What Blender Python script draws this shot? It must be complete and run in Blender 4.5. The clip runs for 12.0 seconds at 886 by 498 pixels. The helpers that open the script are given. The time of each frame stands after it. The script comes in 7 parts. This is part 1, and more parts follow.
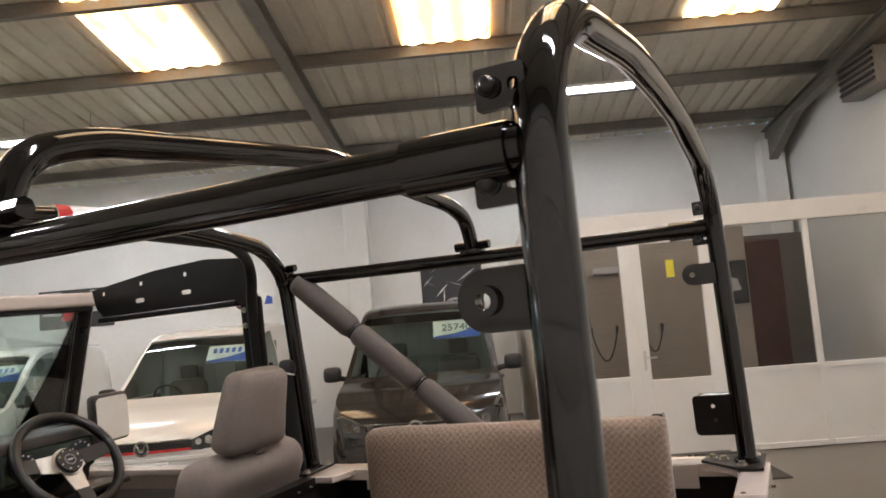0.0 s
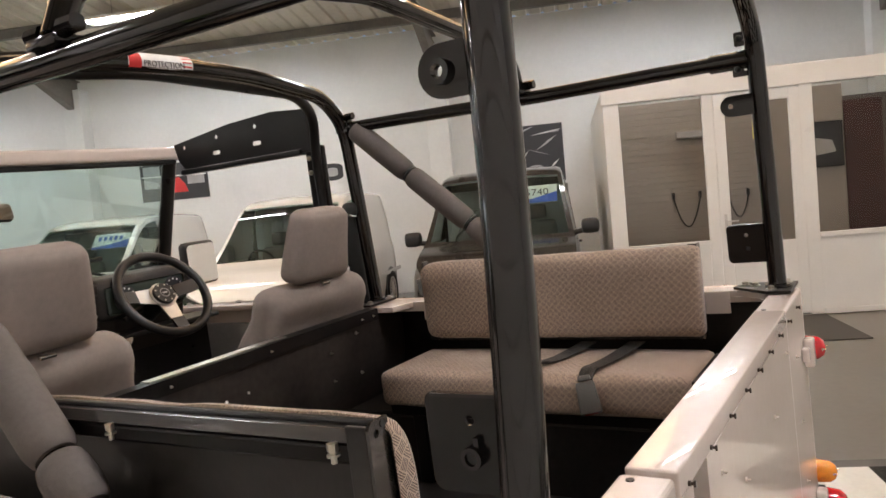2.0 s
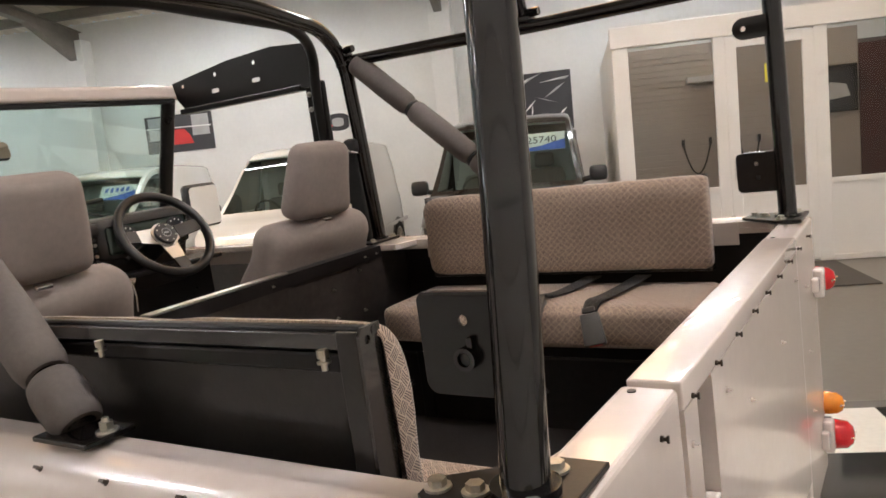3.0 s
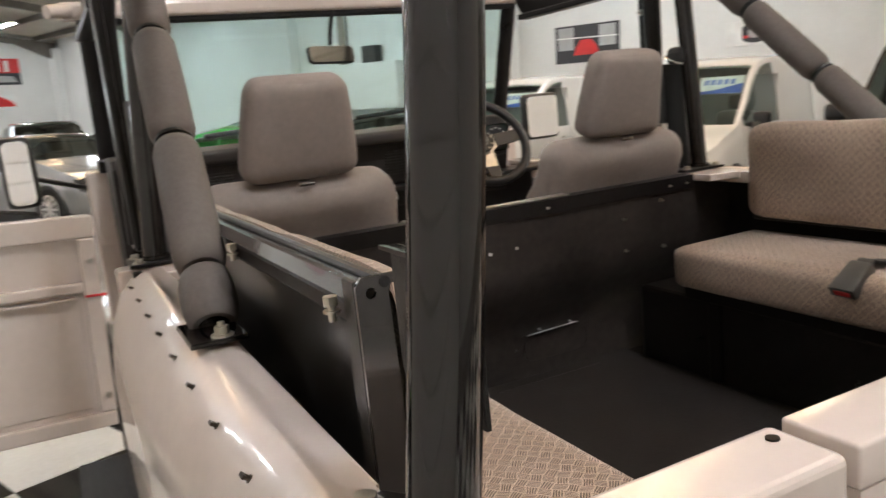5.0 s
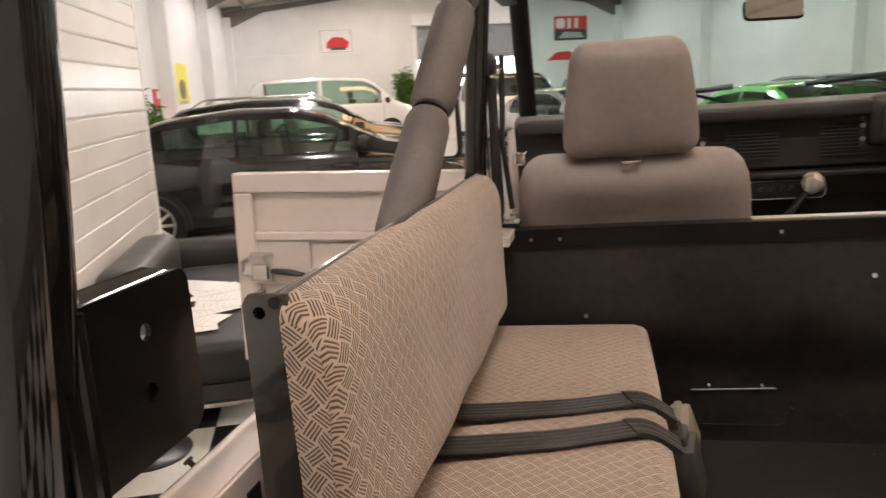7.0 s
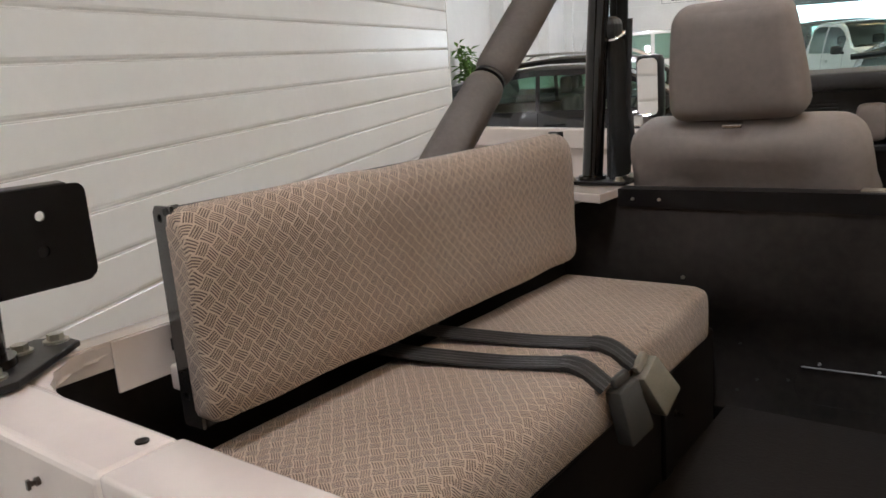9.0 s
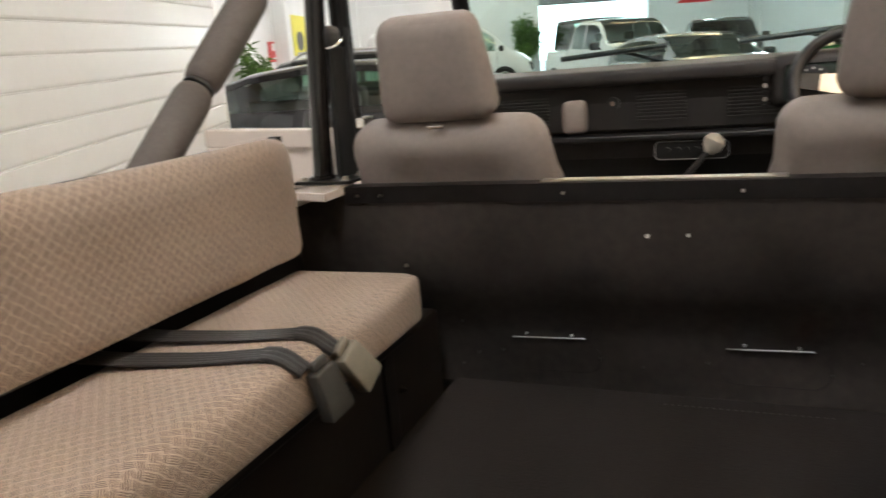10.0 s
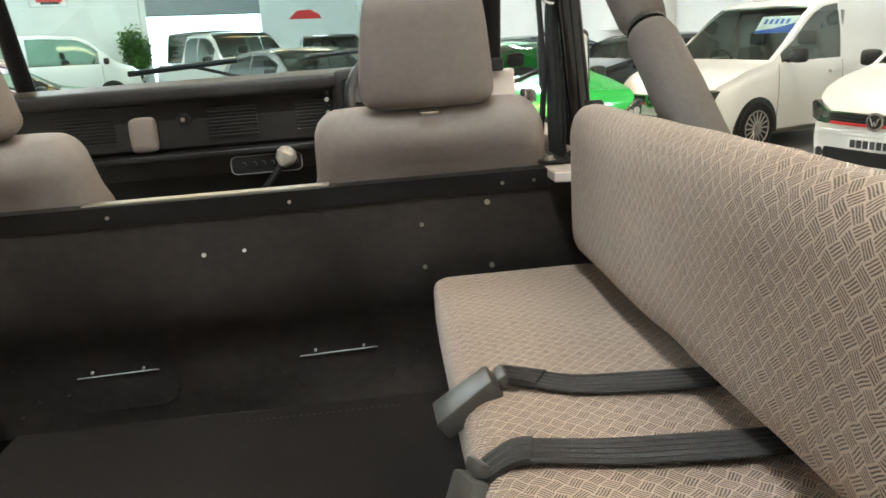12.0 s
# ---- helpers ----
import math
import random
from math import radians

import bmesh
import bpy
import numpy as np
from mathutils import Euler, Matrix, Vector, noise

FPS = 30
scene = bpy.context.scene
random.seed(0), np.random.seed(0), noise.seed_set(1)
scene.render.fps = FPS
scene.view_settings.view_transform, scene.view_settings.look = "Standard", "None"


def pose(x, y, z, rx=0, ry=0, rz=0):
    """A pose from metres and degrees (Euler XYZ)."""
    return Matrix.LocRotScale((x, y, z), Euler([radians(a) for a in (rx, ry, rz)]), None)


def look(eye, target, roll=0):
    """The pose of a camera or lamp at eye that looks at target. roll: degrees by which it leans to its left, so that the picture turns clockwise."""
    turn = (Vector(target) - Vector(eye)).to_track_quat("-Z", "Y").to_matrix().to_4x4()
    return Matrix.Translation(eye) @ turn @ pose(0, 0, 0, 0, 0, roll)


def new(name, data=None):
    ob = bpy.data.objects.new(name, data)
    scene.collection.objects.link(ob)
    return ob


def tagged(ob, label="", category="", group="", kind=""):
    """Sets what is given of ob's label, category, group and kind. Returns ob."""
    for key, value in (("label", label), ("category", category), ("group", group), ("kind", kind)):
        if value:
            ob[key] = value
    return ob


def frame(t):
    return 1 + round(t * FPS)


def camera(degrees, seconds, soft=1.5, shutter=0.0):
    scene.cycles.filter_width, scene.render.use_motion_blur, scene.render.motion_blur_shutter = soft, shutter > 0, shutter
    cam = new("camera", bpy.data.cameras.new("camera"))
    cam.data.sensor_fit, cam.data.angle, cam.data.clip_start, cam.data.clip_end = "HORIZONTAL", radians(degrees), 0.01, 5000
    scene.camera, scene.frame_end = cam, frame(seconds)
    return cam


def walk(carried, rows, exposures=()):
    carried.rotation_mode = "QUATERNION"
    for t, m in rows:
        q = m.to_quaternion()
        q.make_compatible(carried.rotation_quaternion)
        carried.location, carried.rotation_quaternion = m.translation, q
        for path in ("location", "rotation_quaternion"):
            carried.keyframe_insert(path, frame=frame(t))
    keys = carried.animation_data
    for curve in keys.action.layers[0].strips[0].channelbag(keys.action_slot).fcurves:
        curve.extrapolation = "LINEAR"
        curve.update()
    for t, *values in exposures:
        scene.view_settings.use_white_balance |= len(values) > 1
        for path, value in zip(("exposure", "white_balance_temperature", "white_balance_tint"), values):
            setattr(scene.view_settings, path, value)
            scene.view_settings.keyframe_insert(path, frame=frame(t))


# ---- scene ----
cam = camera(60.4, 12.0, 1.5, 0.3)
# ---- frames of reference: the hall is the world; the car stands a little askew in it ----
VEH = Matrix(((0.9282, 0.37154, -0.01991, 0), (-0.37082, 0.92814, 0.03229, 0), (0.03048, -0.02258, 0.99928, 0.046), (0, 0, 0, 1)))
PATH = [
    (0, (-1.227, -1.345, 1.74), (0.592, -0.525, 1.88), -6.6),
    (0.5, (-1.242, -1.443, 1.715), (0.521, -0.5, 1.775), -7.1),
    (1, (-1.263, -1.48, 1.686), (0.464, -0.471, 1.661), -7.4),
    (1.5, (-1.282, -1.486, 1.659), (0.422, -0.443, 1.561), -7.5),
    (2, (-1.284, -1.484, 1.633), (0.409, -0.432, 1.473), -7.3),
    (2.5, (-1.275, -1.481, 1.605), (0.415, -0.433, 1.386), -7.3),
    (2.7, (-1.273, -1.478, 1.593), (0.414, -0.433, 1.345), -7.5),
    (4.3, (-1.038, -1.494, 1.535), (0.307, -0.07, 1.134), -6.8),
    (4.5, (-1.002, -1.504, 1.536), (0.251, 0.006, 1.151), -6.0),
    (5, (-0.898, -1.543, 1.533), (-0.021, 0.215, 1.16), -5.8),
    (5.5, (-0.771, -1.61, 1.533), (-0.344, 0.308, 1.159), -6.1),
    (6, (-0.65, -1.59, 1.525), (-0.506, 0.368, 1.144), -5.6),
    (6.5, (-0.545, -1.516, 1.527), (-0.648, 0.448, 1.163), -4.2),
    (7, (-0.465, -1.473, 1.526), (-0.9, 0.445, 1.158), -4.2),
    (7.5, (-0.347, -1.453, 1.529), (-1.127, 0.35, 1.152), -4.3),
    (7.7, (-0.294, -1.449, 1.524), (-1.206, 0.291, 1.15), -4.7),
    (9.3, (0.069, -1.455, 1.508), (-1.138, 0.081, 1.082), -4.4),
    (9.5, (0.103, -1.455, 1.511), (-0.994, 0.157, 1.068), -4.4),
    (10, (0.19, -1.456, 1.522), (-0.572, 0.332, 1.051), -4.9),
    (10.5, (0.259, -1.44, 1.517), (-0.13, 0.46, 1.026), -5.0),
    (11, (0.322, -1.425, 1.516), (0.286, 0.507, 1.002), -4.9),
    (11.5, (0.351, -1.418, 1.505), (0.557, 0.505, 0.996), -4.5),
    (12, (0.343, -1.412, 1.512), (0.481, 0.516, 1.001), -4.4),
]
EXPOSURES = [(0.0, 0.49, 6370, 11), (0.5, 0.59, 6370, 11), (1.0, 0.61, 6370, 11), (1.5, 0.60, 6450, 11), (2.5, 0.70, 6500, 12), (4.5, 0.74, 6110, 5), (5.0, 0.72, 6350, 8), (5.5, 0.70, 6370, 10), (6.0, 0.78, 6500, 10), (6.5, 0.82, 7220, 17), (7.0, 0.76, 7000, 15), (7.5, 0.75, 6620, 11), (9.3, 0.38, 6030, 7), (9.5, 0.45, 6030, 7), (10.0, 0.90, 6360, 5), (10.5, 1.19, 6220, 3), (11.0, 1.28, 6190, 2), (12.0, 1.28, 5980, -4)]
walk(cam, [(t, VEH @ look(eye, target, roll)) for t, eye, target, roll in PATH], EXPOSURES)

# ---- world and exposure ----
world = bpy.data.worlds.new("world")
scene.world = world
world.use_nodes = True
sky = world.node_tree.nodes.new("ShaderNodeTexSky")
sky.sky_type, sky.sun_disc = "NISHITA", False
sky.sun_elevation, sky.sun_rotation = radians(35), radians(20)
world.node_tree.links.new(sky.outputs[0], world.node_tree.nodes["Background"].inputs[0])
world.node_tree.nodes["Background"].inputs[1].default_value = 0.1
TUBE_POWER, ROOFLIGHT_POWER = 105.0, 3.6


# ---- materials ----
def material(name, colour, rough=0.5, metal=0.0, vary=0.12, scale=6.0, fine=0.0, bump=0.0, bump_scale=200.0, coat=0.0, gloss=0.5):
    """A painted, moulded or cast surface: two scales of colour change, uneven gloss, fine relief."""
    m = bpy.data.materials.new(name)
    m.use_nodes = True
    n, ln = m.node_tree.nodes, m.node_tree.links
    b = n["Principled BSDF"]
    tc = n.new("ShaderNodeTexCoord")
    big = n.new("ShaderNodeTexNoise")
    big.inputs["Scale"].default_value, big.inputs["Detail"].default_value = scale, 5
    small = n.new("ShaderNodeTexNoise")
    small.inputs["Scale"].default_value, small.inputs["Detail"].default_value = scale * 14, 3
    ln.new(tc.outputs["Object"], big.inputs["Vector"])
    ln.new(tc.outputs["Object"], small.inputs["Vector"])
    mix = n.new("ShaderNodeMath")
    mix.operation = "MULTIPLY_ADD"
    ln.new(small.outputs[0], mix.inputs[0])
    mix.inputs[1].default_value = 0.5
    ln.new(big.outputs[0], mix.inputs[2])
    ramp = n.new("ShaderNodeValToRGB")
    e = ramp.color_ramp.elements
    lo = [c * (1 - vary) for c in colour]
    hi = [min(c * (1 + vary), 1) for c in colour]
    e[0].position, e[1].position = 0.45, 1.05
    e[0].color, e[1].color = (*lo, 1), (*hi, 1)
    ln.new(mix.outputs[0], ramp.inputs[0])
    ln.new(ramp.outputs[0], b.inputs["Base Color"])
    mr = n.new("ShaderNodeMapRange")
    spread = 0.05 if coat else 0.22
    mr.inputs["To Min"].default_value, mr.inputs["To Max"].default_value = max(rough * (1 - spread), 0.02), min(rough * (1 + spread), 1)
    ln.new(big.outputs[0], mr.inputs[0])
    ln.new(mr.outputs[0], b.inputs["Roughness"])
    b.inputs["Metallic"].default_value = metal
    b.inputs["Coat Weight"].default_value = coat
    b.inputs["Specular IOR Level"].default_value = gloss
    if bump:
        nz = n.new("ShaderNodeTexNoise")
        nz.inputs["Scale"].default_value, nz.inputs["Detail"].default_value = bump_scale, 4
        ln.new(tc.outputs["Object"], nz.inputs["Vector"])
        bp = n.new("ShaderNodeBump")
        bp.inputs["Strength"].default_value, bp.inputs["Distance"].default_value = bump, 0.003
        ln.new(nz.outputs[0], bp.inputs["Height"])
        ln.new(bp.outputs[0], b.inputs["Normal"])
    return m


def glow(name, colour, power):
    m = bpy.data.materials.new(name)
    m.use_nodes = True
    b = m.node_tree.nodes["Principled BSDF"]
    b.inputs["Base Color"].default_value = (*colour, 1)
    b.inputs["Emission Color"].default_value, b.inputs["Emission Strength"].default_value = (*colour, 1), power
    return m


def rooflight_material():
    """Ribbed translucent sheet, yellowed towards its edges and dirty along the ribs."""
    m = bpy.data.materials.new("rooflight sheet")
    m.use_nodes = True
    n, ln = m.node_tree.nodes, m.node_tree.links
    b = n["Principled BSDF"]
    tc = n.new("ShaderNodeTexCoord")
    nz = n.new("ShaderNodeTexNoise")
    nz.inputs["Scale"].default_value, nz.inputs["Detail"].default_value = 1.6, 5
    ln.new(tc.outputs["Object"], nz.inputs["Vector"])
    wave = n.new("ShaderNodeTexWave")
    wave.bands_direction, wave.inputs["Scale"].default_value, wave.inputs["Distortion"].default_value = "Y", 0.85, 0.6
    ln.new(tc.outputs["Object"], wave.inputs["Vector"])
    add = n.new("ShaderNodeMath")
    add.operation = "MULTIPLY_ADD"
    ln.new(wave.outputs["Fac"], add.inputs[0])
    add.inputs[1].default_value = 0.35
    ln.new(nz.outputs[0], add.inputs[2])
    ramp = n.new("ShaderNodeValToRGB")
    ramp.color_ramp.elements[0].color, ramp.color_ramp.elements[0].position = (1.0, 0.50, 0.14, 1), 0.5
    ramp.color_ramp.elements[1].color, ramp.color_ramp.elements[1].position = (1.0, 0.88, 0.66, 1), 0.9
    ln.new(add.outputs[0], ramp.inputs[0])
    ln.new(ramp.outputs[0], b.inputs["Base Color"])
    ln.new(ramp.outputs[0], b.inputs["Emission Color"])
    b.inputs["Emission Strength"].default_value = ROOFLIGHT_POWER
    return m


def glass(name, colour=(0.9, 0.97, 0.95), rough=0.02, alpha=0.12):
    """A thin clear pane: mostly see-through, with a mirror gloss."""
    m = bpy.data.materials.new(name)
    m.use_nodes = True
    n, ln = m.node_tree.nodes, m.node_tree.links
    n.remove(n["Principled BSDF"])
    t, g, mix, fr = (n.new("ShaderNode" + k) for k in ("BsdfTransparent", "BsdfGlossy", "MixShader", "Fresnel"))
    t.inputs[0].default_value = (*colour, 1)
    g.inputs["Roughness"].default_value = rough
    fr.inputs["IOR"].default_value = 1.5 + alpha
    ln.new(fr.outputs[0], mix.inputs[0])
    ln.new(t.outputs[0], mix.inputs[1])
    ln.new(g.outputs[0], mix.inputs[2])
    ln.new(mix.outputs[0], n["Material Output"].inputs[0])
    return m


def fabric_material():
    """Upholstery woven in small squares of four strokes, alternately turned, set cornerwise."""
    m = bpy.data.materials.new("bench fabric")
    m.use_nodes = True
    n, ln = m.node_tree.nodes, m.node_tree.links
    b = n["Principled BSDF"]
    uv = n.new("ShaderNodeUVMap")
    mp = n.new("ShaderNodeMapping")
    mp.inputs["Rotation"].default_value = (0, 0, radians(45))
    mp.inputs["Scale"].default_value = (1 / 0.0134, 1 / 0.0134, 1)
    ln.new(uv.outputs[0], mp.inputs[0])
    wob = n.new("ShaderNodeTexNoise")
    wob.inputs["Scale"].default_value = 14
    ln.new(uv.outputs[0], wob.inputs["Vector"])
    mixv = n.new("ShaderNodeVectorMath")
    mixv.operation = "MULTIPLY_ADD"
    ln.new(wob.outputs["Color"], mixv.inputs[0])
    mixv.inputs[1].default_value = (0.3, 0.3, 0)
    ln.new(mp.outputs[0], mixv.inputs[2])
    ruck = n.new("ShaderNodeTexNoise")
    ruck.inputs["Scale"].default_value, ruck.inputs["Detail"].default_value = 110, 1
    ln.new(uv.outputs[0], ruck.inputs["Vector"])
    wavy = n.new("ShaderNodeVectorMath")
    wavy.operation = "MULTIPLY_ADD"
    ln.new(ruck.outputs["Color"], wavy.inputs[0])
    wavy.inputs[1].default_value = (0.15, 0.15, 0)
    ln.new(mixv.outputs[0], wavy.inputs[2])
    sep = n.new("ShaderNodeSeparateXYZ")
    ln.new(wavy.outputs[0], sep.inputs[0])

    def op(kind, a, c=None, d=None):
        k = n.new("ShaderNodeMath")
        k.operation = kind
        for i, v in enumerate((a, c, d)):
            if v is None:
                continue
            if isinstance(v, (int, float)):
                k.inputs[i].default_value = v
            else:
                ln.new(v, k.inputs[i])
        return k.outputs[0]

    # each row leans against the next, so that the pale gaps run in zigzags
    u0, v0 = sep.outputs[0], sep.outputs[1]
    u = op("MULTIPLY_ADD", op("SUBTRACT", op("PINGPONG", v0, 1.0), 0.5), 0.14, u0)
    v = op("MULTIPLY_ADD", op("SUBTRACT", op("PINGPONG", u0, 1.0), 0.5), 0.14, v0)
    parity = op("PINGPONG", op("ADD", op("FLOOR", u), op("FLOOR", v)), 1.0)
    along = op("ADD", op("MULTIPLY", u, parity), op("MULTIPLY", v, op("SUBTRACT", 1.0, parity)))
    across = op("MULTIPLY_ADD", op("SUBTRACT", op("FRACT", along), 0.5), 4.0 / 0.82, 2.0)
    line = op("PINGPONG", across, 0.5)
    run = op("ADD", op("MULTIPLY", v, parity), op("MULTIPLY", u, op("SUBTRACT", 1.0, parity)))
    edge = op("MINIMUM", op("ADD", op("PINGPONG", run, 0.5), 0.10), op("PINGPONG", along, 0.5))
    stroke = op("MINIMUM", op("MAXIMUM", op("MULTIPLY_ADD", line, 4.0, -0.55), 0.06), 1.0)
    thread = op("MULTIPLY", stroke, op("MINIMUM", op("MULTIPLY", op("MAXIMUM", op("SUBTRACT", edge, 0.035), 0.0), 14.0), 1.0))
    fine = n.new("ShaderNodeTexNoise")
    fine.inputs["Scale"].default_value, fine.inputs["Detail"].default_value = 900, 2
    ln.new(uv.outputs[0], fine.inputs["Vector"])
    worn = n.new("ShaderNodeTexNoise")
    worn.inputs["Scale"].default_value, worn.inputs["Detail"].default_value = 5, 4
    ln.new(uv.outputs[0], worn.inputs["Vector"])
    patch = n.new("ShaderNodeTexNoise")
    patch.inputs["Scale"].default_value = 75
    ln.new(uv.outputs[0], patch.inputs["Vector"])
    depth = op("MULTIPLY", op("MULTIPLY_ADD", parity, 0.22, 0.74), op("MULTIPLY_ADD", patch.outputs[0], 0.9, 0.60))
    value = op("ADD", op("MULTIPLY", op("MULTIPLY", thread, depth), 0.80), op("ADD", op("MULTIPLY", fine.outputs[0], 0.35), op("MULTIPLY", worn.outputs[0], 0.25)))
    ramp = n.new("ShaderNodeValToRGB")
    ramp.color_ramp.elements[0].position, ramp.color_ramp.elements[0].color = 0.25, (0.495, 0.369, 0.276, 1)
    ramp.color_ramp.elements[1].position, ramp.color_ramp.elements[1].color = 0.85, (0.080, 0.053, 0.040, 1)
    ln.new(value, ramp.inputs[0])
    ln.new(ramp.outputs[0], b.inputs["Base Color"])
    b.inputs["Roughness"].default_value = 0.9
    b.inputs["Sheen Weight"].default_value = 0.25
    bp = n.new("ShaderNodeBump")
    bp.inputs["Strength"].default_value, bp.inputs["Distance"].default_value = 0.5, 0.0012
    ln.new(op("SUBTRACT", 1.0, value), bp.inputs["Height"])
    ln.new(bp.outputs[0], b.inputs["Normal"])
    return m


def tile_material(name, colour, rough):
    m = material(name, colour, rough, 0, 0.1, 2.5)
    n, ln = m.node_tree.nodes, m.node_tree.links
    info = n.new("ShaderNodeObjectInfo")
    hsv = n.new("ShaderNodeHueSaturation")
    mr = n.new("ShaderNodeMapRange")
    mr.inputs["To Min"].default_value, mr.inputs["To Max"].default_value = 0.9, 1.06
    ln.new(info.outputs["Random"], mr.inputs[0])
    ln.new(mr.outputs[0], hsv.inputs["Value"])
    b = n["Principled BSDF"]
    src = b.inputs["Base Color"].links[0].from_socket
    ln.new(src, hsv.inputs["Color"])
    ln.new(hsv.outputs[0], b.inputs["Base Color"])
    return m


CREAM = material("cream car paint", (0.70, 0.615, 0.56), 0.24, 0, 0.05, 3, bump=0.02, bump_scale=14, coat=0.6)
WHITE_PAINT = material("white wall paint", (0.78, 0.78, 0.76), 0.7, 0, 0.05, 1.2, bump=0.15, bump_scale=60)
UPVC = material("white plastic frame", (0.80, 0.79, 0.76), 0.3, 0, 0.03, 3)
CLADDING = material("white plastic cladding", (0.80, 0.79, 0.77), 0.22, 0, 0.03, 2, bump=0.06, bump_scale=12)
GLOSS_BLACK = material("gloss black tube", (0.006, 0.005, 0.0048), 0.07, 0, 0.3, 12, bump=0.012, bump_scale=30, gloss=0.5, coat=0.15)
SATIN_BLACK = material("satin black panel", (0.007, 0.006, 0.006), 0.30, 0, 0.3, 9, bump=0.05, bump_scale=120, gloss=0.25)
TUB_BLACK = material("scuffed black liner paint", (0.009, 0.0073, 0.0066), 0.36, 0, 0.6, 4, bump=0.12, bump_scale=24, gloss=0.28)
GREY_METAL = material("dark grey tray", (0.022, 0.020, 0.019), 0.30, 0.1, 0.3, 8, bump=0.05, gloss=0.5)
PLATE_BLACK = material("worn satin black plate", (0.005, 0.0045, 0.0045), 0.2, 0, 0.3, 9, bump=0.05, bump_scale=90, gloss=0.42)
BULK_BLACK = material("scuffed and smudged black sheet", (0.0255, 0.0206, 0.0183), 0.40, 0, 0.8, 3.2, bump=0.12, bump_scale=22, gloss=0.35)
BED_MAT = material("worn black rubber mat", (0.0145, 0.0116, 0.0102), 0.6, 0, 0.35, 5, bump=0.3, bump_scale=160, gloss=0.25)
TRAY_EDGE = material("glossy grey black edge", (0.02, 0.018, 0.017), 0.16, 0, 0.3, 12, bump=0.04, bump_scale=60, gloss=0.7, coat=0.4)
RUBBER = material("black rubber", (0.015, 0.0145, 0.014), 0.7, 0, 0.3, 20, bump=0.4, bump_scale=300, gloss=0.2)
FOAM = material("grey foam sleeve", (0.098, 0.082, 0.073), 0.75, 0, 0.22, 9, bump=0.18, bump_scale=420)
SEAT_CLOTH = material("grey brown seat cloth", (0.226, 0.187, 0.166), 0.66, 0, 0.15, 5, bump=0.22, bump_scale=500)
DASH = material("dark brown dashboard vinyl", (0.018, 0.0145, 0.0128), 0.5, 0, 0.25, 10, bump=0.3, bump_scale=420)
BLACK_PLASTIC = material("black plastic", (0.010, 0.010, 0.010), 0.4, 0, 0.2, 10, bump=0.1)
CHROME = material("chrome", (0.75, 0.74, 0.72), 0.14, 1.0, 0.08, 10)
BRONZE = material("tarnished stud", (0.05, 0.036, 0.027), 0.4, 0.5, 0.3, 60)
KNOB = material("pale worn metal", (0.66, 0.62, 0.55), 0.35, 0.4, 0.15, 60)
ZINC = material("zinc bolt", (0.55, 0.53, 0.47), 0.35, 1.0, 0.2, 60)
ALLOY = material("brushed alloy", (0.62, 0.6, 0.57), 0.33, 1.0, 0.1, 30)
STRAP = material("black webbing", (0.013, 0.0115, 0.0105), 0.55, 0, 0.25, 60, bump=0.5, bump_scale=700)
BUCKLE_PALE = material("pale grey beige buckle plastic", (0.20, 0.18, 0.14), 0.4, 0, 0.2, 20)
BUCKLE = material("grey brown buckle plastic", (0.055, 0.052, 0.046), 0.35, 0, 0.2, 20)
RED_LENS = material("red lamp lens", (0.6, 0.01, 0.015), 0.12, 0, 0.2, 30, coat=0.6)
AMBER_LENS = material("amber lamp lens", (0.8, 0.25, 0.01), 0.12, 0, 0.2, 30, coat=0.6)
RED = material("red plastic", (0.6, 0.03, 0.03), 0.45)
YELLOW = material("yellow print", (0.75, 0.68, 0.06), 0.5)
GREEN_PRINT = material("green print", (0.16, 0.55, 0.06), 0.4)
SEAT_DARK = material("dark grey van seat cloth", (0.07, 0.068, 0.066), 0.85, 0, 0.2, 8, bump=0.2)
DOOR_CARD = material("grey door card", (0.20, 0.185, 0.17), 0.6, 0, 0.15, 6, bump=0.2, bump_scale=200)
STEEL = material("grey brown painted steel", (0.18, 0.165, 0.145), 0.5, 0, 0.25, 1.5, bump=0.1)
SHEET = material("profiled roof sheet", (0.60, 0.555, 0.47), 0.55, 0, 0.14, 0.9, bump=0.06, bump_scale=30)
SCREED = material("grey floor paint", (0.16, 0.15, 0.135), 0.35, 0, 0.14, 1.3, bump=0.06, bump_scale=40)
DARK_MAT = material("dark door mat", (0.06, 0.055, 0.05), 0.9, 0, 0.2, 20, bump=0.6, bump_scale=250)
TILE_W = tile_material("white floor tile", (0.74, 0.74, 0.70), 0.08)
TILE_B = tile_material("black floor tile", (0.02, 0.02, 0.02), 0.07)
GROUT = material("tile bed", (0.12, 0.115, 0.11), 0.85, 0, 0.2, 10)
TUBE_GLOW = glow("lamp tube", (0.93, 0.975, 1.0), TUBE_POWER * 0.87)
# two tubes at x 4.3, dimmed so the left backrest falls darker
DIMMED_TUBE_GLOW = glow("dimmed lamp tube", (0.93, 0.975, 1.0), TUBE_POWER * 0.4)
# unseen west row, boosted beyond the others to light the right backrest
BOOSTED_TUBE_GLOW = glow("boosted lamp tube", (1.0, 0.965, 0.98), TUBE_POWER * 1.7)
ROOFLIGHT = rooflight_material()
DAYLIGHT = glow("daylight outside", (0.9, 0.96, 1.0), 3.5)
PANE = glass("window pane", (0.86, 0.86, 0.84), 0.015, -0.22)
SCREEN_GLASS = glass("windscreen pane", (0.84, 0.94, 0.93), 0.01, 0.0)
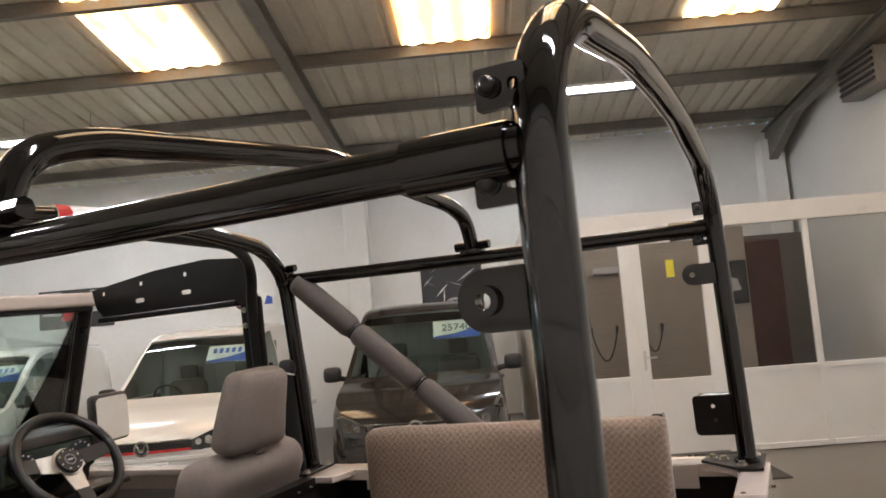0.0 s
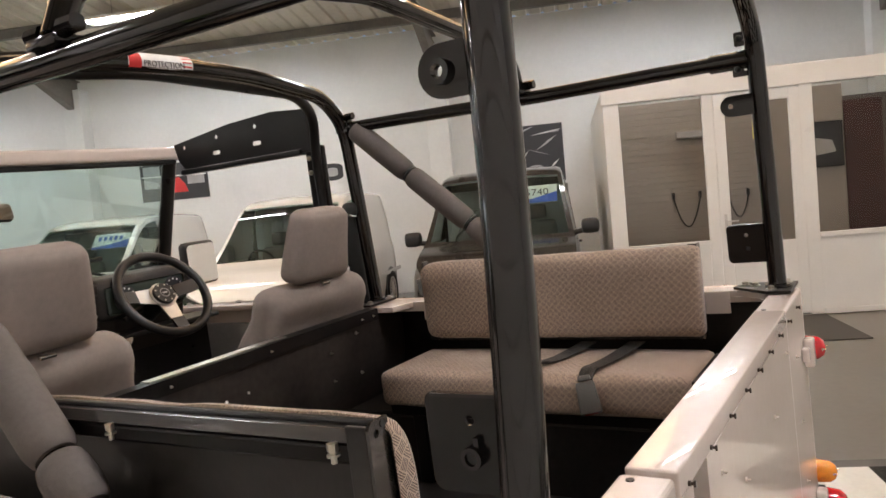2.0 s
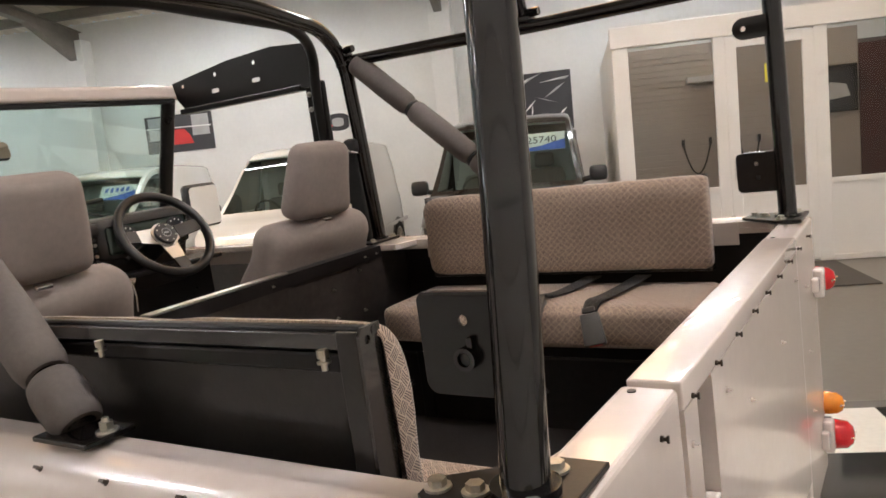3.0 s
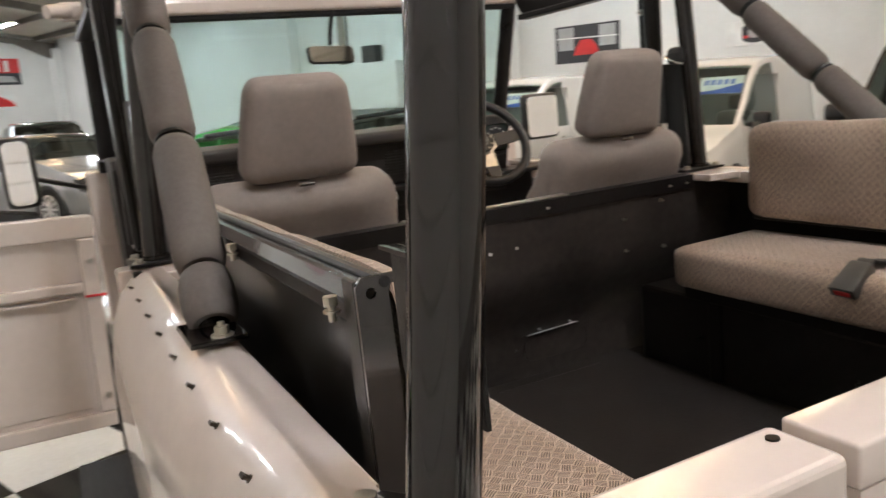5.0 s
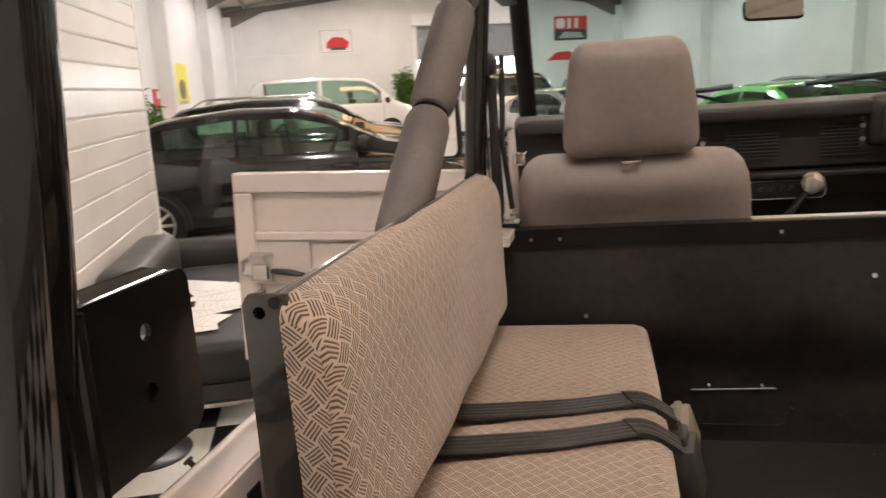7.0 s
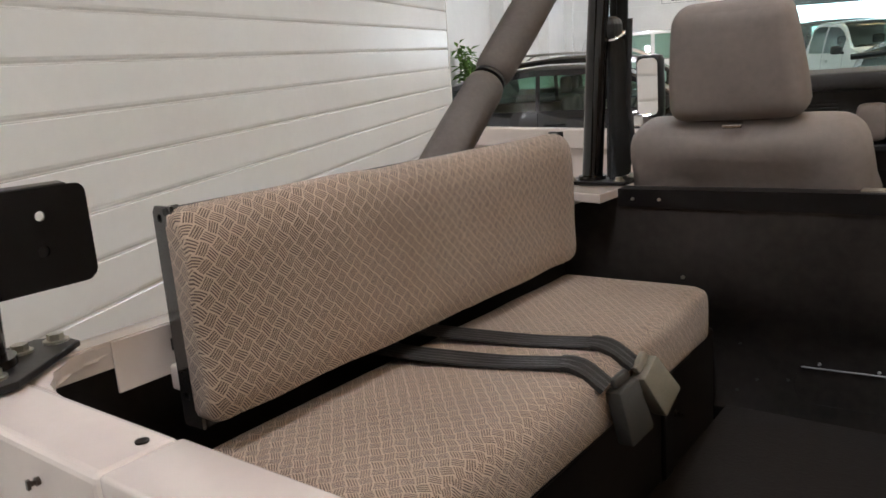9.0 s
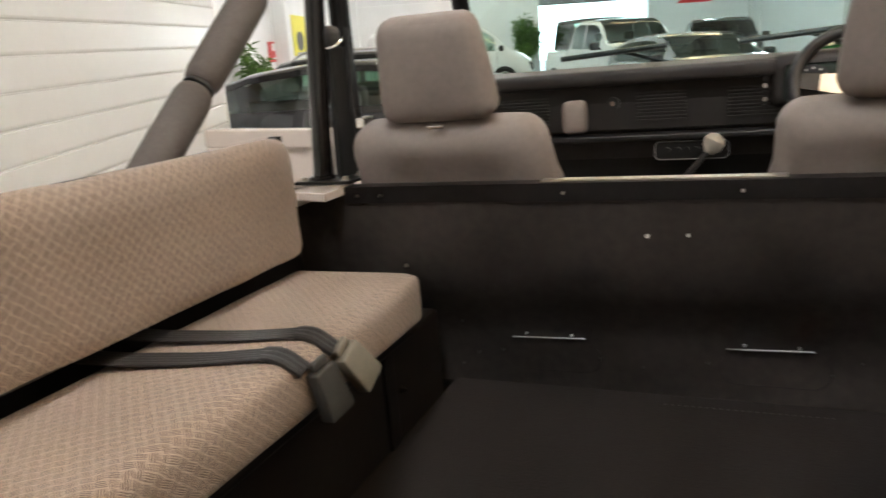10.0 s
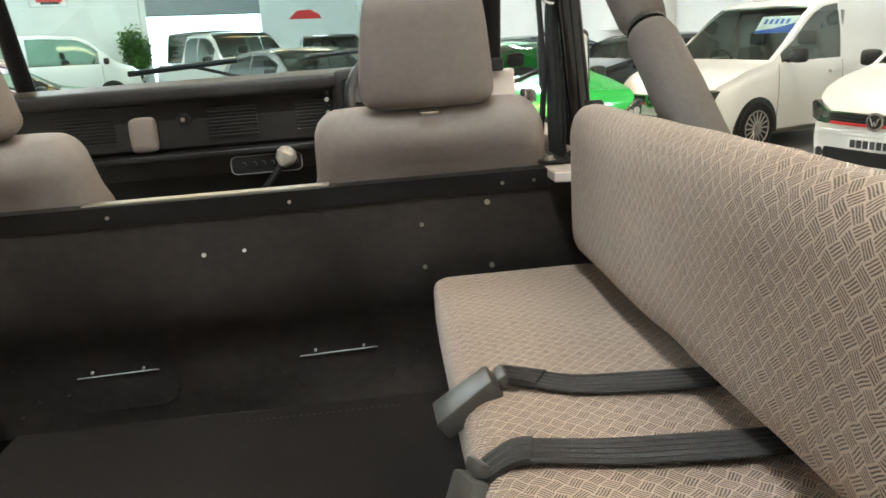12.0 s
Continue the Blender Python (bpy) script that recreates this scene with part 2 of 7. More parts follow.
MIRROR = material("mirror glass", (0.9, 0.9, 0.9), 0.02, 1.0, 0.01)
FABRIC = fabric_material()
CAR_WHITE = material("white van paint", (0.78, 0.78, 0.76), 0.2, 0, 0.02, 2, coat=0.6)
CAR_DARK = material("dark metallic van paint", (0.024, 0.020, 0.018), 0.18, 0.2, 0.1, 3, coat=0.8)
CAR_BLACK = material("black car paint", (0.012, 0.012, 0.014), 0.12, 0, 0.1, 3, coat=1.0)
CAR_SILVER = material("silver car paint", (0.5, 0.51, 0.52), 0.22, 0.6, 0.05, 3, coat=0.8)
CAR_GREEN = material("green car paint", (0.05, 0.5, 0.08), 0.2, 0, 0.05, 3, coat=0.8)
CAR_BLUE = material("grey blue car paint", (0.1, 0.13, 0.16), 0.2, 0.4, 0.05, 3, coat=0.8)
CAR_GLASS = glass("green tinted car glass", (0.68, 0.86, 0.78), 0.01, 0.7)
FLARE = material("weathered grey plastic", (0.11, 0.105, 0.10), 0.55, 0, 0.15, 6, bump=0.1, bump_scale=90)
LOAD_PANEL = material("grey load panel", (0.24, 0.25, 0.24), 0.5, 0, 0.06, 3)
DIAL_GLASS = material("dark dial glass", (0.045, 0.062, 0.054), 0.03, 0, 0.1, 4)
LAMP_GLASS = material("clear lamp cover", (0.07, 0.073, 0.076), 0.05, 0.3, 0.2, 30, coat=1.0)
LEAF = material("green leaf", (0.10, 0.2, 0.03), 0.5, 0, 0.45, 3)
BARK = material("brown stem", (0.12, 0.08, 0.05), 0.8, 0, 0.3, 20)
POT = material("dark plant pot", (0.05, 0.045, 0.04), 0.5)
PAPER = material("white paper", (0.8, 0.8, 0.78), 0.7)
BLUE_PRINT = material("blue print", (0.05, 0.12, 0.5), 0.5)
DARK_PRINT = material("black print", (0.03, 0.03, 0.035), 0.4)
GREY_PRINT = material("grey print", (0.4, 0.4, 0.4), 0.5)
SHUTTER_GREY = material("grey shutter slat", (0.27, 0.28, 0.29), 0.45, 0.2, 0.08, 2)


# ---- shapes ----
def part(name, bm, mat, parent=None, label="", smooth=False):
    """One mesh object out of a bmesh, under a thing or under a part."""
    me = bpy.data.meshes.new(name)
    bmesh.ops.recalc_face_normals(bm, faces=bm.faces)
    bm.to_mesh(me)
    bm.free()
    me.materials.append(mat)
    if smooth:
        me.polygons.foreach_set("use_smooth", [True] * len(me.polygons))
        me.set_sharp_from_angle(angle=radians(40))
    ob = new(name, me)
    if parent:
        ob.parent = parent
    return tagged(ob, label)


def thing(name, label, category, at=None, group="", kind=""):
    ob = new(name)
    if at is not None:
        ob.matrix_world = at
    return tagged(ob, label, category, group, kind)


def box(bm, x0, x1, y0, y1, z0, z1, bevel=0.0, segments=2):
    vs = bmesh.ops.create_cube(bm, size=1.0)["verts"]
    for v in vs:
        v.co = Vector(((x0 + x1) / 2 + v.co.x * (x1 - x0), (y0 + y1) / 2 + v.co.y * (y1 - y0), (z0 + z1) / 2 + v.co.z * (z1 - z0)))
    if bevel:
        es = list({e for v in vs for e in v.link_edges})
        bmesh.ops.bevel(bm, geom=es, offset=bevel, segments=segments, profile=0.5, affect="EDGES")
    return bm


def boxed(*a, **k):
    return box(bmesh.new(), *a, **k)


def rounded(points, radius, steps=6):
    """A polyline whose corners are rounded off."""
    pts = [Vector(p) for p in points]
    out = [pts[0]]
    for a, b, c in zip(pts, pts[1:], pts[2:]):
        r = min(radius, (a - b).length * 0.48, (c - b).length * 0.48)
        p, q = b + (a - b).normalized() * r, b + (c - b).normalized() * r
        for i in range(steps + 1):
            s = i / steps
            out.append(p * (1 - s) ** 2 + b * 2 * s * (1 - s) + q * s**2)
    out.append(pts[-1])
    return out


def tube(bm, points, radius, sides=14, cap=True, flat=1.0):
    """A round bar along a line; radius may be one for all or one for each point."""
    pts = [Vector(p) for p in points]
    radii = radius if isinstance(radius, (list, tuple)) else [radius] * len(pts)
    rings, side = [], None
    for i, p in enumerate(pts):
        ahead = (pts[min(i + 1, len(pts) - 1)] - pts[max(i - 1, 0)]).normalized()
        if side is None:
            side = ahead.cross(Vector((0, 0, 1)) if abs(ahead.z) < 0.9 else Vector((0, 1, 0))).normalized()
        side = (side - ahead * side.dot(ahead)).normalized()
        up = ahead.cross(side)
        rings.append([bm.verts.new(p + radii[i] * (math.cos(2 * math.pi * k / sides) * side + flat * math.sin(2 * math.pi * k / sides) * up)) for k in range(sides)])
    for a, b in zip(rings, rings[1:]):
        for k in range(sides):
            bm.faces.new((a[k], a[(k + 1) % sides], b[(k + 1) % sides], b[k]))
    if cap:
        bm.faces.new(rings[0][::-1])
        bm.faces.new(rings[-1])
    return bm


def tubed(*a, **k):
    return tube(bmesh.new(), *a, **k)


def disc(bm, centre, axis, radius, depth, sides=16):
    c, a = Vector(centre), Vector(axis).normalized()
    return tube(bm, [c - a * depth / 2, c + a * depth / 2], radius, sides)


def plate(bm, outline, axis, d0, d1, bevel=0.0):
    """An outline in a plane across axis (0 x, 1 y, 2 z), given as pairs of the other two coordinates, pulled from d0 to d1."""
    def place(p, d):
        q = list(p)
        q.insert(axis, d)
        return q
    lo = [bm.verts.new(place(p, d0)) for p in outline]
    hi = [bm.verts.new(place(p, d1)) for p in outline]
    n = len(outline)
    fs = [bm.faces.new(lo[::-1]), bm.faces.new(hi)]
    for i in range(n):
        fs.append(bm.faces.new((lo[i], lo[(i + 1) % n], hi[(i + 1) % n], hi[i])))
    if bevel:
        es = [e for f in fs[:2] for e in f.edges]
        bmesh.ops.bevel(bm, geom=es, offset=bevel, segments=2, profile=0.5, affect="EDGES")
    return bm


def plated(*a, **k):
    return plate(bmesh.new(), *a, **k)


def pierced(outline, holes, axis, d0, d1):
    """A flat plate with real holes through it."""
    bm = bmesh.new()
    def place(p, d):
        q = list(p)
        q.insert(axis, d)
        return q
    loops = []
    for d in (d0, d1):
        es, rings = [], []
        for loop in [outline] + holes:
            vs = [bm.verts.new(place(p, d)) for p in loop]
            es += [bm.edges.new((vs[i], vs[(i + 1) % len(vs)])) for i in range(len(vs))]
            rings.append(vs)
        bmesh.ops.triangle_fill(bm, use_beauty=True, use_dissolve=False, edges=es)
        loops.append(rings)
    for lo, hi in zip(*loops):
        for i in range(len(lo)):
            j = (i + 1) % len(lo)
            bm.faces.new((lo[i], lo[j], hi[j], hi[i]))
    return bm


def ring(a, b, r, steps=16):
    return [(a + r * math.cos(2 * math.pi * k / steps), b + r * math.sin(2 * math.pi * k / steps)) for k in range(steps)]


def round_rect(a0, a1, b0, b1, r, steps=5):
    out = []
    for cx, cy, s in ((a1 - r, b1 - r, 0), (a0 + r, b1 - r, 90), (a0 + r, b0 + r, 180), (a1 - r, b0 + r, 270)):
        for i in range(steps + 1):
            t = radians(s + 90 * i / steps)
            out.append((cx + r * math.cos(t), cy + r * math.sin(t)))
    return out


def cushion(x0, x1, y0, y1, z0, z1, round_=0.03, n=10, puff=0.012, seed=0, lumps=0.002):
    """A stuffed block: rounded edges, crowned faces, slight lumps."""
    bm = bmesh.new()
    bmesh.ops.create_cube(bm, size=2.0)
    bmesh.ops.subdivide_edges(bm, edges=list(bm.edges), cuts=n, use_grid_fill=True)
    hx, hy, hz = (x1 - x0) / 2, (y1 - y0) / 2, (z1 - z0) / 2
    cx, cy, cz = (x0 + x1) / 2, (y0 + y1) / 2, (z0 + z1) / 2
    h = (hx, hy, hz)
    for v in bm.verts:
        # cluster the grid near the edges so that the rounding is smooth
        u = [math.copysign(1 - (1 - abs(c)) ** 1.6, c) for c in v.co]
        p = [u[i] * h[i] for i in range(3)]
        r = [min(round_, h[i]) for i in range(3)]
        core = [max(-(h[i] - r[i]), min(h[i] - r[i], p[i])) for i in range(3)]
        d = Vector([p[i] - core[i] for i in range(3)])
        if d.length > 1e-9:
            m = max(abs(d[i]) / r[i] for i in range(3))
            d = Vector([d[i] / r[i] for i in range(3)]).normalized() * m
            p = [core[i] + d[i] * r[i] for i in range(3)]
        for i in range(3):
            if abs(u[i]) > 0.98:
                j, k = (i + 1) % 3, (i + 2) % 3
                p[i] += math.copysign(puff * (1 - u[j] ** 2) * (1 - u[k] ** 2), u[i])
        q = Vector((cx + p[0], cy + p[1], cz + p[2]))
        v.co = q + lumps * noise.noise_vector(q * 9 + Vector((seed, 0, 0)))
    return bm


def unwrap(ob):
    """Texture coordinates in metres, each face laid flat along its main direction."""
    me = ob.data
    layer = me.uv_layers.new(name="UVMap")
    for poly in me.polygons:
        k = max(range(3), key=lambda i: abs(poly.normal[i]))
        for li in poly.loop_indices:
            co = me.vertices[me.loops[li].vertex_index].co
            layer.data[li].uv = {0: (co.y, co.z), 1: (co.x, co.z), 2: (co.y, co.x)}[k]
    return ob


def bolt(parent, centre, axis, r=0.008, name="bolt", mat=None, nut=0.008, stud=True):
    bm = bmesh.new()
    c, a = Vector(centre), Vector(axis).normalized()
    disc(bm, c + a * 0.001, a, r * 1.5, 0.003, 12)
    disc(bm, c + a * (0.002 + nut / 2), a, r, nut, 6)
    if stud:
        disc(bm, c + a * (0.004 + nut), a, r * 0.5, 0.006, 8)
    return part(name, bm, mat or ZINC, parent)


# ---- the hall ----
EAVE, RIDGE_X, WEST, EAST, SOUTH, NORTH = 4.75, 4.0, -4.0, 12.0, -6.3, 30.0
PITCH = 0.123


def roof_z(x):
    return EAVE + PITCH * (8.0 - abs(x - RIDGE_X))


def structure(name, bm, mat, label, category, smooth=False):
    return tagged(part(name, bm, mat, None, label, smooth), "", category, "", "structure")


structure("ground", boxed(WEST - 12, EAST + 12, SOUTH - 12, NORTH + 30, -0.30, -0.012), SCREED, "grey painted concrete showroom floor", "floor")

# gable walls are cut to the roof slope
def gable(y0, y1, hole=None):
    bm = bmesh.new()
    pts = [(WEST, -0.05), (EAST, -0.05), (EAST, EAVE + 0.11), (RIDGE_X, roof_z(RIDGE_X) + 0.11), (WEST, EAVE + 0.11)]
    if hole:
        a, b, top = hole
        pts = [(WEST, -0.05), (a, -0.05), (a, top), (b, top), (b, -0.05)] + pts[1:]
    return plate(bm, pts, 1, y0, y1)


structure("wall_south", gable(SOUTH - 0.25, SOUTH), WHITE_PAINT, "white painted block gable wall", "wall")
structure("wall_north", gable(NORTH, NORTH + 0.25, (3.4, 7.7, 3.85)), WHITE_PAINT, "white painted gable wall with a wide shutter opening", "wall")
structure("wall_east", boxed(EAST, EAST + 0.25, SOUTH, NORTH, -0.05, EAVE), WHITE_PAINT, "long white painted wall below the eaves", "wall")
structure("wall_west", boxed(WEST - 0.25, WEST, SOUTH, NORTH, -0.05, EAVE), WHITE_PAINT, "white painted side wall hung with small signs", "wall")
# the lower part of the far gable stands a little proud
structure("trim_north", boxed(WEST, 3.2, NORTH - 0.08, NORTH, 0, 2.95, 0.01), WHITE_PAINT, "white boarded lower band of the gable", "wall lining")

FRAME_YS = (-6.0, 1.4, 8.5, 15.6, 22.8, 29.8)
for y in FRAME_YS:
    for x0, x1 in ((EAST - 0.32, EAST), (WEST, WEST + 0.32)):
        structure("pilaster", boxed(x0, x1, y - 0.2, y + 0.2, 0, EAVE - 0.35, 0.01), WHITE_PAINT, "white painted pilaster under a roof frame", "pilaster")

# profiled sheets: ribs run down the slope
def roof_sheet(xa, xb):
    bm = bmesh.new()
    ys, y, k = [], SOUTH, 0
    prof = ((0, 0), (0.17, 0), (0.195, 0.03), (0.225, 0.03))
    while y < NORTH:
        ys += [(y + dy, dz) for dy, dz in prof]
        y += 0.25
    xs = [xa + (xb - xa) * i / 4 for i in range(5)]
    rows = [[bm.verts.new((x, min(yy, NORTH), roof_z(x) + dz)) for yy, dz in ys] for x in xs]
    for a, b in zip(rows, rows[1:]):
        for i in range(len(ys) - 1):
            if a[i].co.y < a[i + 1].co.y - 1e-6:
                bm.faces.new((a[i], a[i + 1], b[i + 1], b[i]))
    return bm


structure("ceiling", roof_sheet(RIDGE_X, EAST + 0.02), SHEET, "cream profiled metal roof sheeting", "ceiling")
structure("ceiling_west", roof_sheet(RIDGE_X, WEST - 0.02), SHEET, "cream profiled metal roof sheeting", "ceiling")


def sloped_bar(bm, x0, x1, y0, y1, drop0, drop1):
    """A bar that follows the roof between two x, its top and bottom at those drops below the sheets."""
    vs = []
    for x in (x0, x1):
        for y in (y0, y1):
            for d in (drop0, drop1):
                vs.append(bm.verts.new((x, y, roof_z(x) - d)))
    for f in ((0, 1, 3, 2), (4, 6, 7, 5), (0, 4, 5, 1), (2, 3, 7, 6), (0, 2, 6, 4), (1, 5, 7, 3)):
        bm.faces.new([vs[i] for i in f])
    return bm


for y in FRAME_YS:
    for xa, xb in ((EAST - 0.05, RIDGE_X), (WEST + 0.05, RIDGE_X)):
        bm = bmesh.new()
        sloped_bar(bm, xa, xb, y - 0.075, y + 0.075, 0.17, 0.182)
        sloped_bar(bm, xa, xb, y - 0.075, y + 0.075, 0.36, 0.372)
        sloped_bar(bm, xa, xb, y - 0.006, y + 0.006, 0.182, 0.36)
        s = 1 if xb > xa else -1
        # haunch below the eaves end
        hv = [(xa, roof_z(xa) - 0.372), (xa + s * 1.5, roof_z(xa + s * 1.5) - 0.372), (xa, roof_z(xa) - 0.85)]
        plate(bm, hv, 1, y - 0.07, y + 0.07)
        structure("rafter", bm, STEEL, "grey brown painted steel roof frame", "beam")
for x in (11.2, 9.5, 7.78, 6.0, 4.4, 3.6, 2.0, 0.3, -1.4, -3.1):
    bm = bmesh.new()
    sloped_bar(bm, x - 0.035, x + 0.035, SOUTH, NORTH, 0.01, 0.022)
    sloped_bar(bm, x - 0.005, x + 0.005, SOUTH, NORTH, 0.022, 0.17)
    sloped_bar(bm, x - 0.035, x + 0.035, SOUTH, NORTH, 0.158, 0.17)
    structure("purlin", bm, STEEL, "grey brown cold-formed steel purlin", "purlin")

# translucent sheets in the roof, between two purlins
def rooflight(x0, x1, y0, y1):
    bm = bmesh.new()
    n = 20
    for i in range(n):
        ya, yb = y0 + (y1 - y0) * i / n, y0 + (y1 - y0) * (i + 1) / n
        za, zb = (0.014 * (1 + math.sin(i * 1.55)), 0.014 * (1 + math.sin((i + 1) * 1.55)))
        vs = [bm.verts.new(c) for c in ((x0, ya, roof_z(x0) - 0.03 - za), (x0, yb, roof_z(x0) - 0.03 - zb), (x1, yb, roof_z(x1) - 0.03 - zb), (x1, ya, roof_z(x1) - 0.03 - za))]
        bm.faces.new(vs)
    bmesh.ops.remove_doubles(bm, verts=bm.verts, dist=1e-5)
    return structure("rooflight", bm, ROOFLIGHT, "glowing yellowed translucent rooflight sheet", "rooflight")


for y in (-4.65, -1.12, 2.35, 5.85, 12.2, 19.4):
    rooflight(5.0, 7.7, y, y + 1.12)
for y in (-2.0, 5.0, 12.2, 19.4, 26.0):
    rooflight(0.4, 3.0, y, y + 1.12)


def tube_light(x, y, length=1.9, lamp=TUBE_GLOW):
    """Two bare tubes under a slim tray, hung from the roof."""
    z = roof_z(x) - 0.34
    root = thing("ceiling_light", "white twin tube light hung below the roof", "ceiling light", pose(x, y, z), "hall lights")
    tray = bmesh.new()
    box(tray, -0.075, 0.075, -length / 2, length / 2, 0.035, 0.075, 0.006)
    for sx in (-1, 1):
        plate(tray, [(sx * 0.075, 0.036), (sx * 0.17, -0.01), (sx * 0.172, -0.006), (sx * 0.075, 0.046)], 1, -length / 2, length / 2)
    part("tray", tray, UPVC, root)
    for dx in (-0.045, 0.045):
        part("lamp_tube", tubed([(dx, -length / 2 + 0.02, 0.012), (dx, length / 2 - 0.02, 0.012)], 0.016, 8), lamp, root)
    for dy in (-0.5, 0.5):
        part("hanger", tubed([(0, dy, 0.07), (0, dy, 0.36)], 0.004, 6), STEEL, root)


# the x -0.9 row is assumed out of view; powers differ to balance the light
for y in (-2.2, 5.2, 12.2, 19.5, 26.6):
    for x in (8.9, 4.3, -0.9):
        tube_light(x, y, 1.9, BOOSTED_TUBE_GLOW if x < 0 else DIMMED_TUBE_GLOW if x < 5 and y < 6 else TUBE_GLOW)

# ---- floor tiles round the car, later in the file; the slatted lining beside it ----
LINING_X, LINING_END = -2.26, 5.15
lining = structure("wall_lining", boxed(LINING_X - 0.12, LINING_X - 0.02, SOUTH + 0.3, LINING_END, 0, 2.75), UPVC, "white plastic clad partition in broad horizontal boards", "partition")
plank_mesh = None
for i in range(18):
    z = 0.102 + i * 0.154
    if z > 2.6:
        break
    prof = [(LINING_X - 0.02, z), (LINING_X - 0.009, z), (LINING_X - 0.009, z + 0.005), (LINING_X - 0.003, z + 0.012), (LINING_X, z + 0.022), (LINING_X, z + 0.1505), (LINING_X - 0.003, z + 0.153), (LINING_X - 0.02, z + 0.153)]
    if plank_mesh is None:
        ob = part("board", plated(prof, 1, SOUTH + 0.3, LINING_END), CLADDING, lining)
        plank_mesh, z_first = ob.data, z
    else:
        ob = new("board", plank_mesh)
        ob.parent, ob.location = lining, (0, 0, z - z_first)
part("kick_board", boxed(LINING_X - 0.02, LINING_X - 0.003, SOUTH + 0.3, LINING_END, 0, 0.101, 0.002), CLADDING, lining)
part("edge_trim", boxed(LINING_X - 0.12, LINING_X + 0.006, LINING_END, LINING_END + 0.03, 0, 2.75, 0.004), UPVC, lining)
part("top_trim", boxed(LINING_X - 0.14, LINING_X + 0.02, SOUTH + 0.3, LINING_END + 0.03, 2.75, 2.79, 0.004), UPVC, lining)

# ---- glazed office in the corner ----
OX, OY0, OY1, OTOP = 7.25, -1.275, SOUTH, 2.79
office = tagged(new("wall_office"), "white plastic framed office front with tall panes", "partition", "", "structure")
part("side_wall", boxed(OX + 0.08, EAST, OY0 - 0.1, OY0, 0, OTOP - 0.05), WHITE_PAINT, office)
part("fascia", boxed(OX - 0.03, OX + 0.1, OY1, OY0 + 0.02, 2.56, OTOP, 0.006), UPVC, office)
POSTS = ((-1.275, -1.45), (-2.36, -2.48), (-3.39, -3.53), (-4.485, -4.545), (-5.5, -5.56), (-6.2, -6.3))
for a, b in POSTS:
    part("post", boxed(OX, OX + 0.07, b, a, 0, 2.56, 0.005), UPVC, office)
for k, (a, b) in enumerate(((-1.45, -2.36), (-3.53, -4.485), (-4.545, -5.5), (-5.56, -6.2))):
    part("lower_panel", boxed(OX + 0.015, OX + 0.05, b, a, 0, 0.86, 0.004), UPVC, office)
    part("sill", boxed(OX - 0.012, OX + 0.07, b, a, 0.86, 0.915, 0.004), UPVC, office)
    part("pane", boxed(OX + 0.03, OX + 0.038, b, a, 0.915, 2.56), PANE, office).visible_shadow = False
    part("skirting", boxed(OX - 0.012, OX + 0.015, b, a, 0, 0.06, 0.003), UPVC, office)
door = tagged(new("door_1"), "white plastic glazed office door, closed", "door", "", "structure")
for a, b, z0, z1 in ((-2.48, -2.60, 0.02, 2.54), (-3.28, -3.39, 0.02, 2.54), (-2.60, -3.28, 0.02, 0.86), (-2.60, -3.28, 2.43, 2.54)):
    part("door_frame", boxed(OX - 0.006, OX + 0.06, b, a, z0, z1, 0.006), UPVC, door)
part("pane", boxed(OX + 0.025, OX + 0.033, -3.28, -2.60, 0.86, 2.43), PANE, door).visible_shadow = False
bm = bmesh.new()
box(bm, OX - 0.02, OX - 0.006, -2.555, -2.525, 0.98, 1.2, 0.004)
tube(bm, rounded([(OX - 0.01, -2.54, 1.12), (OX - 0.05, -2.54, 1.12), (OX - 0.05, -2.67, 1.12)], 0.02), 0.008, 8)
part("handle", bm, ALLOY, door)
part("sticker", plated([(-2.98, 2.02), (-2.89, 2.02), (-2.89, 2.22), (-2.98, 2.22)], 0, OX + 0.015, OX + 0.022), YELLOW, door, "yellow notice stuck on the pane")
# inside the office
# the back wall's dark colour stands in for the shade of an unlit room
structure("office_back", boxed(EAST - 0.4, EAST - 0.33, OY1, OY0 - 0.1, 0, OTOP - 0.06), material("office wall darkened as unlit", (0.12, 0.105, 0.095), 0.7, 0, 0.08, 2), "office back wall, coloured dark for the unlit room", "wall")
structure("office_door", boxed(OX + 2.18, OX + 2.26, -5.05, -4.56, 0, 2.5, 0.01), material("dark red stained wood", (0.045, 0.012, 0.010), 0.5, 0, 0.3, 6), "dark red wooden inner door", "door")
pic = thing("picture", "dark framed picture on the office wall", "picture", pose(9.38, -4.22, 1.62))
part("frame", boxed(-0.02, 0.02, -0.3, 0.3, 0, 0.62, 0.01), BLACK_PLASTIC, pic)
part("print", boxed(-0.026, -0.02, -0.24, 0.24, 0.07, 0.55), DARK_PRINT, pic)
part("print_shape", plated([(-0.2, 0.2), (0.1, 0.16), (0.2, 0.3), (0.05, 0.4), (-0.15, 0.36)], 0, -0.03, -0.026), GREY_PRINT, pic)
inner = structure("office_wall", boxed(9.43, 9.5, -4.55, -1.4, 0, OTOP - 0.06), material("taupe office brick", (0.30, 0.262, 0.232), 0.6, 0, 0.08, 2), "taupe painted brick wall inside the office", "wall")
course_me = None
rnd = random.Random(12)
for k in range(32):
    z = 0.02 + k * 0.083
    if course_me is None:
        course = part("course", boxed(9.418, 9.4295, -3.72, -1.42, 0.0, 0.075, 0.004), inner.data.materials[0], inner)
        course_me = course.data
    else:
        course = new("course", course_me)
        course.parent = inner
    course.location = (rnd.uniform(0, 0.006), 0, z)


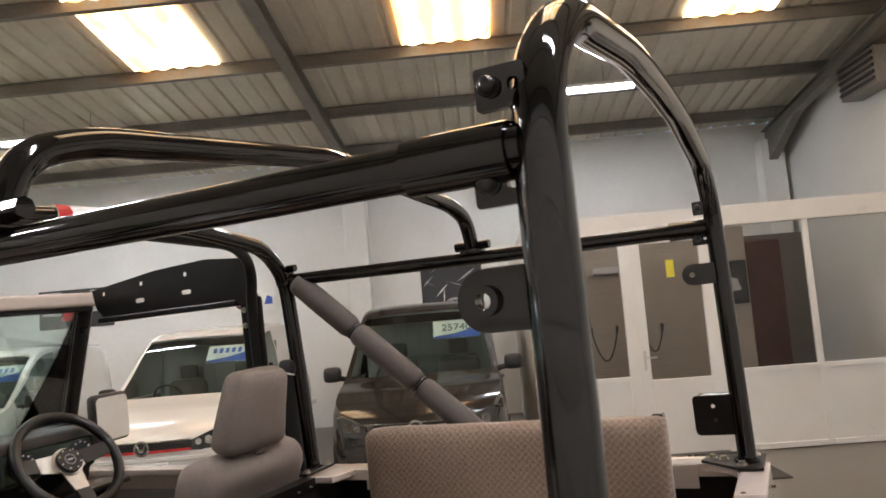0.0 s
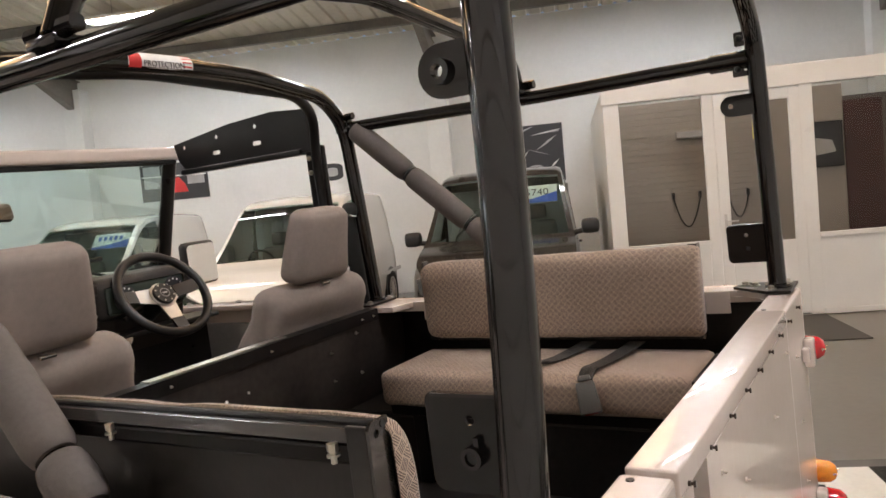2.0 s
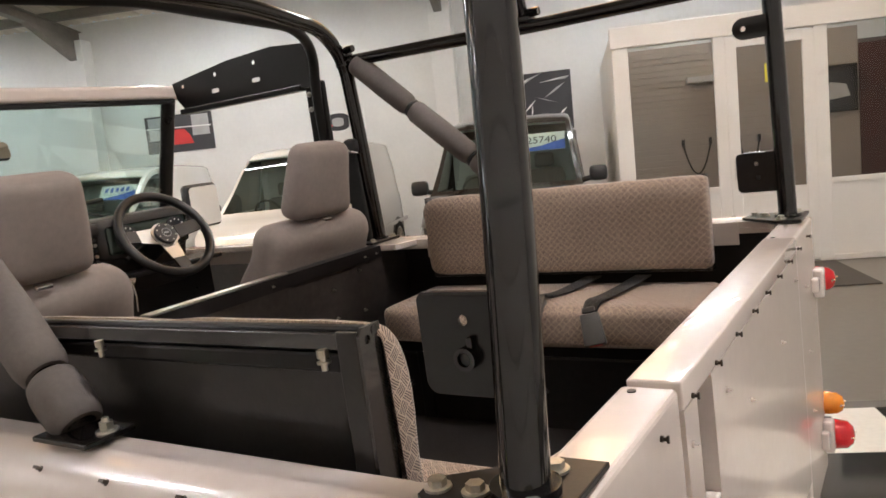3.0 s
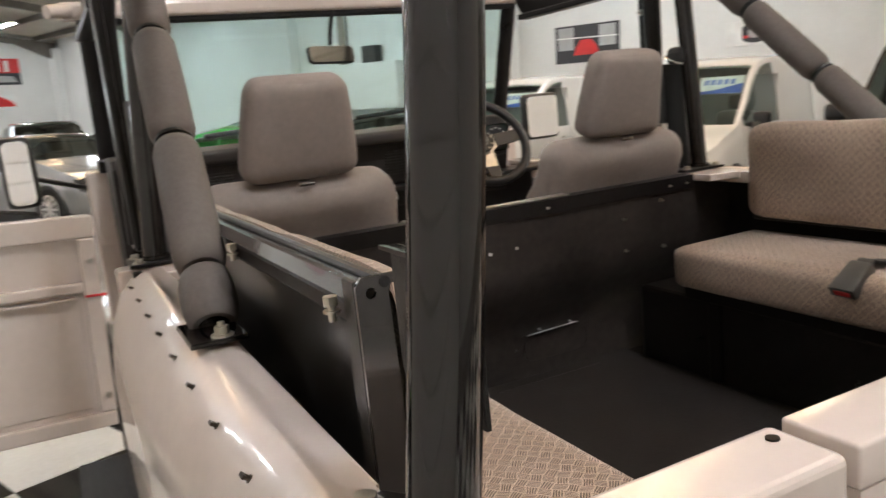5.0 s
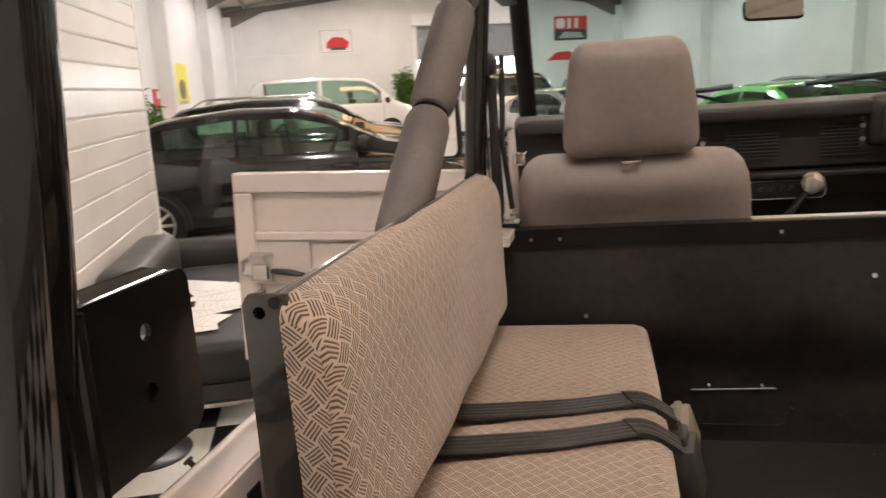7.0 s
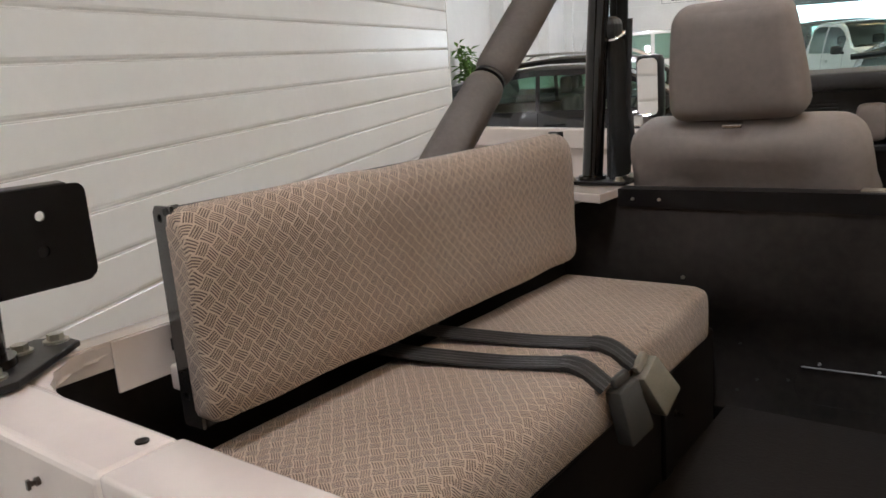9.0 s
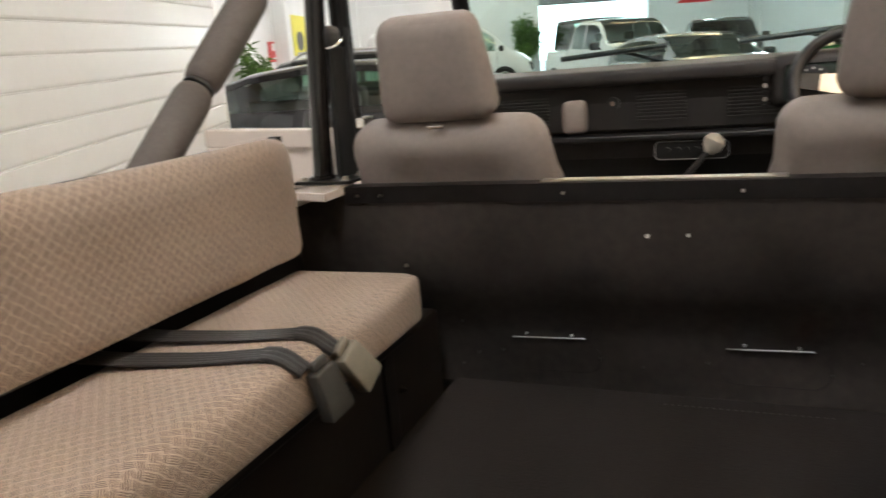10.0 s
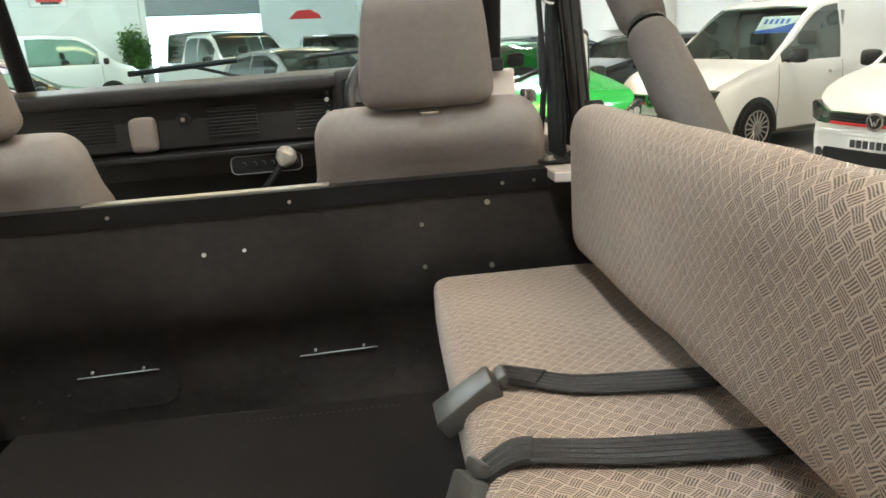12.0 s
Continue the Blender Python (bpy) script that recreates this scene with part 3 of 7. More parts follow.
def wall_rope(y0, y1, z, sag, label):
    """A dark barrier rope hung from two hooks on the office wall."""
    root = thing("barrier_rope", label, "rope", pose(9.39, (y0 + y1) / 2, z))
    w = (y1 - y0) / 2
    part("rope", tubed([(0, -w + 2 * w * k / 14, -sag * (1 - (2 * k / 14 - 1) ** 2)) for k in range(15)], 0.010, 8), RUBBER, root, smooth=True)
    for e in (-1, 1):
        part("hook", boxed(-0.02, 0.03, e * w - 0.02, e * w + 0.02, -0.01, 0.09, 0.005), BLACK_PLASTIC, root)


wall_rope(-2.62, -2.26, 1.36, 0.40, "black barrier rope hung in a loop on the office wall")
wall_rope(-3.26, -3.0, 1.34, 0.30, "short black barrier rope beside the looped one")
shelf = thing("wall_shelf", "small grey shelf on the office wall", "shelf", pose(9.39, -2.55, 2.2))
part("board", boxed(-0.06, 0.03, -0.2, 0.2, 0, 0.09, 0.006), GREY_PRINT, shelf)
doormat = thing("doormat", "dark grey ribbed doormat before the office door", "doormat", pose(6.55, -3.25, -0.012))
part("mat", boxed(-0.68, 0.68, -0.28, 0.28, 0, 0.014, 0.004), DARK_MAT, doormat)

# ---- things on the walls ----
def poster(y0, y1, z0, z1, label, ground, shapes):
    """A print on the east wall: a thin board with flat shapes on it, each a little prouder than the last."""
    root = thing("poster", label, "poster", pose(EAST, (y0 + y1) / 2, z0))
    w, hgt = (y1 - y0) / 2, z1 - z0
    part("board", boxed(-0.025, -0.001, -w, w, 0, hgt, 0.003), ground, root)
    for i, (pts, m) in enumerate(shapes):
        part("print", plated([(-w + 2 * w * a, hgt * b) for a, b in pts], 0, -0.031 - 0.002 * i, -0.0255), m, root)


def streaks(seed, n):
    rnd = random.Random(seed)
    out = []
    for _ in range(n):
        cx, cy, a, l = rnd.uniform(0.1, 0.9), rnd.uniform(0.3, 0.95), rnd.uniform(0, 6.28), rnd.uniform(0.08, 0.3)
        dx, dy = math.cos(a) * l, math.sin(a) * l * 0.6
        q = [(cx - dx, cy - dy), (cx + 0.012, cy + 0.01), (cx + dx, cy + dy), (cx - 0.012, cy - 0.01)]
        out.append(([(min(max(u, 0.02), 0.98), min(max(v, 0.02), 0.98)) for u, v in q], PAPER if rnd.random() < 0.6 else GREY_PRINT))
    return out


poster(-0.77, 0.33, 1.8, 2.82, "black poster with white light streaks over a wheel", DARK_PRINT, streaks(3, 14) + [(round_rect(0.3, 0.62, 0.03, 0.3, 0.12), GREY_PRINT), (round_rect(0.36, 0.56, 0.07, 0.26, 0.09), DARK_PRINT)])
poster(6.0, 7.4, 2.12, 2.83, "dark poster of a red car before windows", DARK_PRINT, [(((0.05, 0.4), (0.3, 0.4), (0.3, 0.95), (0.05, 0.95)), GREY_PRINT), (((0.7, 0.35), (0.95, 0.35), (0.95, 0.95), (0.7, 0.95)), GREY_PRINT), (((0.3, 0.2), (0.7, 0.2), (0.66, 0.42), (0.58, 0.6), (0.42, 0.6), (0.34, 0.42)), RED), (((0.02, 0.62), (0.98, 0.66), (0.98, 0.69), (0.02, 0.65)), PAPER)])
poster(3.0, 4.0, 2.15, 2.55, "white banner with a dark wheel emblem", PAPER, [(round_rect(0.3, 0.72, 0.1, 0.9, 0.2), DARK_PRINT), (round_rect(0.4, 0.62, 0.3, 0.7, 0.1), GREY_PRINT), (((0.05, 0.3), (0.2, 0.3), (0.14, 0.7), (0.05, 0.6)), BLUE_PRINT), (round_rect(0.62, 0.7, 0.3, 0.42, 0.03), RED)])


def wall_sign(x0, x1, z0, z1, label, ground, shapes):
    root = thing("wall_sign", label, "sign", pose((x0 + x1) / 2, NORTH, z0))
    w, hgt = (x1 - x0) / 2, z1 - z0
    part("board", boxed(-w, w, -0.025, -0.001, 0, hgt, 0.003), ground, root)
    for i, (pts, m) in enumerate(shapes):
        part("print", plated([(-w + 2 * w * a, hgt * b) for a, b in pts], 1, -0.03 - 0.002 * i, -0.0255), m, root)


GTI = [(((0.0, 0.45), (1, 0.45), (1, 1), (0, 1)), RED), (round_rect(0.05, 0.32, 0.5, 0.92, 0.1), PAPER), (((0.4, 0.5), (0.5, 0.5), (0.5, 0.92), (0.4, 0.92)), PAPER), (((0.62, 0.5), (0.72, 0.5), (0.72, 0.92), (0.62, 0.92)), PAPER), (((0.1, 0.1), (0.9, 0.1), (0.8, 0.32), (0.3, 0.36)), GREY_PRINT)]
wall_sign(9.15, 10.55, 3.1, 4.05, "red and black board with broad white shapes", DARK_PRINT, GTI)
wall_sign(8.75, 10.3, 2.2, 2.75, "white board with a red car shape", PAPER, [(((0.05, 0.2), (0.95, 0.2), (0.9, 0.5), (0.65, 0.85), (0.3, 0.8)), RED)])
wall_sign(-0.4, 0.88, 2.97, 3.85, "pale poster with a red car shape", PAPER, [(((0.02, 0.02), (0.98, 0.02), (0.98, 0.98), (0.02, 0.98)), GREY_PRINT), (((0.04, 0.04), (0.96, 0.04), (0.96, 0.96), (0.04, 0.96)), PAPER), (((0.2, 0.2), (0.85, 0.2), (0.9, 0.45), (0.7, 0.65), (0.4, 0.68), (0.22, 0.45)), RED), (((0.3, 0.12), (0.8, 0.12), (0.78, 0.22), (0.32, 0.22)), DARK_PRINT)])


def side_sign(y0, y1, z0, z1, label, ground, shapes):
    root = thing("safety_sign", label, "sign", pose(WEST, (y0 + y1) / 2, z0))
    w, hgt = (y1 - y0) / 2, z1 - z0
    part("board", boxed(0.001, 0.02, -w, w, 0, hgt, 0.003), ground, root)
    for pts, m in shapes:
        part("print", plated([(-w + 2 * w * a, hgt * b) for a, b in pts], 0, 0.0205, 0.024), m, root)


side_sign(14.8, 16.2, 1.33, 1.75, "small red and white fire sign", RED, [(((0.2, 0.55), (0.8, 0.55), (0.8, 0.9), (0.2, 0.9)), PAPER), (((0.2, 0.15), (0.8, 0.15), (0.8, 0.22), (0.2, 0.22)), PAPER)])
side_sign(17.6, 19.4, 1.4, 2.36, "tall yellow poster with a dark figure of a wheel", YELLOW, [(round_rect(0.25, 0.75, 0.12, 0.6, 0.2), DARK_PRINT), (((0.2, 0.0), (0.8, 0.0), (0.8, 0.08), (0.2, 0.08)), GREY_PRINT)])

# ---- roller shutter at the far end, drawn half down, with daylight below ----
shutter = tagged(new("shutter_door"), "grey roller shutter, half raised below a white box", "shutter", "", "structure")
part("shutter_box", boxed(3.2, 7.88, NORTH - 0.45, NORTH - 0.002, 3.86, 4.3, 0.02), UPVC, shutter)
for x0, x1 in ((3.2, 3.42), (7.68, 7.9)):
    part("guide", boxed(x0, x1, NORTH - 0.2, NORTH - 0.002, 0, 3.86, 0.008), UPVC, shutter)
slat_mesh = None
for i in range(13):
    z = 2.55 + i * 0.1
    if slat_mesh is None:
        ob = part("slat", plated([(NORTH - 0.10, z), (NORTH - 0.105, z + 0.02), (NORTH - 0.105, z + 0.08), (NORTH - 0.10, z + 0.0995), (NORTH - 0.09, z + 0.05)], 0, 3.42, 7.68), SHUTTER_GREY, shutter)
        slat_mesh = ob.data
    else:
        ob = new("slat", slat_mesh)
        ob.parent, ob.location = shutter, (0, 0, z - 2.55)
structure("backdrop", boxed(-6, 18, NORTH + 14, NORTH + 14.2, -0.2, 9), DAYLIGHT, "bright daylight yard beyond the shutter", "backdrop")

# ---- white cabinet and ducts on the long wall ----
cab = thing("wall_cabinet", "white steel wall cabinet with a black box on top", "cabinet", pose(EAST, 12.6, 1.45))
part("body", boxed(-0.35, -0.002, -1.05, 0.25, 0, 1.1, 0.012), UPVC, cab)
part("side_unit", boxed(-0.28, -0.002, 0.26, 1.15, 0.0, 1.12, 0.012), UPVC, cab)
part("speaker", boxed(-0.3, -0.05, -0.35, 0.1, 1.101, 1.5, 0.01), BLACK_PLASTIC, cab, "small black loudspeaker box")
pipe = thing("duct_pipe", "brown vertical duct pipe on the long wall", "pipe", pose(EAST - 0.12, 13.55, 2.58))
part("pipe", tubed([(0, 0, 0), (0, 0, 2.0)], 0.1, 14), material("brown grey pipe", (0.3, 0.26, 0.22), 0.5), pipe, smooth=True)
vent = thing("wall_unit", "dark slatted wall heater high under the roof", "heater", pose(8.6, SOUTH, 4.3))
part("case", boxed(-0.5, 0.5, 0.002, 0.3, 0, 0.5, 0.02), STEEL, vent)
for i in range(5):
    part("slat", boxed(-0.46, 0.46, 0.3, 0.33, 0.06 + i * 0.085, 0.10 + i * 0.085, 0.004), DARK_PRINT, vent)


# ---- plants ----
def leafy(name, label, at, height, spread, seed, pot=True, leaves=420, size=0.13):
    rnd = random.Random(seed)
    root = thing(name, label, "plant", at)
    if pot:
        bm = tubed([(0, 0, 0), (0, 0, 0.02), (0, 0, 0.4), (0, 0, 0.43)], [0.17, 0.18, 0.24, 0.25], 18)
        part("pot", bm, POT, root, smooth=True)
    bm = bmesh.new()
    tips = []
    for k in range(7):
        a, lean = rnd.uniform(0, 6.28), rnd.uniform(0.25, 1.0) * spread
        top = Vector((math.cos(a) * lean, math.sin(a) * lean, height * rnd.uniform(0.7, 1.0)))
        base = Vector((math.cos(a) * 0.04, math.sin(a) * 0.04, 0.35 if pot else 0.0))
        mid = base.lerp(top, 0.5) + Vector((rnd.uniform(-0.05, 0.05), rnd.uniform(-0.05, 0.05), 0.1))
        tube(bm, [base, mid, top], [0.018, 0.012, 0.005], 6)
        tips.append((mid, top))
    part("stem", bm, BARK, root)
    bm = bmesh.new()
    for _ in range(leaves):
        mid, top = rnd.choice(tips)
        c = mid.lerp(top, rnd.uniform(-0.5, 1.05)) + Vector([rnd.gauss(0, spread * 0.22) for _ in range(3)])
        d = Vector((rnd.gauss(0, 1), rnd.gauss(0, 1), rnd.gauss(-0.2, 0.6))).normalized()
        s = d.cross(Vector((0, 0, 1))).normalized()
        l, w = size * rnd.uniform(0.6, 1.2), size * rnd.uniform(0.16, 0.26)
        up = s.cross(d) * l * 0.12
        p = [bm.verts.new(q) for q in (c, c + d * l * 0.45 + s * w + up, c + d * l, c + d * l * 0.45 - s * w + up)]
        bm.faces.new((p[0], p[1], p[2]))
        bm.faces.new((p[0], p[2], p[3]))
    tagged(part("leaves", bm, LEAF, root), "", "", "", "stuff")


leafy("potted_tree", "bushy green potted tree beside the shutter door", pose(2.75, 29.0, -0.012), 2.05, 0.55, 5, True, 2400, 0.2)
leafy("potted_plant", "green leafy potted plant by the side wall", pose(-3.6, 12.0, -0.012), 1.8, 0.34, 8, True, 500, 0.2)


# ---- parked cars ----
def loft(stations, zb, length):
    """Rings of a car body, tail to nose: each station is (x, top, belt, half width, roof half width)."""
    rings = []
    for x, top, belt, w, wr in stations:
        b = min(belt, top - 0.10)
        h = top - b
        lip = (w * 0.955, b + min(0.025, h * 0.12))
        high = (wr + (w * 0.95 - wr) * 0.16, top - min(0.105, h * 0.26))
        mid = (lip[0] + (high[0] - lip[0]) * 0.42, lip[1] + (high[1] - lip[1]) * 0.55)
        low = zb + 0.25
        pts = [(0, zb), (w * 0.84, zb), (w * 0.955, zb + 0.08), (w * 0.992, low), (w, low + (b - low) * 0.45), (w * 0.985, low + (b - low) * 0.85), (w * 0.965, b), lip, mid, high, (wr, top - min(0.045, h * 0.12)), (wr * 0.93, top - min(0.02, h * 0.08)), (wr * 0.5, top - 0.004), (0, top)]
        rings.append([(bow(x, y, length, w), y, z) for y, z in pts])
    return rings


def bow(x, y, length, half):
    """The nose and the tail curve back towards the sides."""
    near = max(0.0, (abs(x) - (length / 2 - 0.8)) / 0.8)
    return x - math.copysign(1, x) * (0.2 if x > 0 else 0.1) * near * (y / 0.9) ** 2


def skin(rings, cells=None, push=0.0, sides=(1, -1), caps=False):
    bm = bmesh.new()
    both = []
    for sgn in sides:
        vs = [[bm.verts.new((x, sgn * y, z)) for x, y, z in ring] for ring in rings]
        both.append(vs)
        for i in range(len(rings) - 1):
            for j in range(len(rings[0]) - 1):
                if cells is None or cells(i, j):
                    bm.faces.new((vs[i][j], vs[i + 1][j], vs[i + 1][j + 1], vs[i][j + 1]))
    if caps:
        for k in (0, -1):
            for vs in both:
                bm.faces.new(vs[k])
    bmesh.ops.remove_doubles(bm, verts=bm.verts, dist=1e-4)
    bmesh.ops.recalc_face_normals(bm, faces=bm.faces)
    loose = [v for v in bm.verts if not v.link_faces]
    bmesh.ops.delete(bm, geom=loose, context="VERTS")
    if push:
        bm.normal_update()
        for v in bm.verts:
            out = Vector((v.co.x * 0.15, v.co.y, v.co.z - 0.75)).normalized()
            n = v.normal if v.normal.dot(out) > 0 else -v.normal
            v.co += n * push
    return bm


def wheel(parent, x, y, r=0.33, w=0.21, rim=ALLOY, spokes=10, thin=1.0):
    s = 1 if y > 0 else -1
    bm = bmesh.new()
    prof = [(0.62, -0.5), (0.9, -0.5), (0.98, -0.38), (1.0, 0), (0.98, 0.38), (0.9, 0.5), (0.62, 0.46)]
    n = 28
    rings = [[bm.verts.new((x + r * a * math.cos(t), y + s * b * w, r + r * a * math.sin(t))) for a, b in prof] for t in [2 * math.pi * k / n for k in range(n)]]
    for k in range(n):
        for j in range(len(prof) - 1):
            bm.faces.new((rings[k][j], rings[k][j + 1], rings[(k + 1) % n][j + 1], rings[(k + 1) % n][j]))
    tyre = part("wheel", bm, RUBBER, parent, smooth=True)
    bm = bmesh.new()
    yo = y + s * w * 0.46
    for k in range(spokes):
        t = 2 * math.pi * k / spokes
        tube(bm, [(x, yo, r), (x + r * 0.62 * math.cos(t), yo - s * 0.01, r + r * 0.62 * math.sin(t))], [0.022 * thin, 0.016 * thin], 6)
    disc(bm, (x, yo, r), (0, 1, 0), 0.07, 0.04, 14)
    ringp = [(x + r * 0.63 * math.cos(2 * math.pi * k / 24), yo, r + r * 0.63 * math.sin(2 * math.pi * k / 24)) for k in range(25)]
    tube(bm, ringp, 0.014 * thin, 6, cap=False)
    part("rim", bm, rim, tyre)
    bm = bmesh.new()
    disc(bm, (x, y + s * 0.075, r), (0, 1, 0), r * 0.62, 0.03, 20)
    part("hub", bm, BLACK_PLASTIC, tyre)


def arch(parent, x, y, r, w=0.02):
    bm = bmesh.new()
    n = 20
    s = 1 if y > 0 else -1
    pts = [(x + r * math.cos(math.pi * k / n * 1.12 - 0.19), y, 0.33 + r * math.sin(math.pi * k / n * 1.12 - 0.19)) for k in range(n + 1)]
    vs = [bm.verts.new(p) for p in pts]
    ws = [bm.verts.new((p[0], p[1] - s * 0.2, p[2])) for p in pts]
    bm.faces.new(vs)
    for k in range(n):
        bm.faces.new((vs[k], vs[k + 1], ws[k + 1], ws[k]))
    part("wheel_arch", bm, BLACK_PLASTIC, parent)


def price_sheet(root, x, z, y, text="", lean=50):
    """The printed price sheet inside the windscreen."""
    m = pose(x, y, z, 90 - lean, 0, 90)
    bm = boxed(-0.27, 0.27, -0.13, 0.13, 0, 0.006)
    bm.transform(m)
    sheet = part("price_sheet", bm, PAPER, root, "white and blue printed price sheet")
    bm = plated([(-0.27, -0.13), (0.27, -0.13), (0.27, 0.02), (0.0, -0.06), (-0.27, -0.10)], 2, 0.007, 0.009)
    bm.transform(m)
    part("blue_print", bm, BLUE_PRINT, sheet)
    bm = bmesh.new()
    if not text:
        for i in range(5):
            box(bm, -0.2 + i * 0.08, -0.155 + i * 0.08, 0.01, 0.085, 0.007, 0.009)
        bm.transform(m)
        part("price", bm, BLUE_PRINT, sheet)
    else:
        bm.free()
        cu = bpy.data.curves.new("price", "FONT")
        cu.body, cu.size, cu.align_x, cu.extrude = text, 0.14, "CENTER", 0.001
        ob = new("price", cu)
        cu.materials.append(DARK_PRINT)
        ob.parent, ob.matrix_local = sheet, m @ pose(0, -0.02, 0.009)


def front_piece(outline, x0, x1, length, half, bevel=0.0):
    """An outline across the nose, pulled from x0 to x1 and bent with the nose."""
    bm = plated(outline, 0, x0, x1, bevel)
    for k in range(-7, 8):
        bmesh.ops.bisect_plane(bm, geom=bm.verts[:] + bm.edges[:] + bm.faces[:], plane_co=(0, k * 0.11, 0), plane_no=(0, 1, 0))
    for v in bm.verts:
        v.co.x = bow(v.co.x, v.co.y, length, half)
    return bm


def car(name, label, at, paint, tops, length, width, belt, screen, windows, rear, face=(0.56, 0.70), cabin=0.12, rails=False):
    """tops: (share of the length from tail to nose, height). screen, windows, rear: spans of that share. face: the grille's heights."""
    root = thing(name, label, "car" if "van" not in name else "van", at, "parked cars")
    st = []
    spread = [screen[0] + (screen[1] - screen[0]) * k / 6 for k in range(7)] + [rear[0] + (rear[1] - rear[0]) * k / 3 for k in range(4)]
    marks = sorted({round(q, 4) for q in [t[0] for t in tops] + [0.04, 0.08, 0.14, 0.2, 0.27, 0.33, 0.39, 0.45, 0.5, 0.83, 0.88, 0.91, 0.94, 0.97, 0.985] + [q for w in windows for q in w] + spread})
    ss, zz = [t[0] for t in tops], [t[1] for t in tops]
    roof = max(zz)
    for m in marks:
        # the outline runs through its marks in a smooth curve
        top = sum(float(np.interp(m + d, ss, zz)) * g for d, g in ((-0.012, 0.25), (0, 0.5), (0.012, 0.25))) if 0.03 < m < 0.96 else float(np.interp(m, ss, zz))
        e = min(m, 1 - m)
        w = width / 2 * (1 - 0.20 * max(0, 1 - e / 0.10) ** 2)
        k = max(0.0, min(1.0, (top - belt) / max(roof - belt, 0.01)))
        st.append(((m - 0.5) * length, top, belt, w, w * (0.94 - 0.14 * k)))
    rings = loft(st, 0.2, length)
    mids = [(marks[i] + marks[i + 1]) / 2 for i in range(len(marks) - 1)]

    def opening(i, j):
        """Which pane a cell of the skin belongs to, if any."""
        m = mids[i]
        if screen[0] < m < screen[1] and j in (11, 12):
            return "windscreen"
        if rear[0] < m < rear[1] and j in (11, 12):
            return "rear_window"
        for q, w in enumerate(windows):
            if w[0] < m < w[1] and j in (7, 8) and rings[i][13][2] - belt > 0.16:
                return q
        return None

    part("body", skin(rings, lambda i, j: opening(i, j) is None, caps=True), paint, root, smooth=True)
    part("cabin_lining", skin(rings, lambda i, j: cabin < mids[i] < screen[1] + 0.02 and j < 7, -0.035), DOOR_CARD, root)
    part("headlining", skin(rings, lambda i, j: cabin < mids[i] < screen[0] and j > 9, -0.03), PAPER, root)
    for pane in ("windscreen", "rear_window"):
        if any(opening(i, 11) == pane for i in range(len(mids))):
            part(pane, skin(rings, lambda i, j: opening(i, j) == pane, -0.004), CAR_GLASS, root, smooth=True).visible_shadow = False
    for q in range(len(windows)):
        for side in (1, -1):
            part("side_window", skin(rings, lambda i, j: opening(i, j) == q, -0.005, (side,)), CAR_GLASS, root, smooth=True).visible_shadow = False
    w2, nose = width / 2, length / 2
    # what shows of the cabin through the glass
    dash_x = (screen[1] - 0.5) * length - 0.12
    part("dashboard", boxed(dash_x - 0.35, dash_x + 0.3, -w2 * 0.86, w2 * 0.86, belt - 0.32, belt - 0.03, 0.03), DASH, root)
    seat_x = dash_x - 1.05
    for sy in (-1, 1):
        b = cushion(seat_x - 0.12, seat_x + 0.06, sy * 0.38 - 0.25, sy * 0.38 + 0.25, belt - 0.6, belt + 0.16, 0.06, 4, 0.01)
        box(b, seat_x - 0.14, seat_x - 0.03, sy * 0.38 - 0.12, sy * 0.38 + 0.12, belt + 0.18, belt + 0.36, 0.04)
        part("seat", b, SEAT_DARK, root, smooth=True)
    b = tubed([(dash_x - 0.42 + 0.08 * math.sin(2 * math.pi * k / 20), -0.38 + 0.18 * math.cos(2 * math.pi * k / 20), belt + 0.0 + 0.16 * math.sin(2 * math.pi * k / 20)) for k in range(21)], 0.014, 6, cap=False)
    part("steering_wheel", b, BLACK_PLASTIC, root)
    for sx in (0.19, 0.81):
        for sy in (-1, 1):
            arch(root, (sx - 0.5) * length, sy * (w2 + 0.003), 0.37)
            wheel(root, (sx - 0.5) * length, sy * (w2 - 0.085), spokes=16 if "van" in name else 10, thin=0.5 if "van" in name else 1.0)
    z0, z1 = face
    part("grille", front_piece([(-0.5, z0), (0.5, z0), (0.5, z1 - 0.01), (0, z1), (-0.5, z1 - 0.01)], nose - 0.35, nose + 0.010, length, w2, 0.006), BLACK_PLASTIC, root)
    part("lower_intake", front_piece(round_rect(-0.56, 0.56, 0.27, 0.40, 0.03), nose - 0.2, nose + 0.008, length, w2), BLACK_PLASTIC, root)
    part("bumper_crease", front_piece([(-0.66, z0 - 0.09), (0.66, z0 - 0.09), (0.66, z0 - 0.055), (-0.66, z0 - 0.055)], nose - 0.2, nose + 0.012, length, w2, 0.004), paint, root)
    for sy in (-1, 1):
        out = [(sy * y, z) for y, z in ((0.49, z0 + 0.0), (0.64, z0 - 0.02), (0.765, z0 + 0.03), (0.79, z1 + 0.07), (0.74, z1 + 0.09), (0.60, z1 + 0.035), (0.50, z1 - 0.005))]
        lamp_ = part("headlamp", front_piece(out, nose - 0.36, nose - 0.005, length, w2, 0.008), LAMP_GLASS, root, "clear headlamp")
        for y, r in ((0.57, 0.034), (0.67, 0.045)):
            b = bmesh.new()
            disc(b, (bow(nose - 0.003, y, length, w2), sy * y, (z0 + z1) / 2 + 0.025 + 0.1 * (y - 0.57)), (1, 0, 0), r, 0.02, 16)
            part("reflector", b, CHROME, lamp_, smooth=True)
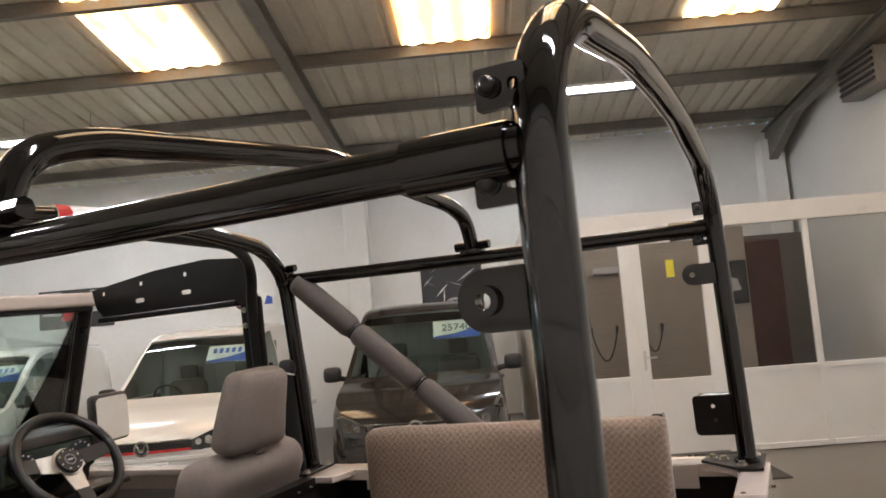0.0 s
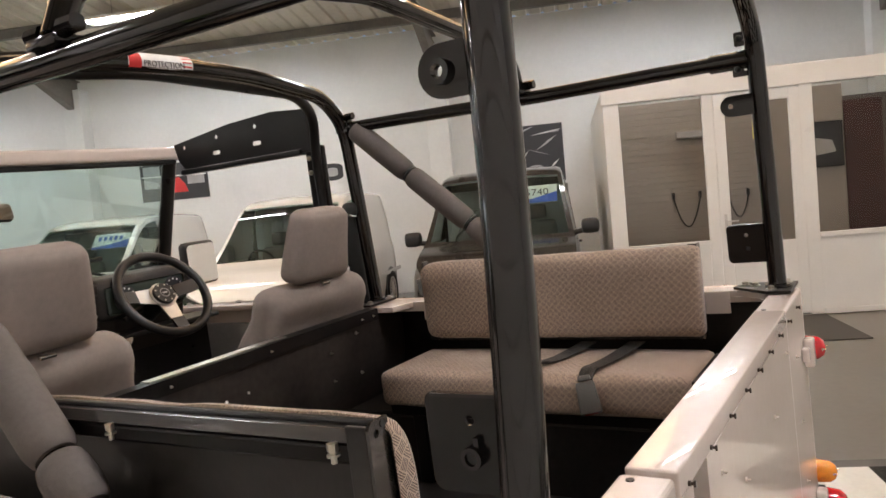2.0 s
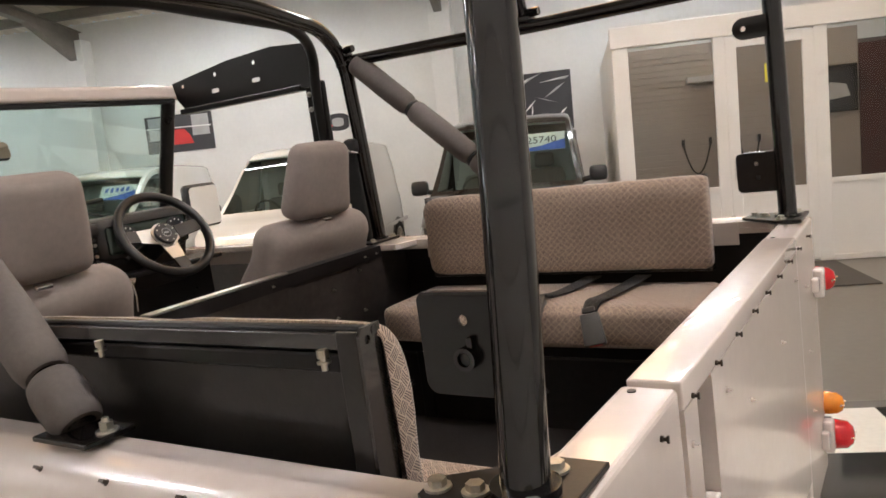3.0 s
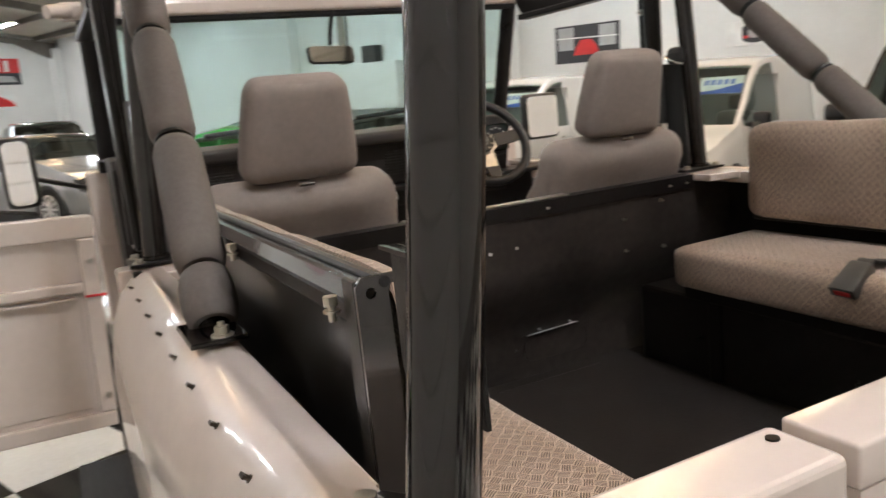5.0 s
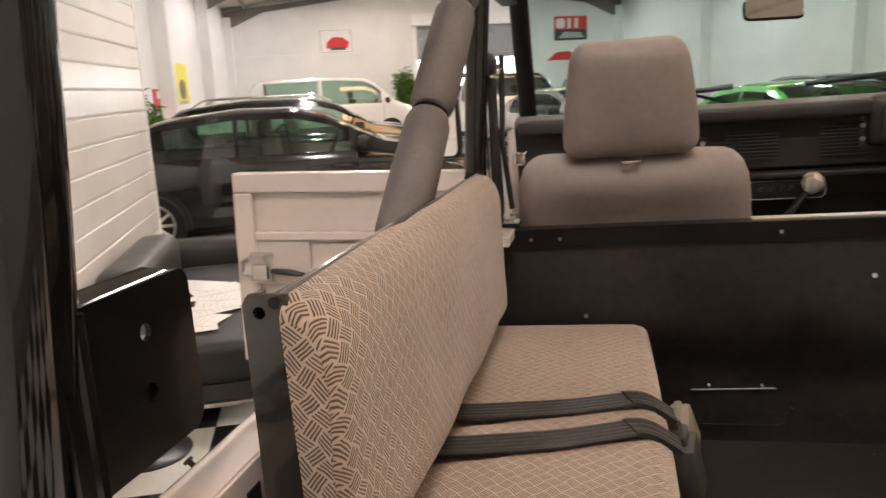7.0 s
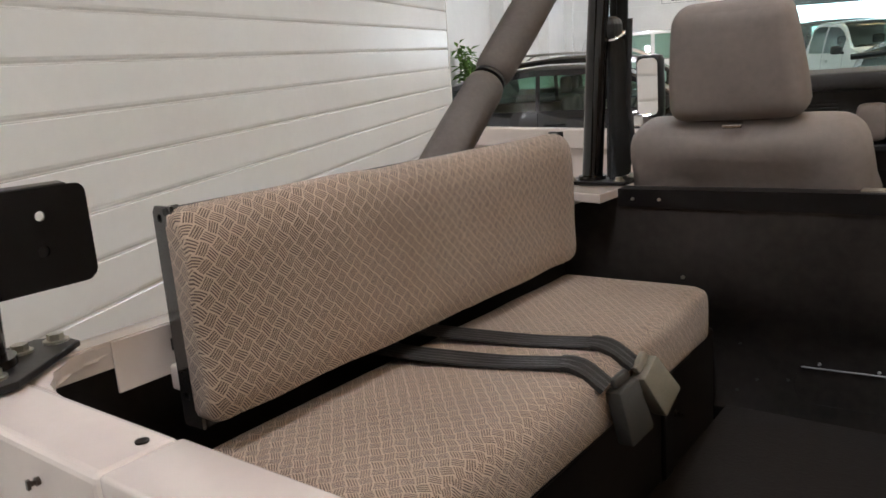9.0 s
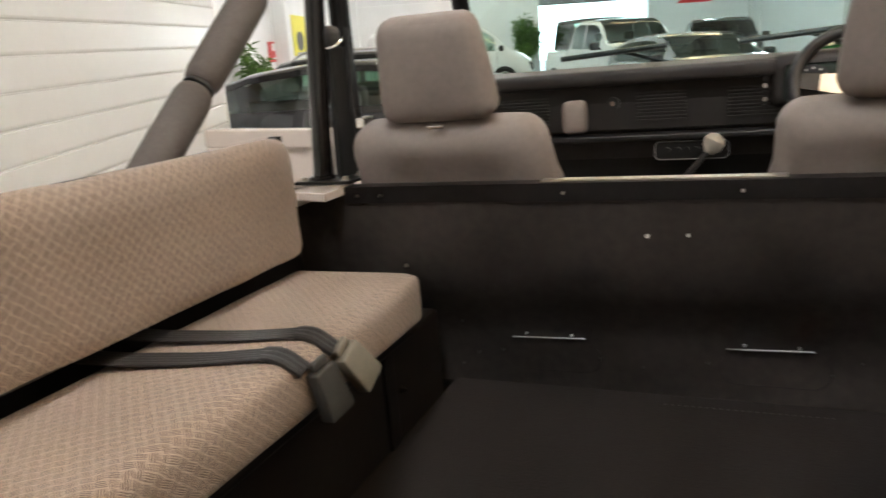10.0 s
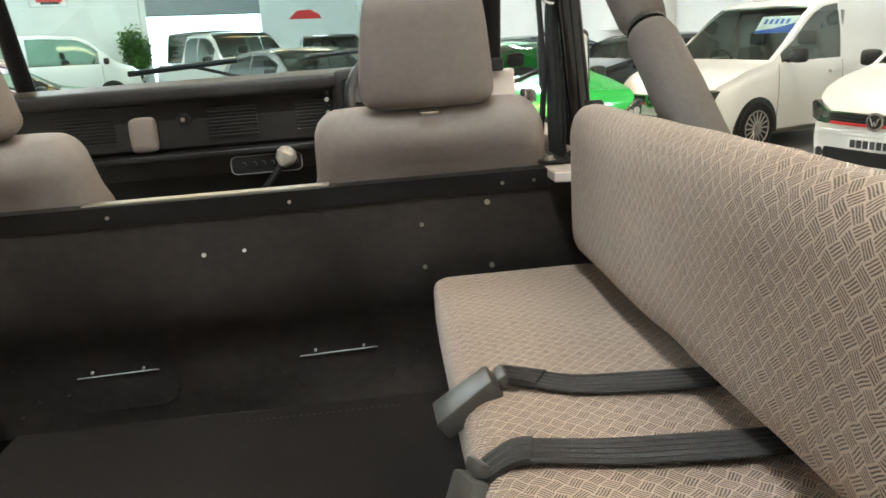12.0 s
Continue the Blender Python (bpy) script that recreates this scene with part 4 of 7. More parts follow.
        part("fog_lamp", front_piece(ring(sy * 0.62, 0.335, 0.05, 14), nose - 0.2, nose + 0.012, length, w2), LAMP_GLASS, root)
        xm = (screen[1] * 0.7 + screen[0] * 0.3 - 0.5) * length
        bm = cushion(xm - 0.06, xm + 0.08, sy * (w2 + 0.12) - 0.1, sy * (w2 + 0.12) + 0.1, belt + 0.01, belt + 0.18, 0.05, 4, 0.0)
        tube(bm, [(xm, sy * (w2 - 0.06), belt + 0.03), (xm, sy * (w2 + 0.10), belt + 0.06)], 0.03, 8)
        part("door_mirror", bm, BLACK_PLASTIC, root, smooth=True)
        for m in windows[-1]:
            x = (m - 0.5) * length + (0.06 if m == windows[-1][1] else -0.02)
            edge = loft([(x + d, roof, belt, w2, w2 * 0.8) for d in (-0.005, 0.005)], 0.2, length)
            part("door_gap", skin(edge, lambda i, j: 2 < j < 6, 0.002, (sy,)), BLACK_PLASTIC, root)
        bm = boxed((windows[-1][0] - 0.5) * length + 0.06, (windows[-1][0] - 0.5) * length + 0.26, sy * w2 * 0.98, sy * (w2 + 0.025), belt - 0.15, belt - 0.115, 0.008)
        part("door_handle", bm, paint, root)
        if rails:
            z = roof - 0.01
            part("roof_rail", tubed(rounded([((0.14 - 0.5) * length, sy * w2 * 0.74, z - 0.08), ((0.18 - 0.5) * length, sy * w2 * 0.74, z + 0.04), ((0.52 - 0.5) * length, sy * w2 * 0.74, z + 0.04), ((0.57 - 0.5) * length, sy * w2 * 0.74, z - 0.06)], 0.08), 0.016, 8), ALLOY, root, smooth=True)
    return root


def van(label, at, paint, stripe, text="", lower=0.05, back=0.022):
    tops = [(0, 1.55), (0.012, 1.76), (0.05, 1.86), (0.3, 1.91), (0.48 - back, 1.90), (0.54 - back, 1.865), (0.575 - back, 1.80), (0.62 - back, 1.66), (0.69 - back, 1.385), (0.765 - back, 1.11), (0.80 - back / 2, 1.07), (0.87, 1.01), (0.93, 0.93), (0.965, 0.865), (0.985, 0.795), (0.995, 0.72), (1, 0.60)]
    tops = [(m, z - lower * max(0, min(1, (z - 1.1) / 0.7))) for m, z in tops]
    root = car("parked_van", label, at, paint, tops, 4.4, 1.79, 1.06, (0.578 - back, 0.765 - back), ((0.45, 0.735 - back),), (0, 0), (0.62, 0.73), 0.43)
    plate_ = part("number_plate", front_piece([(-0.26, 0.41), (0.26, 0.41), (0.26, 0.52), (-0.26, 0.52)], 2.19, 2.222, 4.4, 0.895, 0.004), PAPER, root)
    for i in range(7):
        part("plate_bar", boxed(2.2225, 2.2245, -0.22 + i * 0.064, -0.17 + i * 0.064, 0.43, 0.50), DARK_PRINT, plate_)
    bm = bmesh.new()
    disc(bm, (2.213, 0, 0.675), (1, 0, 0), 0.084, 0.03, 24)
    badge = part("badge", bm, CHROME, root, "round chrome badge")
    bm = bmesh.new()
    disc(bm, (2.2295, 0, 0.675), (1, 0, 0), 0.062, 0.004, 24)
    part("badge_field", bm, GREY_METAL, badge)
    bm = bmesh.new()
    for y0, z0, y1, z1 in ((-0.045, 0.713, -0.012, 0.637), (-0.012, 0.637, 0.0, 0.675), (0.0, 0.675, 0.012, 0.637), (0.012, 0.637, 0.045, 0.713)):
        tube(bm, [(2.2315, y0, z0), (2.2315, y1, z1)], 0.007, 6)
    part("badge_bars", bm, CHROME, badge)
    for z in (0.622, 0.66, 0.696, 0.732):
        m = CHROME if z > 0.72 or not stripe else RED if z < 0.63 else BLACK_PLASTIC
        part("grille_bar", front_piece([(-0.49, z), (0.49, z), (0.49, z + (0.026 if m is RED else 0.009)), (-0.49, z + (0.026 if m is RED else 0.009))], 2.15, 2.220, 4.4, 0.895), m, root)
    # the load space is shut off behind the seats
    part("load_bulkhead", boxed(-0.3, -0.27, -0.80, 0.80, 0.4, 1.66, 0.01), LOAD_PANEL, root)
    price_sheet(root, 0.57 - 4.4 * back, 1.55 - lower * 0.8, 0.40, text, 40)
    for sy in (-1, 1):
        part("side_rail", boxed(-2.0, 0.2, sy * 0.905 - 0.008, sy * 0.905 + 0.008, 0.6, 0.66, 0.004), BLACK_PLASTIC if paint is CAR_DARK else paint, root)
    return root


van("white panel van with a red grille stripe and price sheet", pose(8.45, 2.93, -0.012, 0, 0, 180), CAR_WHITE, True, "", 0, 0.01)
van("white panel van with a red grille stripe beside its twin", pose(8.58, 6.08, -0.012, 0, 0, 183), CAR_WHITE, True)
van("dark metallic panel van backed against the wall", pose(8.3, 0.03, -0.012, 0, 0, 180) @ Matrix.Scale(1.05, 4), CAR_DARK, False, "25740", 0, 0)

HATCH = ((0, 0.95), (0.03, 1.05), (0.12, 1.24), (0.22, 1.37), (0.38, 1.44), (0.52, 1.43), (0.6, 1.34), (0.72, 1.06), (0.8, 1.0), (0.93, 0.88), (0.985, 0.76), (1, 0.62))
SUV = ((0, 1.15), (0.03, 1.35), (0.1, 1.6), (0.3, 1.68), (0.52, 1.66), (0.6, 1.55), (0.71, 1.2), (0.8, 1.13), (0.93, 1.02), (0.985, 0.88), (1, 0.7))
ESTATE = ((0, 1.0), (0.03, 1.2), (0.1, 1.42), (0.3, 1.50), (0.5, 1.49), (0.58, 1.41), (0.70, 1.08), (0.8, 1.02), (0.93, 0.9), (0.985, 0.78), (1, 0.64))
MPV = ((0, 1.5), (0.02, 1.8), (0.08, 1.93), (0.5, 1.95), (0.66, 1.9), (0.72, 1.75), (0.84, 1.22), (0.93, 1.05), (0.985, 0.85), (1, 0.66))
PICKUP = ((0, 1.05), (0.02, 1.1), (0.3, 1.1), (0.34, 1.12), (0.37, 1.7), (0.42, 1.8), (0.58, 1.78), (0.63, 1.68), (0.71, 1.25), (0.78, 1.17), (0.93, 1.1), (0.985, 0.95), (1, 0.75))
car("black_hatchback", "glossy black low hatchback parked side-on", pose(-1.25, 7.7, -0.012), CAR_BLACK, HATCH, 4.5, 1.8, 0.95, (0.54, 0.72), ((0.16, 0.38), (0.39, 0.64)), (0.04, 0.2))
car("dark_estate", "dark estate car with silver roof rails", pose(-1.0, 10.9, -0.012), CAR_BLACK, ESTATE, 4.6, 1.82, 0.96, (0.52, 0.70), ((0.10, 0.32), (0.34, 0.63)), (0.03, 0.1), rails=True)
car("white_people_carrier", "white people carrier with dark side windows", pose(-0.2, 22.5, -0.012), CAR_WHITE, MPV, 5.0, 1.95, 1.12, (0.68, 0.84), ((0.08, 0.4), (0.42, 0.76)), (0, 0.06))
car("white_pickup", "white double-cab pickup with a dark roof rack", pose(3.72, 17.3, -0.012, 0, 0, -75), CAR_WHITE, PICKUP, 5.3, 1.86, 1.12, (0.58, 0.71), ((0.38, 0.5), (0.51, 0.66)), (0.34, 0.4))
car("dark_people_carrier", "dark green tall car standing in the daylight of the shutter", pose(4.9, 25.3, -0.012, 0, 0, -78), CAR_DARK, MPV, 4.9, 1.9, 1.1, (0.68, 0.84), ((0.08, 0.4), (0.42, 0.76)), (0, 0.06))
car("silver_hatchback", "silver hatchback with a yellow reflection on its roof", pose(3.95, 12.4, -0.012, 0, 0, -80), CAR_SILVER, HATCH, 4.3, 1.78, 0.95, (0.54, 0.72), ((0.16, 0.38), (0.39, 0.64)), (0.04, 0.2))
car("black_off_roader", "black off-road car with its windows dark", pose(7.2, 20.3, -0.012, 0, 0, -105), CAR_BLACK, SUV, 4.7, 1.9, 1.08, (0.54, 0.71), ((0.12, 0.34), (0.36, 0.64)), (0.03, 0.1))
car("black_saloon", "black car beside the white vans", pose(9.2, 9.3, -0.012, 0, 0, 180), CAR_BLACK, HATCH, 4.5, 1.8, 0.95, (0.54, 0.72), ((0.16, 0.38), (0.39, 0.64)), (0.04, 0.2))
car("grey_saloon", "grey blue car by the long wall", pose(9.2, 13.4, -0.012, 0, 0, 185), CAR_BLUE, HATCH, 4.5, 1.8, 0.95, (0.54, 0.72), ((0.16, 0.38), (0.39, 0.64)), (0.04, 0.2))
car("green_hatchback", "bright green hatchback in front of the vans", pose(5.05, 7.3, -0.012, 0, 0, -94), CAR_GREEN, HATCH, 4.1, 1.75, 0.93, (0.54, 0.72), ((0.16, 0.38), (0.39, 0.64)), (0.04, 0.2))


# ---- the open car, in its own frame: x to its right, y ahead, the load floor 0.8 up ----
CAR = thing("open_off_road_car", "cream open-backed off-road car with black roll bars", "car", VEH)
FLOOR, CAP = 0.80, 1.277


def vp(name, bm, mat, label="", smooth=False, parent=None):
    return part(name, bm, mat, parent or CAR, label, smooth)


def ribbon(points, wide, thick=0.0022, ribs=5, narrow=0.0):
    """A flat strap lying along a line, ribbed along its length."""
    bm = bmesh.new()
    pts = [Vector(p) for p in points]
    rows = []
    for i, p in enumerate(pts):
        ahead = (pts[min(i + 1, len(pts) - 1)] - pts[max(i - 1, 0)]).normalized()
        side = Vector((0, 1, 0))
        side = (side - ahead * side.dot(ahead)).normalized()
        up = ahead.cross(side)
        up = up if up.z > 0 or abs(up.z) < 0.3 else -up
        width = wide * (1 - narrow * max(0, i / (len(pts) - 1) - 0.45) / 0.55)
        top = [p + side * width * (k / (2 * ribs) - 0.5) + up * (thick * 0.5 + 0.0012 * (k % 2)) for k in range(2 * ribs + 1)]
        low = [p + side * width * 0.5 - up * thick * 0.5, p - side * width * 0.5 - up * thick * 0.5]
        rows.append([bm.verts.new(q) for q in top + low])
    n = len(rows[0])
    for a, b in zip(rows, rows[1:]):
        for k in range(n):
            bm.faces.new((a[k], a[(k + 1) % n], b[(k + 1) % n], b[k]))
    bm.faces.new(rows[0])
    bm.faces.new(rows[-1])
    return bm


# load bed
bed = vp("load_floor", boxed(-0.4625, 0.4625, -1.175, 0.095, FLOOR - 0.03, FLOOR), BED_MAT, "black rubber covered load floor")
for i in range(24):
    b = bmesh.new()
    disc(b, (0.02 + 0.0135 * i, 0.045, FLOOR + 0.0008), (0, 0, 1), 0.0026, 0.0012, 8)
    part("mat_stud", b, GREY_METAL, bed)
for s in (-1, 1):
    a, b = sorted((s * 0.4625, s * 0.795))
    box_ = vp("wheel_box", boxed(a, b, -1.15, 0.02, FLOOR - 0.03, 1.0, 0.012), TUB_BLACK, "scuffed black painted wheel box")
    for y in (-1.0, -0.62, -0.2):
        bolt(box_, (s * 0.462, y, 0.90), (-s, 0, 0), 0.005, "box_bolt", TUB_BLACK)
    a, b = sorted((s * 0.79, s * 0.80))
    vp("inner_side", boxed(a, b, -1.17, 0.02, 0.98, CAP - (0.045 if s < 0 else 0.02)), TUB_BLACK)
    side = [(0.7662, CAP), (0.774, CAP - 0.002), (0.787, CAP - 0.010), (0.800, 1.2555), (0.821, 1.228), (0.838, 1.185), (0.849, 1.13), (0.856, 1.06), (0.856, 0.96), (0.848, 0.72)] if s < 0 else [(0.800, CAP - 0.006), (0.812, CAP - 0.012), (0.836, 1.232), (0.858, 1.19), (0.871, 1.14), (0.876, 1.08), (0.872, 0.96), (0.862, 0.72)]
    barrel = [(s * p, q) for p, q in side] + [(s * (p - 0.012), q) for p, q in side[::-1]]
    vp("side_panel", plated(barrel, 1, -1.215, 0.03), CREAM, "cream painted side panel with a rounded shoulder", True)
    # rounded shoulder under the capping, then the capping itself
    lip = [(0.7655, 0), (0.7655, -0.004)] if s < 0 else [(0.798, 0), (0.804, 0.003), (0.810, 0.001), (0.817, -0.010), (0.8145, -0.013), (0.806, -0.003)]
    prof = [(s * 0.735, CAP - 0.03), (s * 0.735, CAP)] + [(s * x, CAP + z) for x, z in lip] + [(s * 0.742, CAP - 0.004), (s * 0.739, CAP - 0.03)]
    cap = vp("side_capping", plated(prof, 1, -1.175, 0.03), CREAM, "cream folded capping along the tub side")
    flange = part("inner_flange", boxed(*sorted((s * 0.7315, s * 0.7348)), -1.072, -0.13, CAP - 0.058, CAP - 0.001, 0.001), CREAM, cap)
    part("flange_slot", boxed(*sorted((s * 0.7300, s * 0.7312)), -1.005, -0.985, CAP - 0.032, CAP - 0.018), TUB_BLACK, flange)
    # widened front end by the bulkhead, with a hoop foot plate
    a, b = sorted((s * 0.652, s * 0.738))
    part("cap_end", plated([(a, -0.065), (b, -0.09), (b, 0.05), (a, 0.05)], 2, CAP - 0.018, CAP + 0.001, 0.003), CREAM, cap)
    # studs for a hood along the side
    stud = bmesh.new()
    disc(stud, (-s * 0.002, 0, 0), (1, 0, 0), 0.0038, 0.003, 10)
    disc(stud, (s * 0.001, 0, 0), (1, 0, 0), 0.0025, 0.008, 8)
    box(stud, *sorted((s * 0.004, s * 0.007)), -0.0045, 0.0045, -0.0018, 0.0018)
    me = bpy.data.meshes.new("stud")
    stud.to_mesh(me)
    stud.free()
    me.materials.append(BRONZE)
    for i in range(9):
        ob = new("stud", me)
        ob.parent, ob.location, ob.rotation_euler = CAR, (-0.8005, -1.09 + 0.130 * i, 1.2565) if s < 0 else (0.8165, -1.045 + 0.131 * i, CAP - 0.003), (0, -s * radians(42), 0)

# rear corners and tailgate
for s in (-1, 1):
    a, b = sorted((s * 0.458, s * 0.745))
    corner = vp("rear_corner", boxed(a, b, -1.238, -1.172, 0.64, CAP, 0.007, 3), CREAM, "cream rear corner of the tub")
    part("corner_return", plated([(s * 0.7455, 0.64), (s * 0.7455, CAP), (s * (0.774 if s < 0 else 0.806), CAP)] + [(s * p, q) for p, q in (((0.801, 1.2565), (0.821, 1.229), (0.837, 1.186), (0.846, 1.13), (0.849, 1.06), (0.847, 0.96), (0.842, 0.70)) if s < 0 else ((0.82, 1.255), (0.838, 1.228), (0.859, 1.188), (0.872, 1.14), (0.877, 1.08), (0.873, 0.96), (0.862, 0.70)))] + [(s * 0.83, 0.64)], 1, -1.2085, -1.172, 0.004), CREAM, corner)
    part("corner_fold", boxed(*sorted((s * 0.7455, s * 0.752)), -1.2375, -1.208, 0.64, CAP, 0.002), CREAM, corner)
    c = bmesh.new()
    disc(c, (s * 0.478, -1.192, CAP), (0, 0, 1), 0.0052, 0.003, 12)
    part("cap_hole", c, TUB_BLACK, corner)
    a, b = sorted((s * 0.62, s * 0.738))
    tri = [(s * 0.7345, -1.172)] + [(s * (0.6345 + 0.10 * math.cos(radians(a))), -1.072 - 0.10 * math.sin(radians(a))) for a in range(0, 91, 10)]
    part("corner_gusset", plated(tri, 2, CAP - 0.016, CAP - 0.001, 0.003), CREAM, corner)
    for z in (1.15, 1.0, 0.86):
        bolt(corner, (s * 0.56, -1.238, z), (0, -1, 0), 0.0026, "rivet", CREAM, 0.0006)
tail = vp("tailgate", boxed(-0.450, -0.395, -1.2395, -1.1765, 0.74, 1.247), CREAM, "cream tailgate, closed, with a hand slot at one end")
part("tailgate_skin", boxed(-0.320, 0.450, -1.2395, -1.1765, 0.74, 1.247), CREAM, tail)
part("tailgate_top", boxed(-0.451, 0.451, -1.240, -1.176, 1.247, CAP + 0.004, 0.0035, 3), CREAM, tail, smooth=True)
part("tailgate_base", boxed(-0.396, -0.319, -1.2395, -1.1765, 0.74, 1.09, 0.004), CREAM, tail)
part("slot_back", boxed(-0.396, -0.319, -1.196, -1.19, 1.08, 1.25), GREY_METAL, tail)
part("latch", boxed(-0.392, -0.325, -1.215, -1.197, 1.10, 1.125, 0.004), BLACK_PLASTIC, tail)
for i, x in enumerate((-0.541, -0.416, -0.297, -0.168, -0.041, 0.078, 0.203, 0.336, 0.47, 0.62)):
    b = bmesh.new()
    disc(b, (x, -1.2415, CAP - 0.024), (0, 1, 0), 0.0034, 0.003, 10)
    disc(b, (x, -1.244, CAP - 0.024), (0, 1, 0), 0.0022, 0.006, 8)
    box(b, x - 0.0016, x + 0.0016, -1.249, -1.2465, CAP - 0.0278, CAP - 0.0202)
    vp("stud", b, BRONZE)
for x, z in ((-0.43, 1.2), (-0.25, 1.2), (0.2, 1.13), (-0.1, 1.13), (0.4, 1.2)):
    bolt(tail, (x, -1.240, z), (0, -1, 0), 0.0026, "rivet", CREAM, 0.0006)


def lamp(x, z, mat, r, label, base_mat, stack=0.03):
    y = -1.205
    b = bmesh.new()
    disc(b, (x, y - stack / 2, z), (0, 1, 0), r * 1.12, stack, 20)
    base = vp("rear_lamp", b, base_mat, label)
    y -= stack
    b = tubed([(x, y, z), (x, y - 0.012, z), (x, y - 0.036, z), (x, y - 0.048, z), (x, y - 0.052, z)], [r, r, r * 0.9, r * 0.6, r * 0.15], 20)
    part("lens", b, mat, base, smooth=True)
    for k in (-1, 1):
        bolt(base, (x + k * r * 0.55, y - 0.044, z), (0, -1, 0), 0.003, "lens_screw", CHROME, 0.003)


lamp(0.778, 1.118, RED_LENS, 0.031, "round red rear lamp on a white base", CREAM, 0.022)
lamp(0.772, 0.80, AMBER_LENS, 0.029, "round amber rear lamp", CREAM, 0.024)
lamp(0.752, 0.727, RED_LENS, 0.037, "round red tail lamp on a black base", BLACK_PLASTIC, 0.045)
for z0, z1 in ((1.09, 1.16), (0.70, 0.78)):
    vp("lamp_bracket", boxed(0.690, 0.725, -1.262, -1.238, z0, z1, 0.006), CREAM, "white lamp bracket")
    vp("lamp_bracket", boxed(0.655, 0.680, -1.255, -1.238, z0 + 0.02, z1 - 0.015, 0.005), CREAM, "white lamp bracket")
# bulkhead behind the front seats: an upright top and a foot that falls away forward
face = [(0.094 * (1 / (1 + math.exp((z - 1.005) / 0.038))), z) for z in [CAP - 0.002 - 0.0166 * k for k in range(30)]]
prof = face + [(y + 0.016, z) for y, z in face[::-1]]
bulk = vp("bulkhead", plated(prof, 0, -0.79, 0.79), BULK_BLACK, "scuffed black bulkhead panel behind the front seats", True)
part("top_rail", plated([(-0.006, CAP - 0.036), (-0.006, CAP), (0.034, CAP + 0.001), (0.034, CAP - 0.006), (-0.001, CAP - 0.007), (-0.0005, CAP - 0.036)], 0, -0.652, 0.652), SATIN_BLACK, bulk, "black folded top rail with a bare edge")
part("bare_edge", boxed(-0.21, 0.24, 0.004, 0.036, CAP + 0.0012, CAP + 0.004), ALLOY, bulk, "bare worn metal edge")
for x in (-0.62, -0.564, -0.163, 0.166, 0.565, 0.625):
    bolt(bulk, (x, -0.006, 1.257), (0, -1, 0), 0.0023, "rail_screw", ZINC, 0.002)
for x, z, r in ((-0.004, 1.17, 0.0042), (0.071, 1.172, 0.0036)):
    b = bmesh.new()
    disc(b, (x, -0.001, z), (0, 1, 0), r, 0.003, 12)
    part("hole", b, PAPER, bulk, "small pale plug in a drilled hole")
for x, z in ((0.535, 1.222), (0.407, 1.19), (0.407, 1.106), (0.537, 1.097), (-0.52, 1.1)):
    bolt(bulk, (x, 0.0, z), (0, -1, 0), 0.0036 if x > 0.5 else 0.0028, "panel_bolt", ZINC, 0.003)
for x0, x1 in ((-0.316, -0.149), (0.135, 0.30)):
    br = bmesh.new()
    tube(br, rounded([(x0, 0.088, 0.914), (x0 + 0.01, 0.080, 0.917), (x1 - 0.01, 0.080, 0.921), (x1, 0.088, 0.917)], 0.006), 0.0016, 6)
    for x in (x0 + 0.035, x1 - 0.03):
        disc(br, (x, 0.080, 0.927), (0, 1, 0), 0.003, 0.006, 8)
    part("wire_staple", br, GREY_PRINT, bulk, "bare wire edge of a cut-out flap")
    flap = round_rect(x0 - 0.012, x1 + 0.03, 0.838, 0.912, 0.035, 6)
    part("flap_outline", tubed([(x, 0.089, z) for x, z in flap + flap[:1]], 0.0007, 5, cap=False), SATIN_BLACK, bulk)
for x, z in [(-0.4, 0.87), (-0.34, 0.88), (-0.12, 0.875), (-0.03, 0.86), (0.1, 0.88), (0.33, 0.87), (-0.43, 0.95), (-0.44, 0.84), (0.38, 0.9)]:
    bolt(bulk, (x, 0.094 / (1 + math.exp((z - 1.005) / 0.038)), z), (0, -1, 0), 0.0020, "rivet", GREY_METAL, 0.0012)

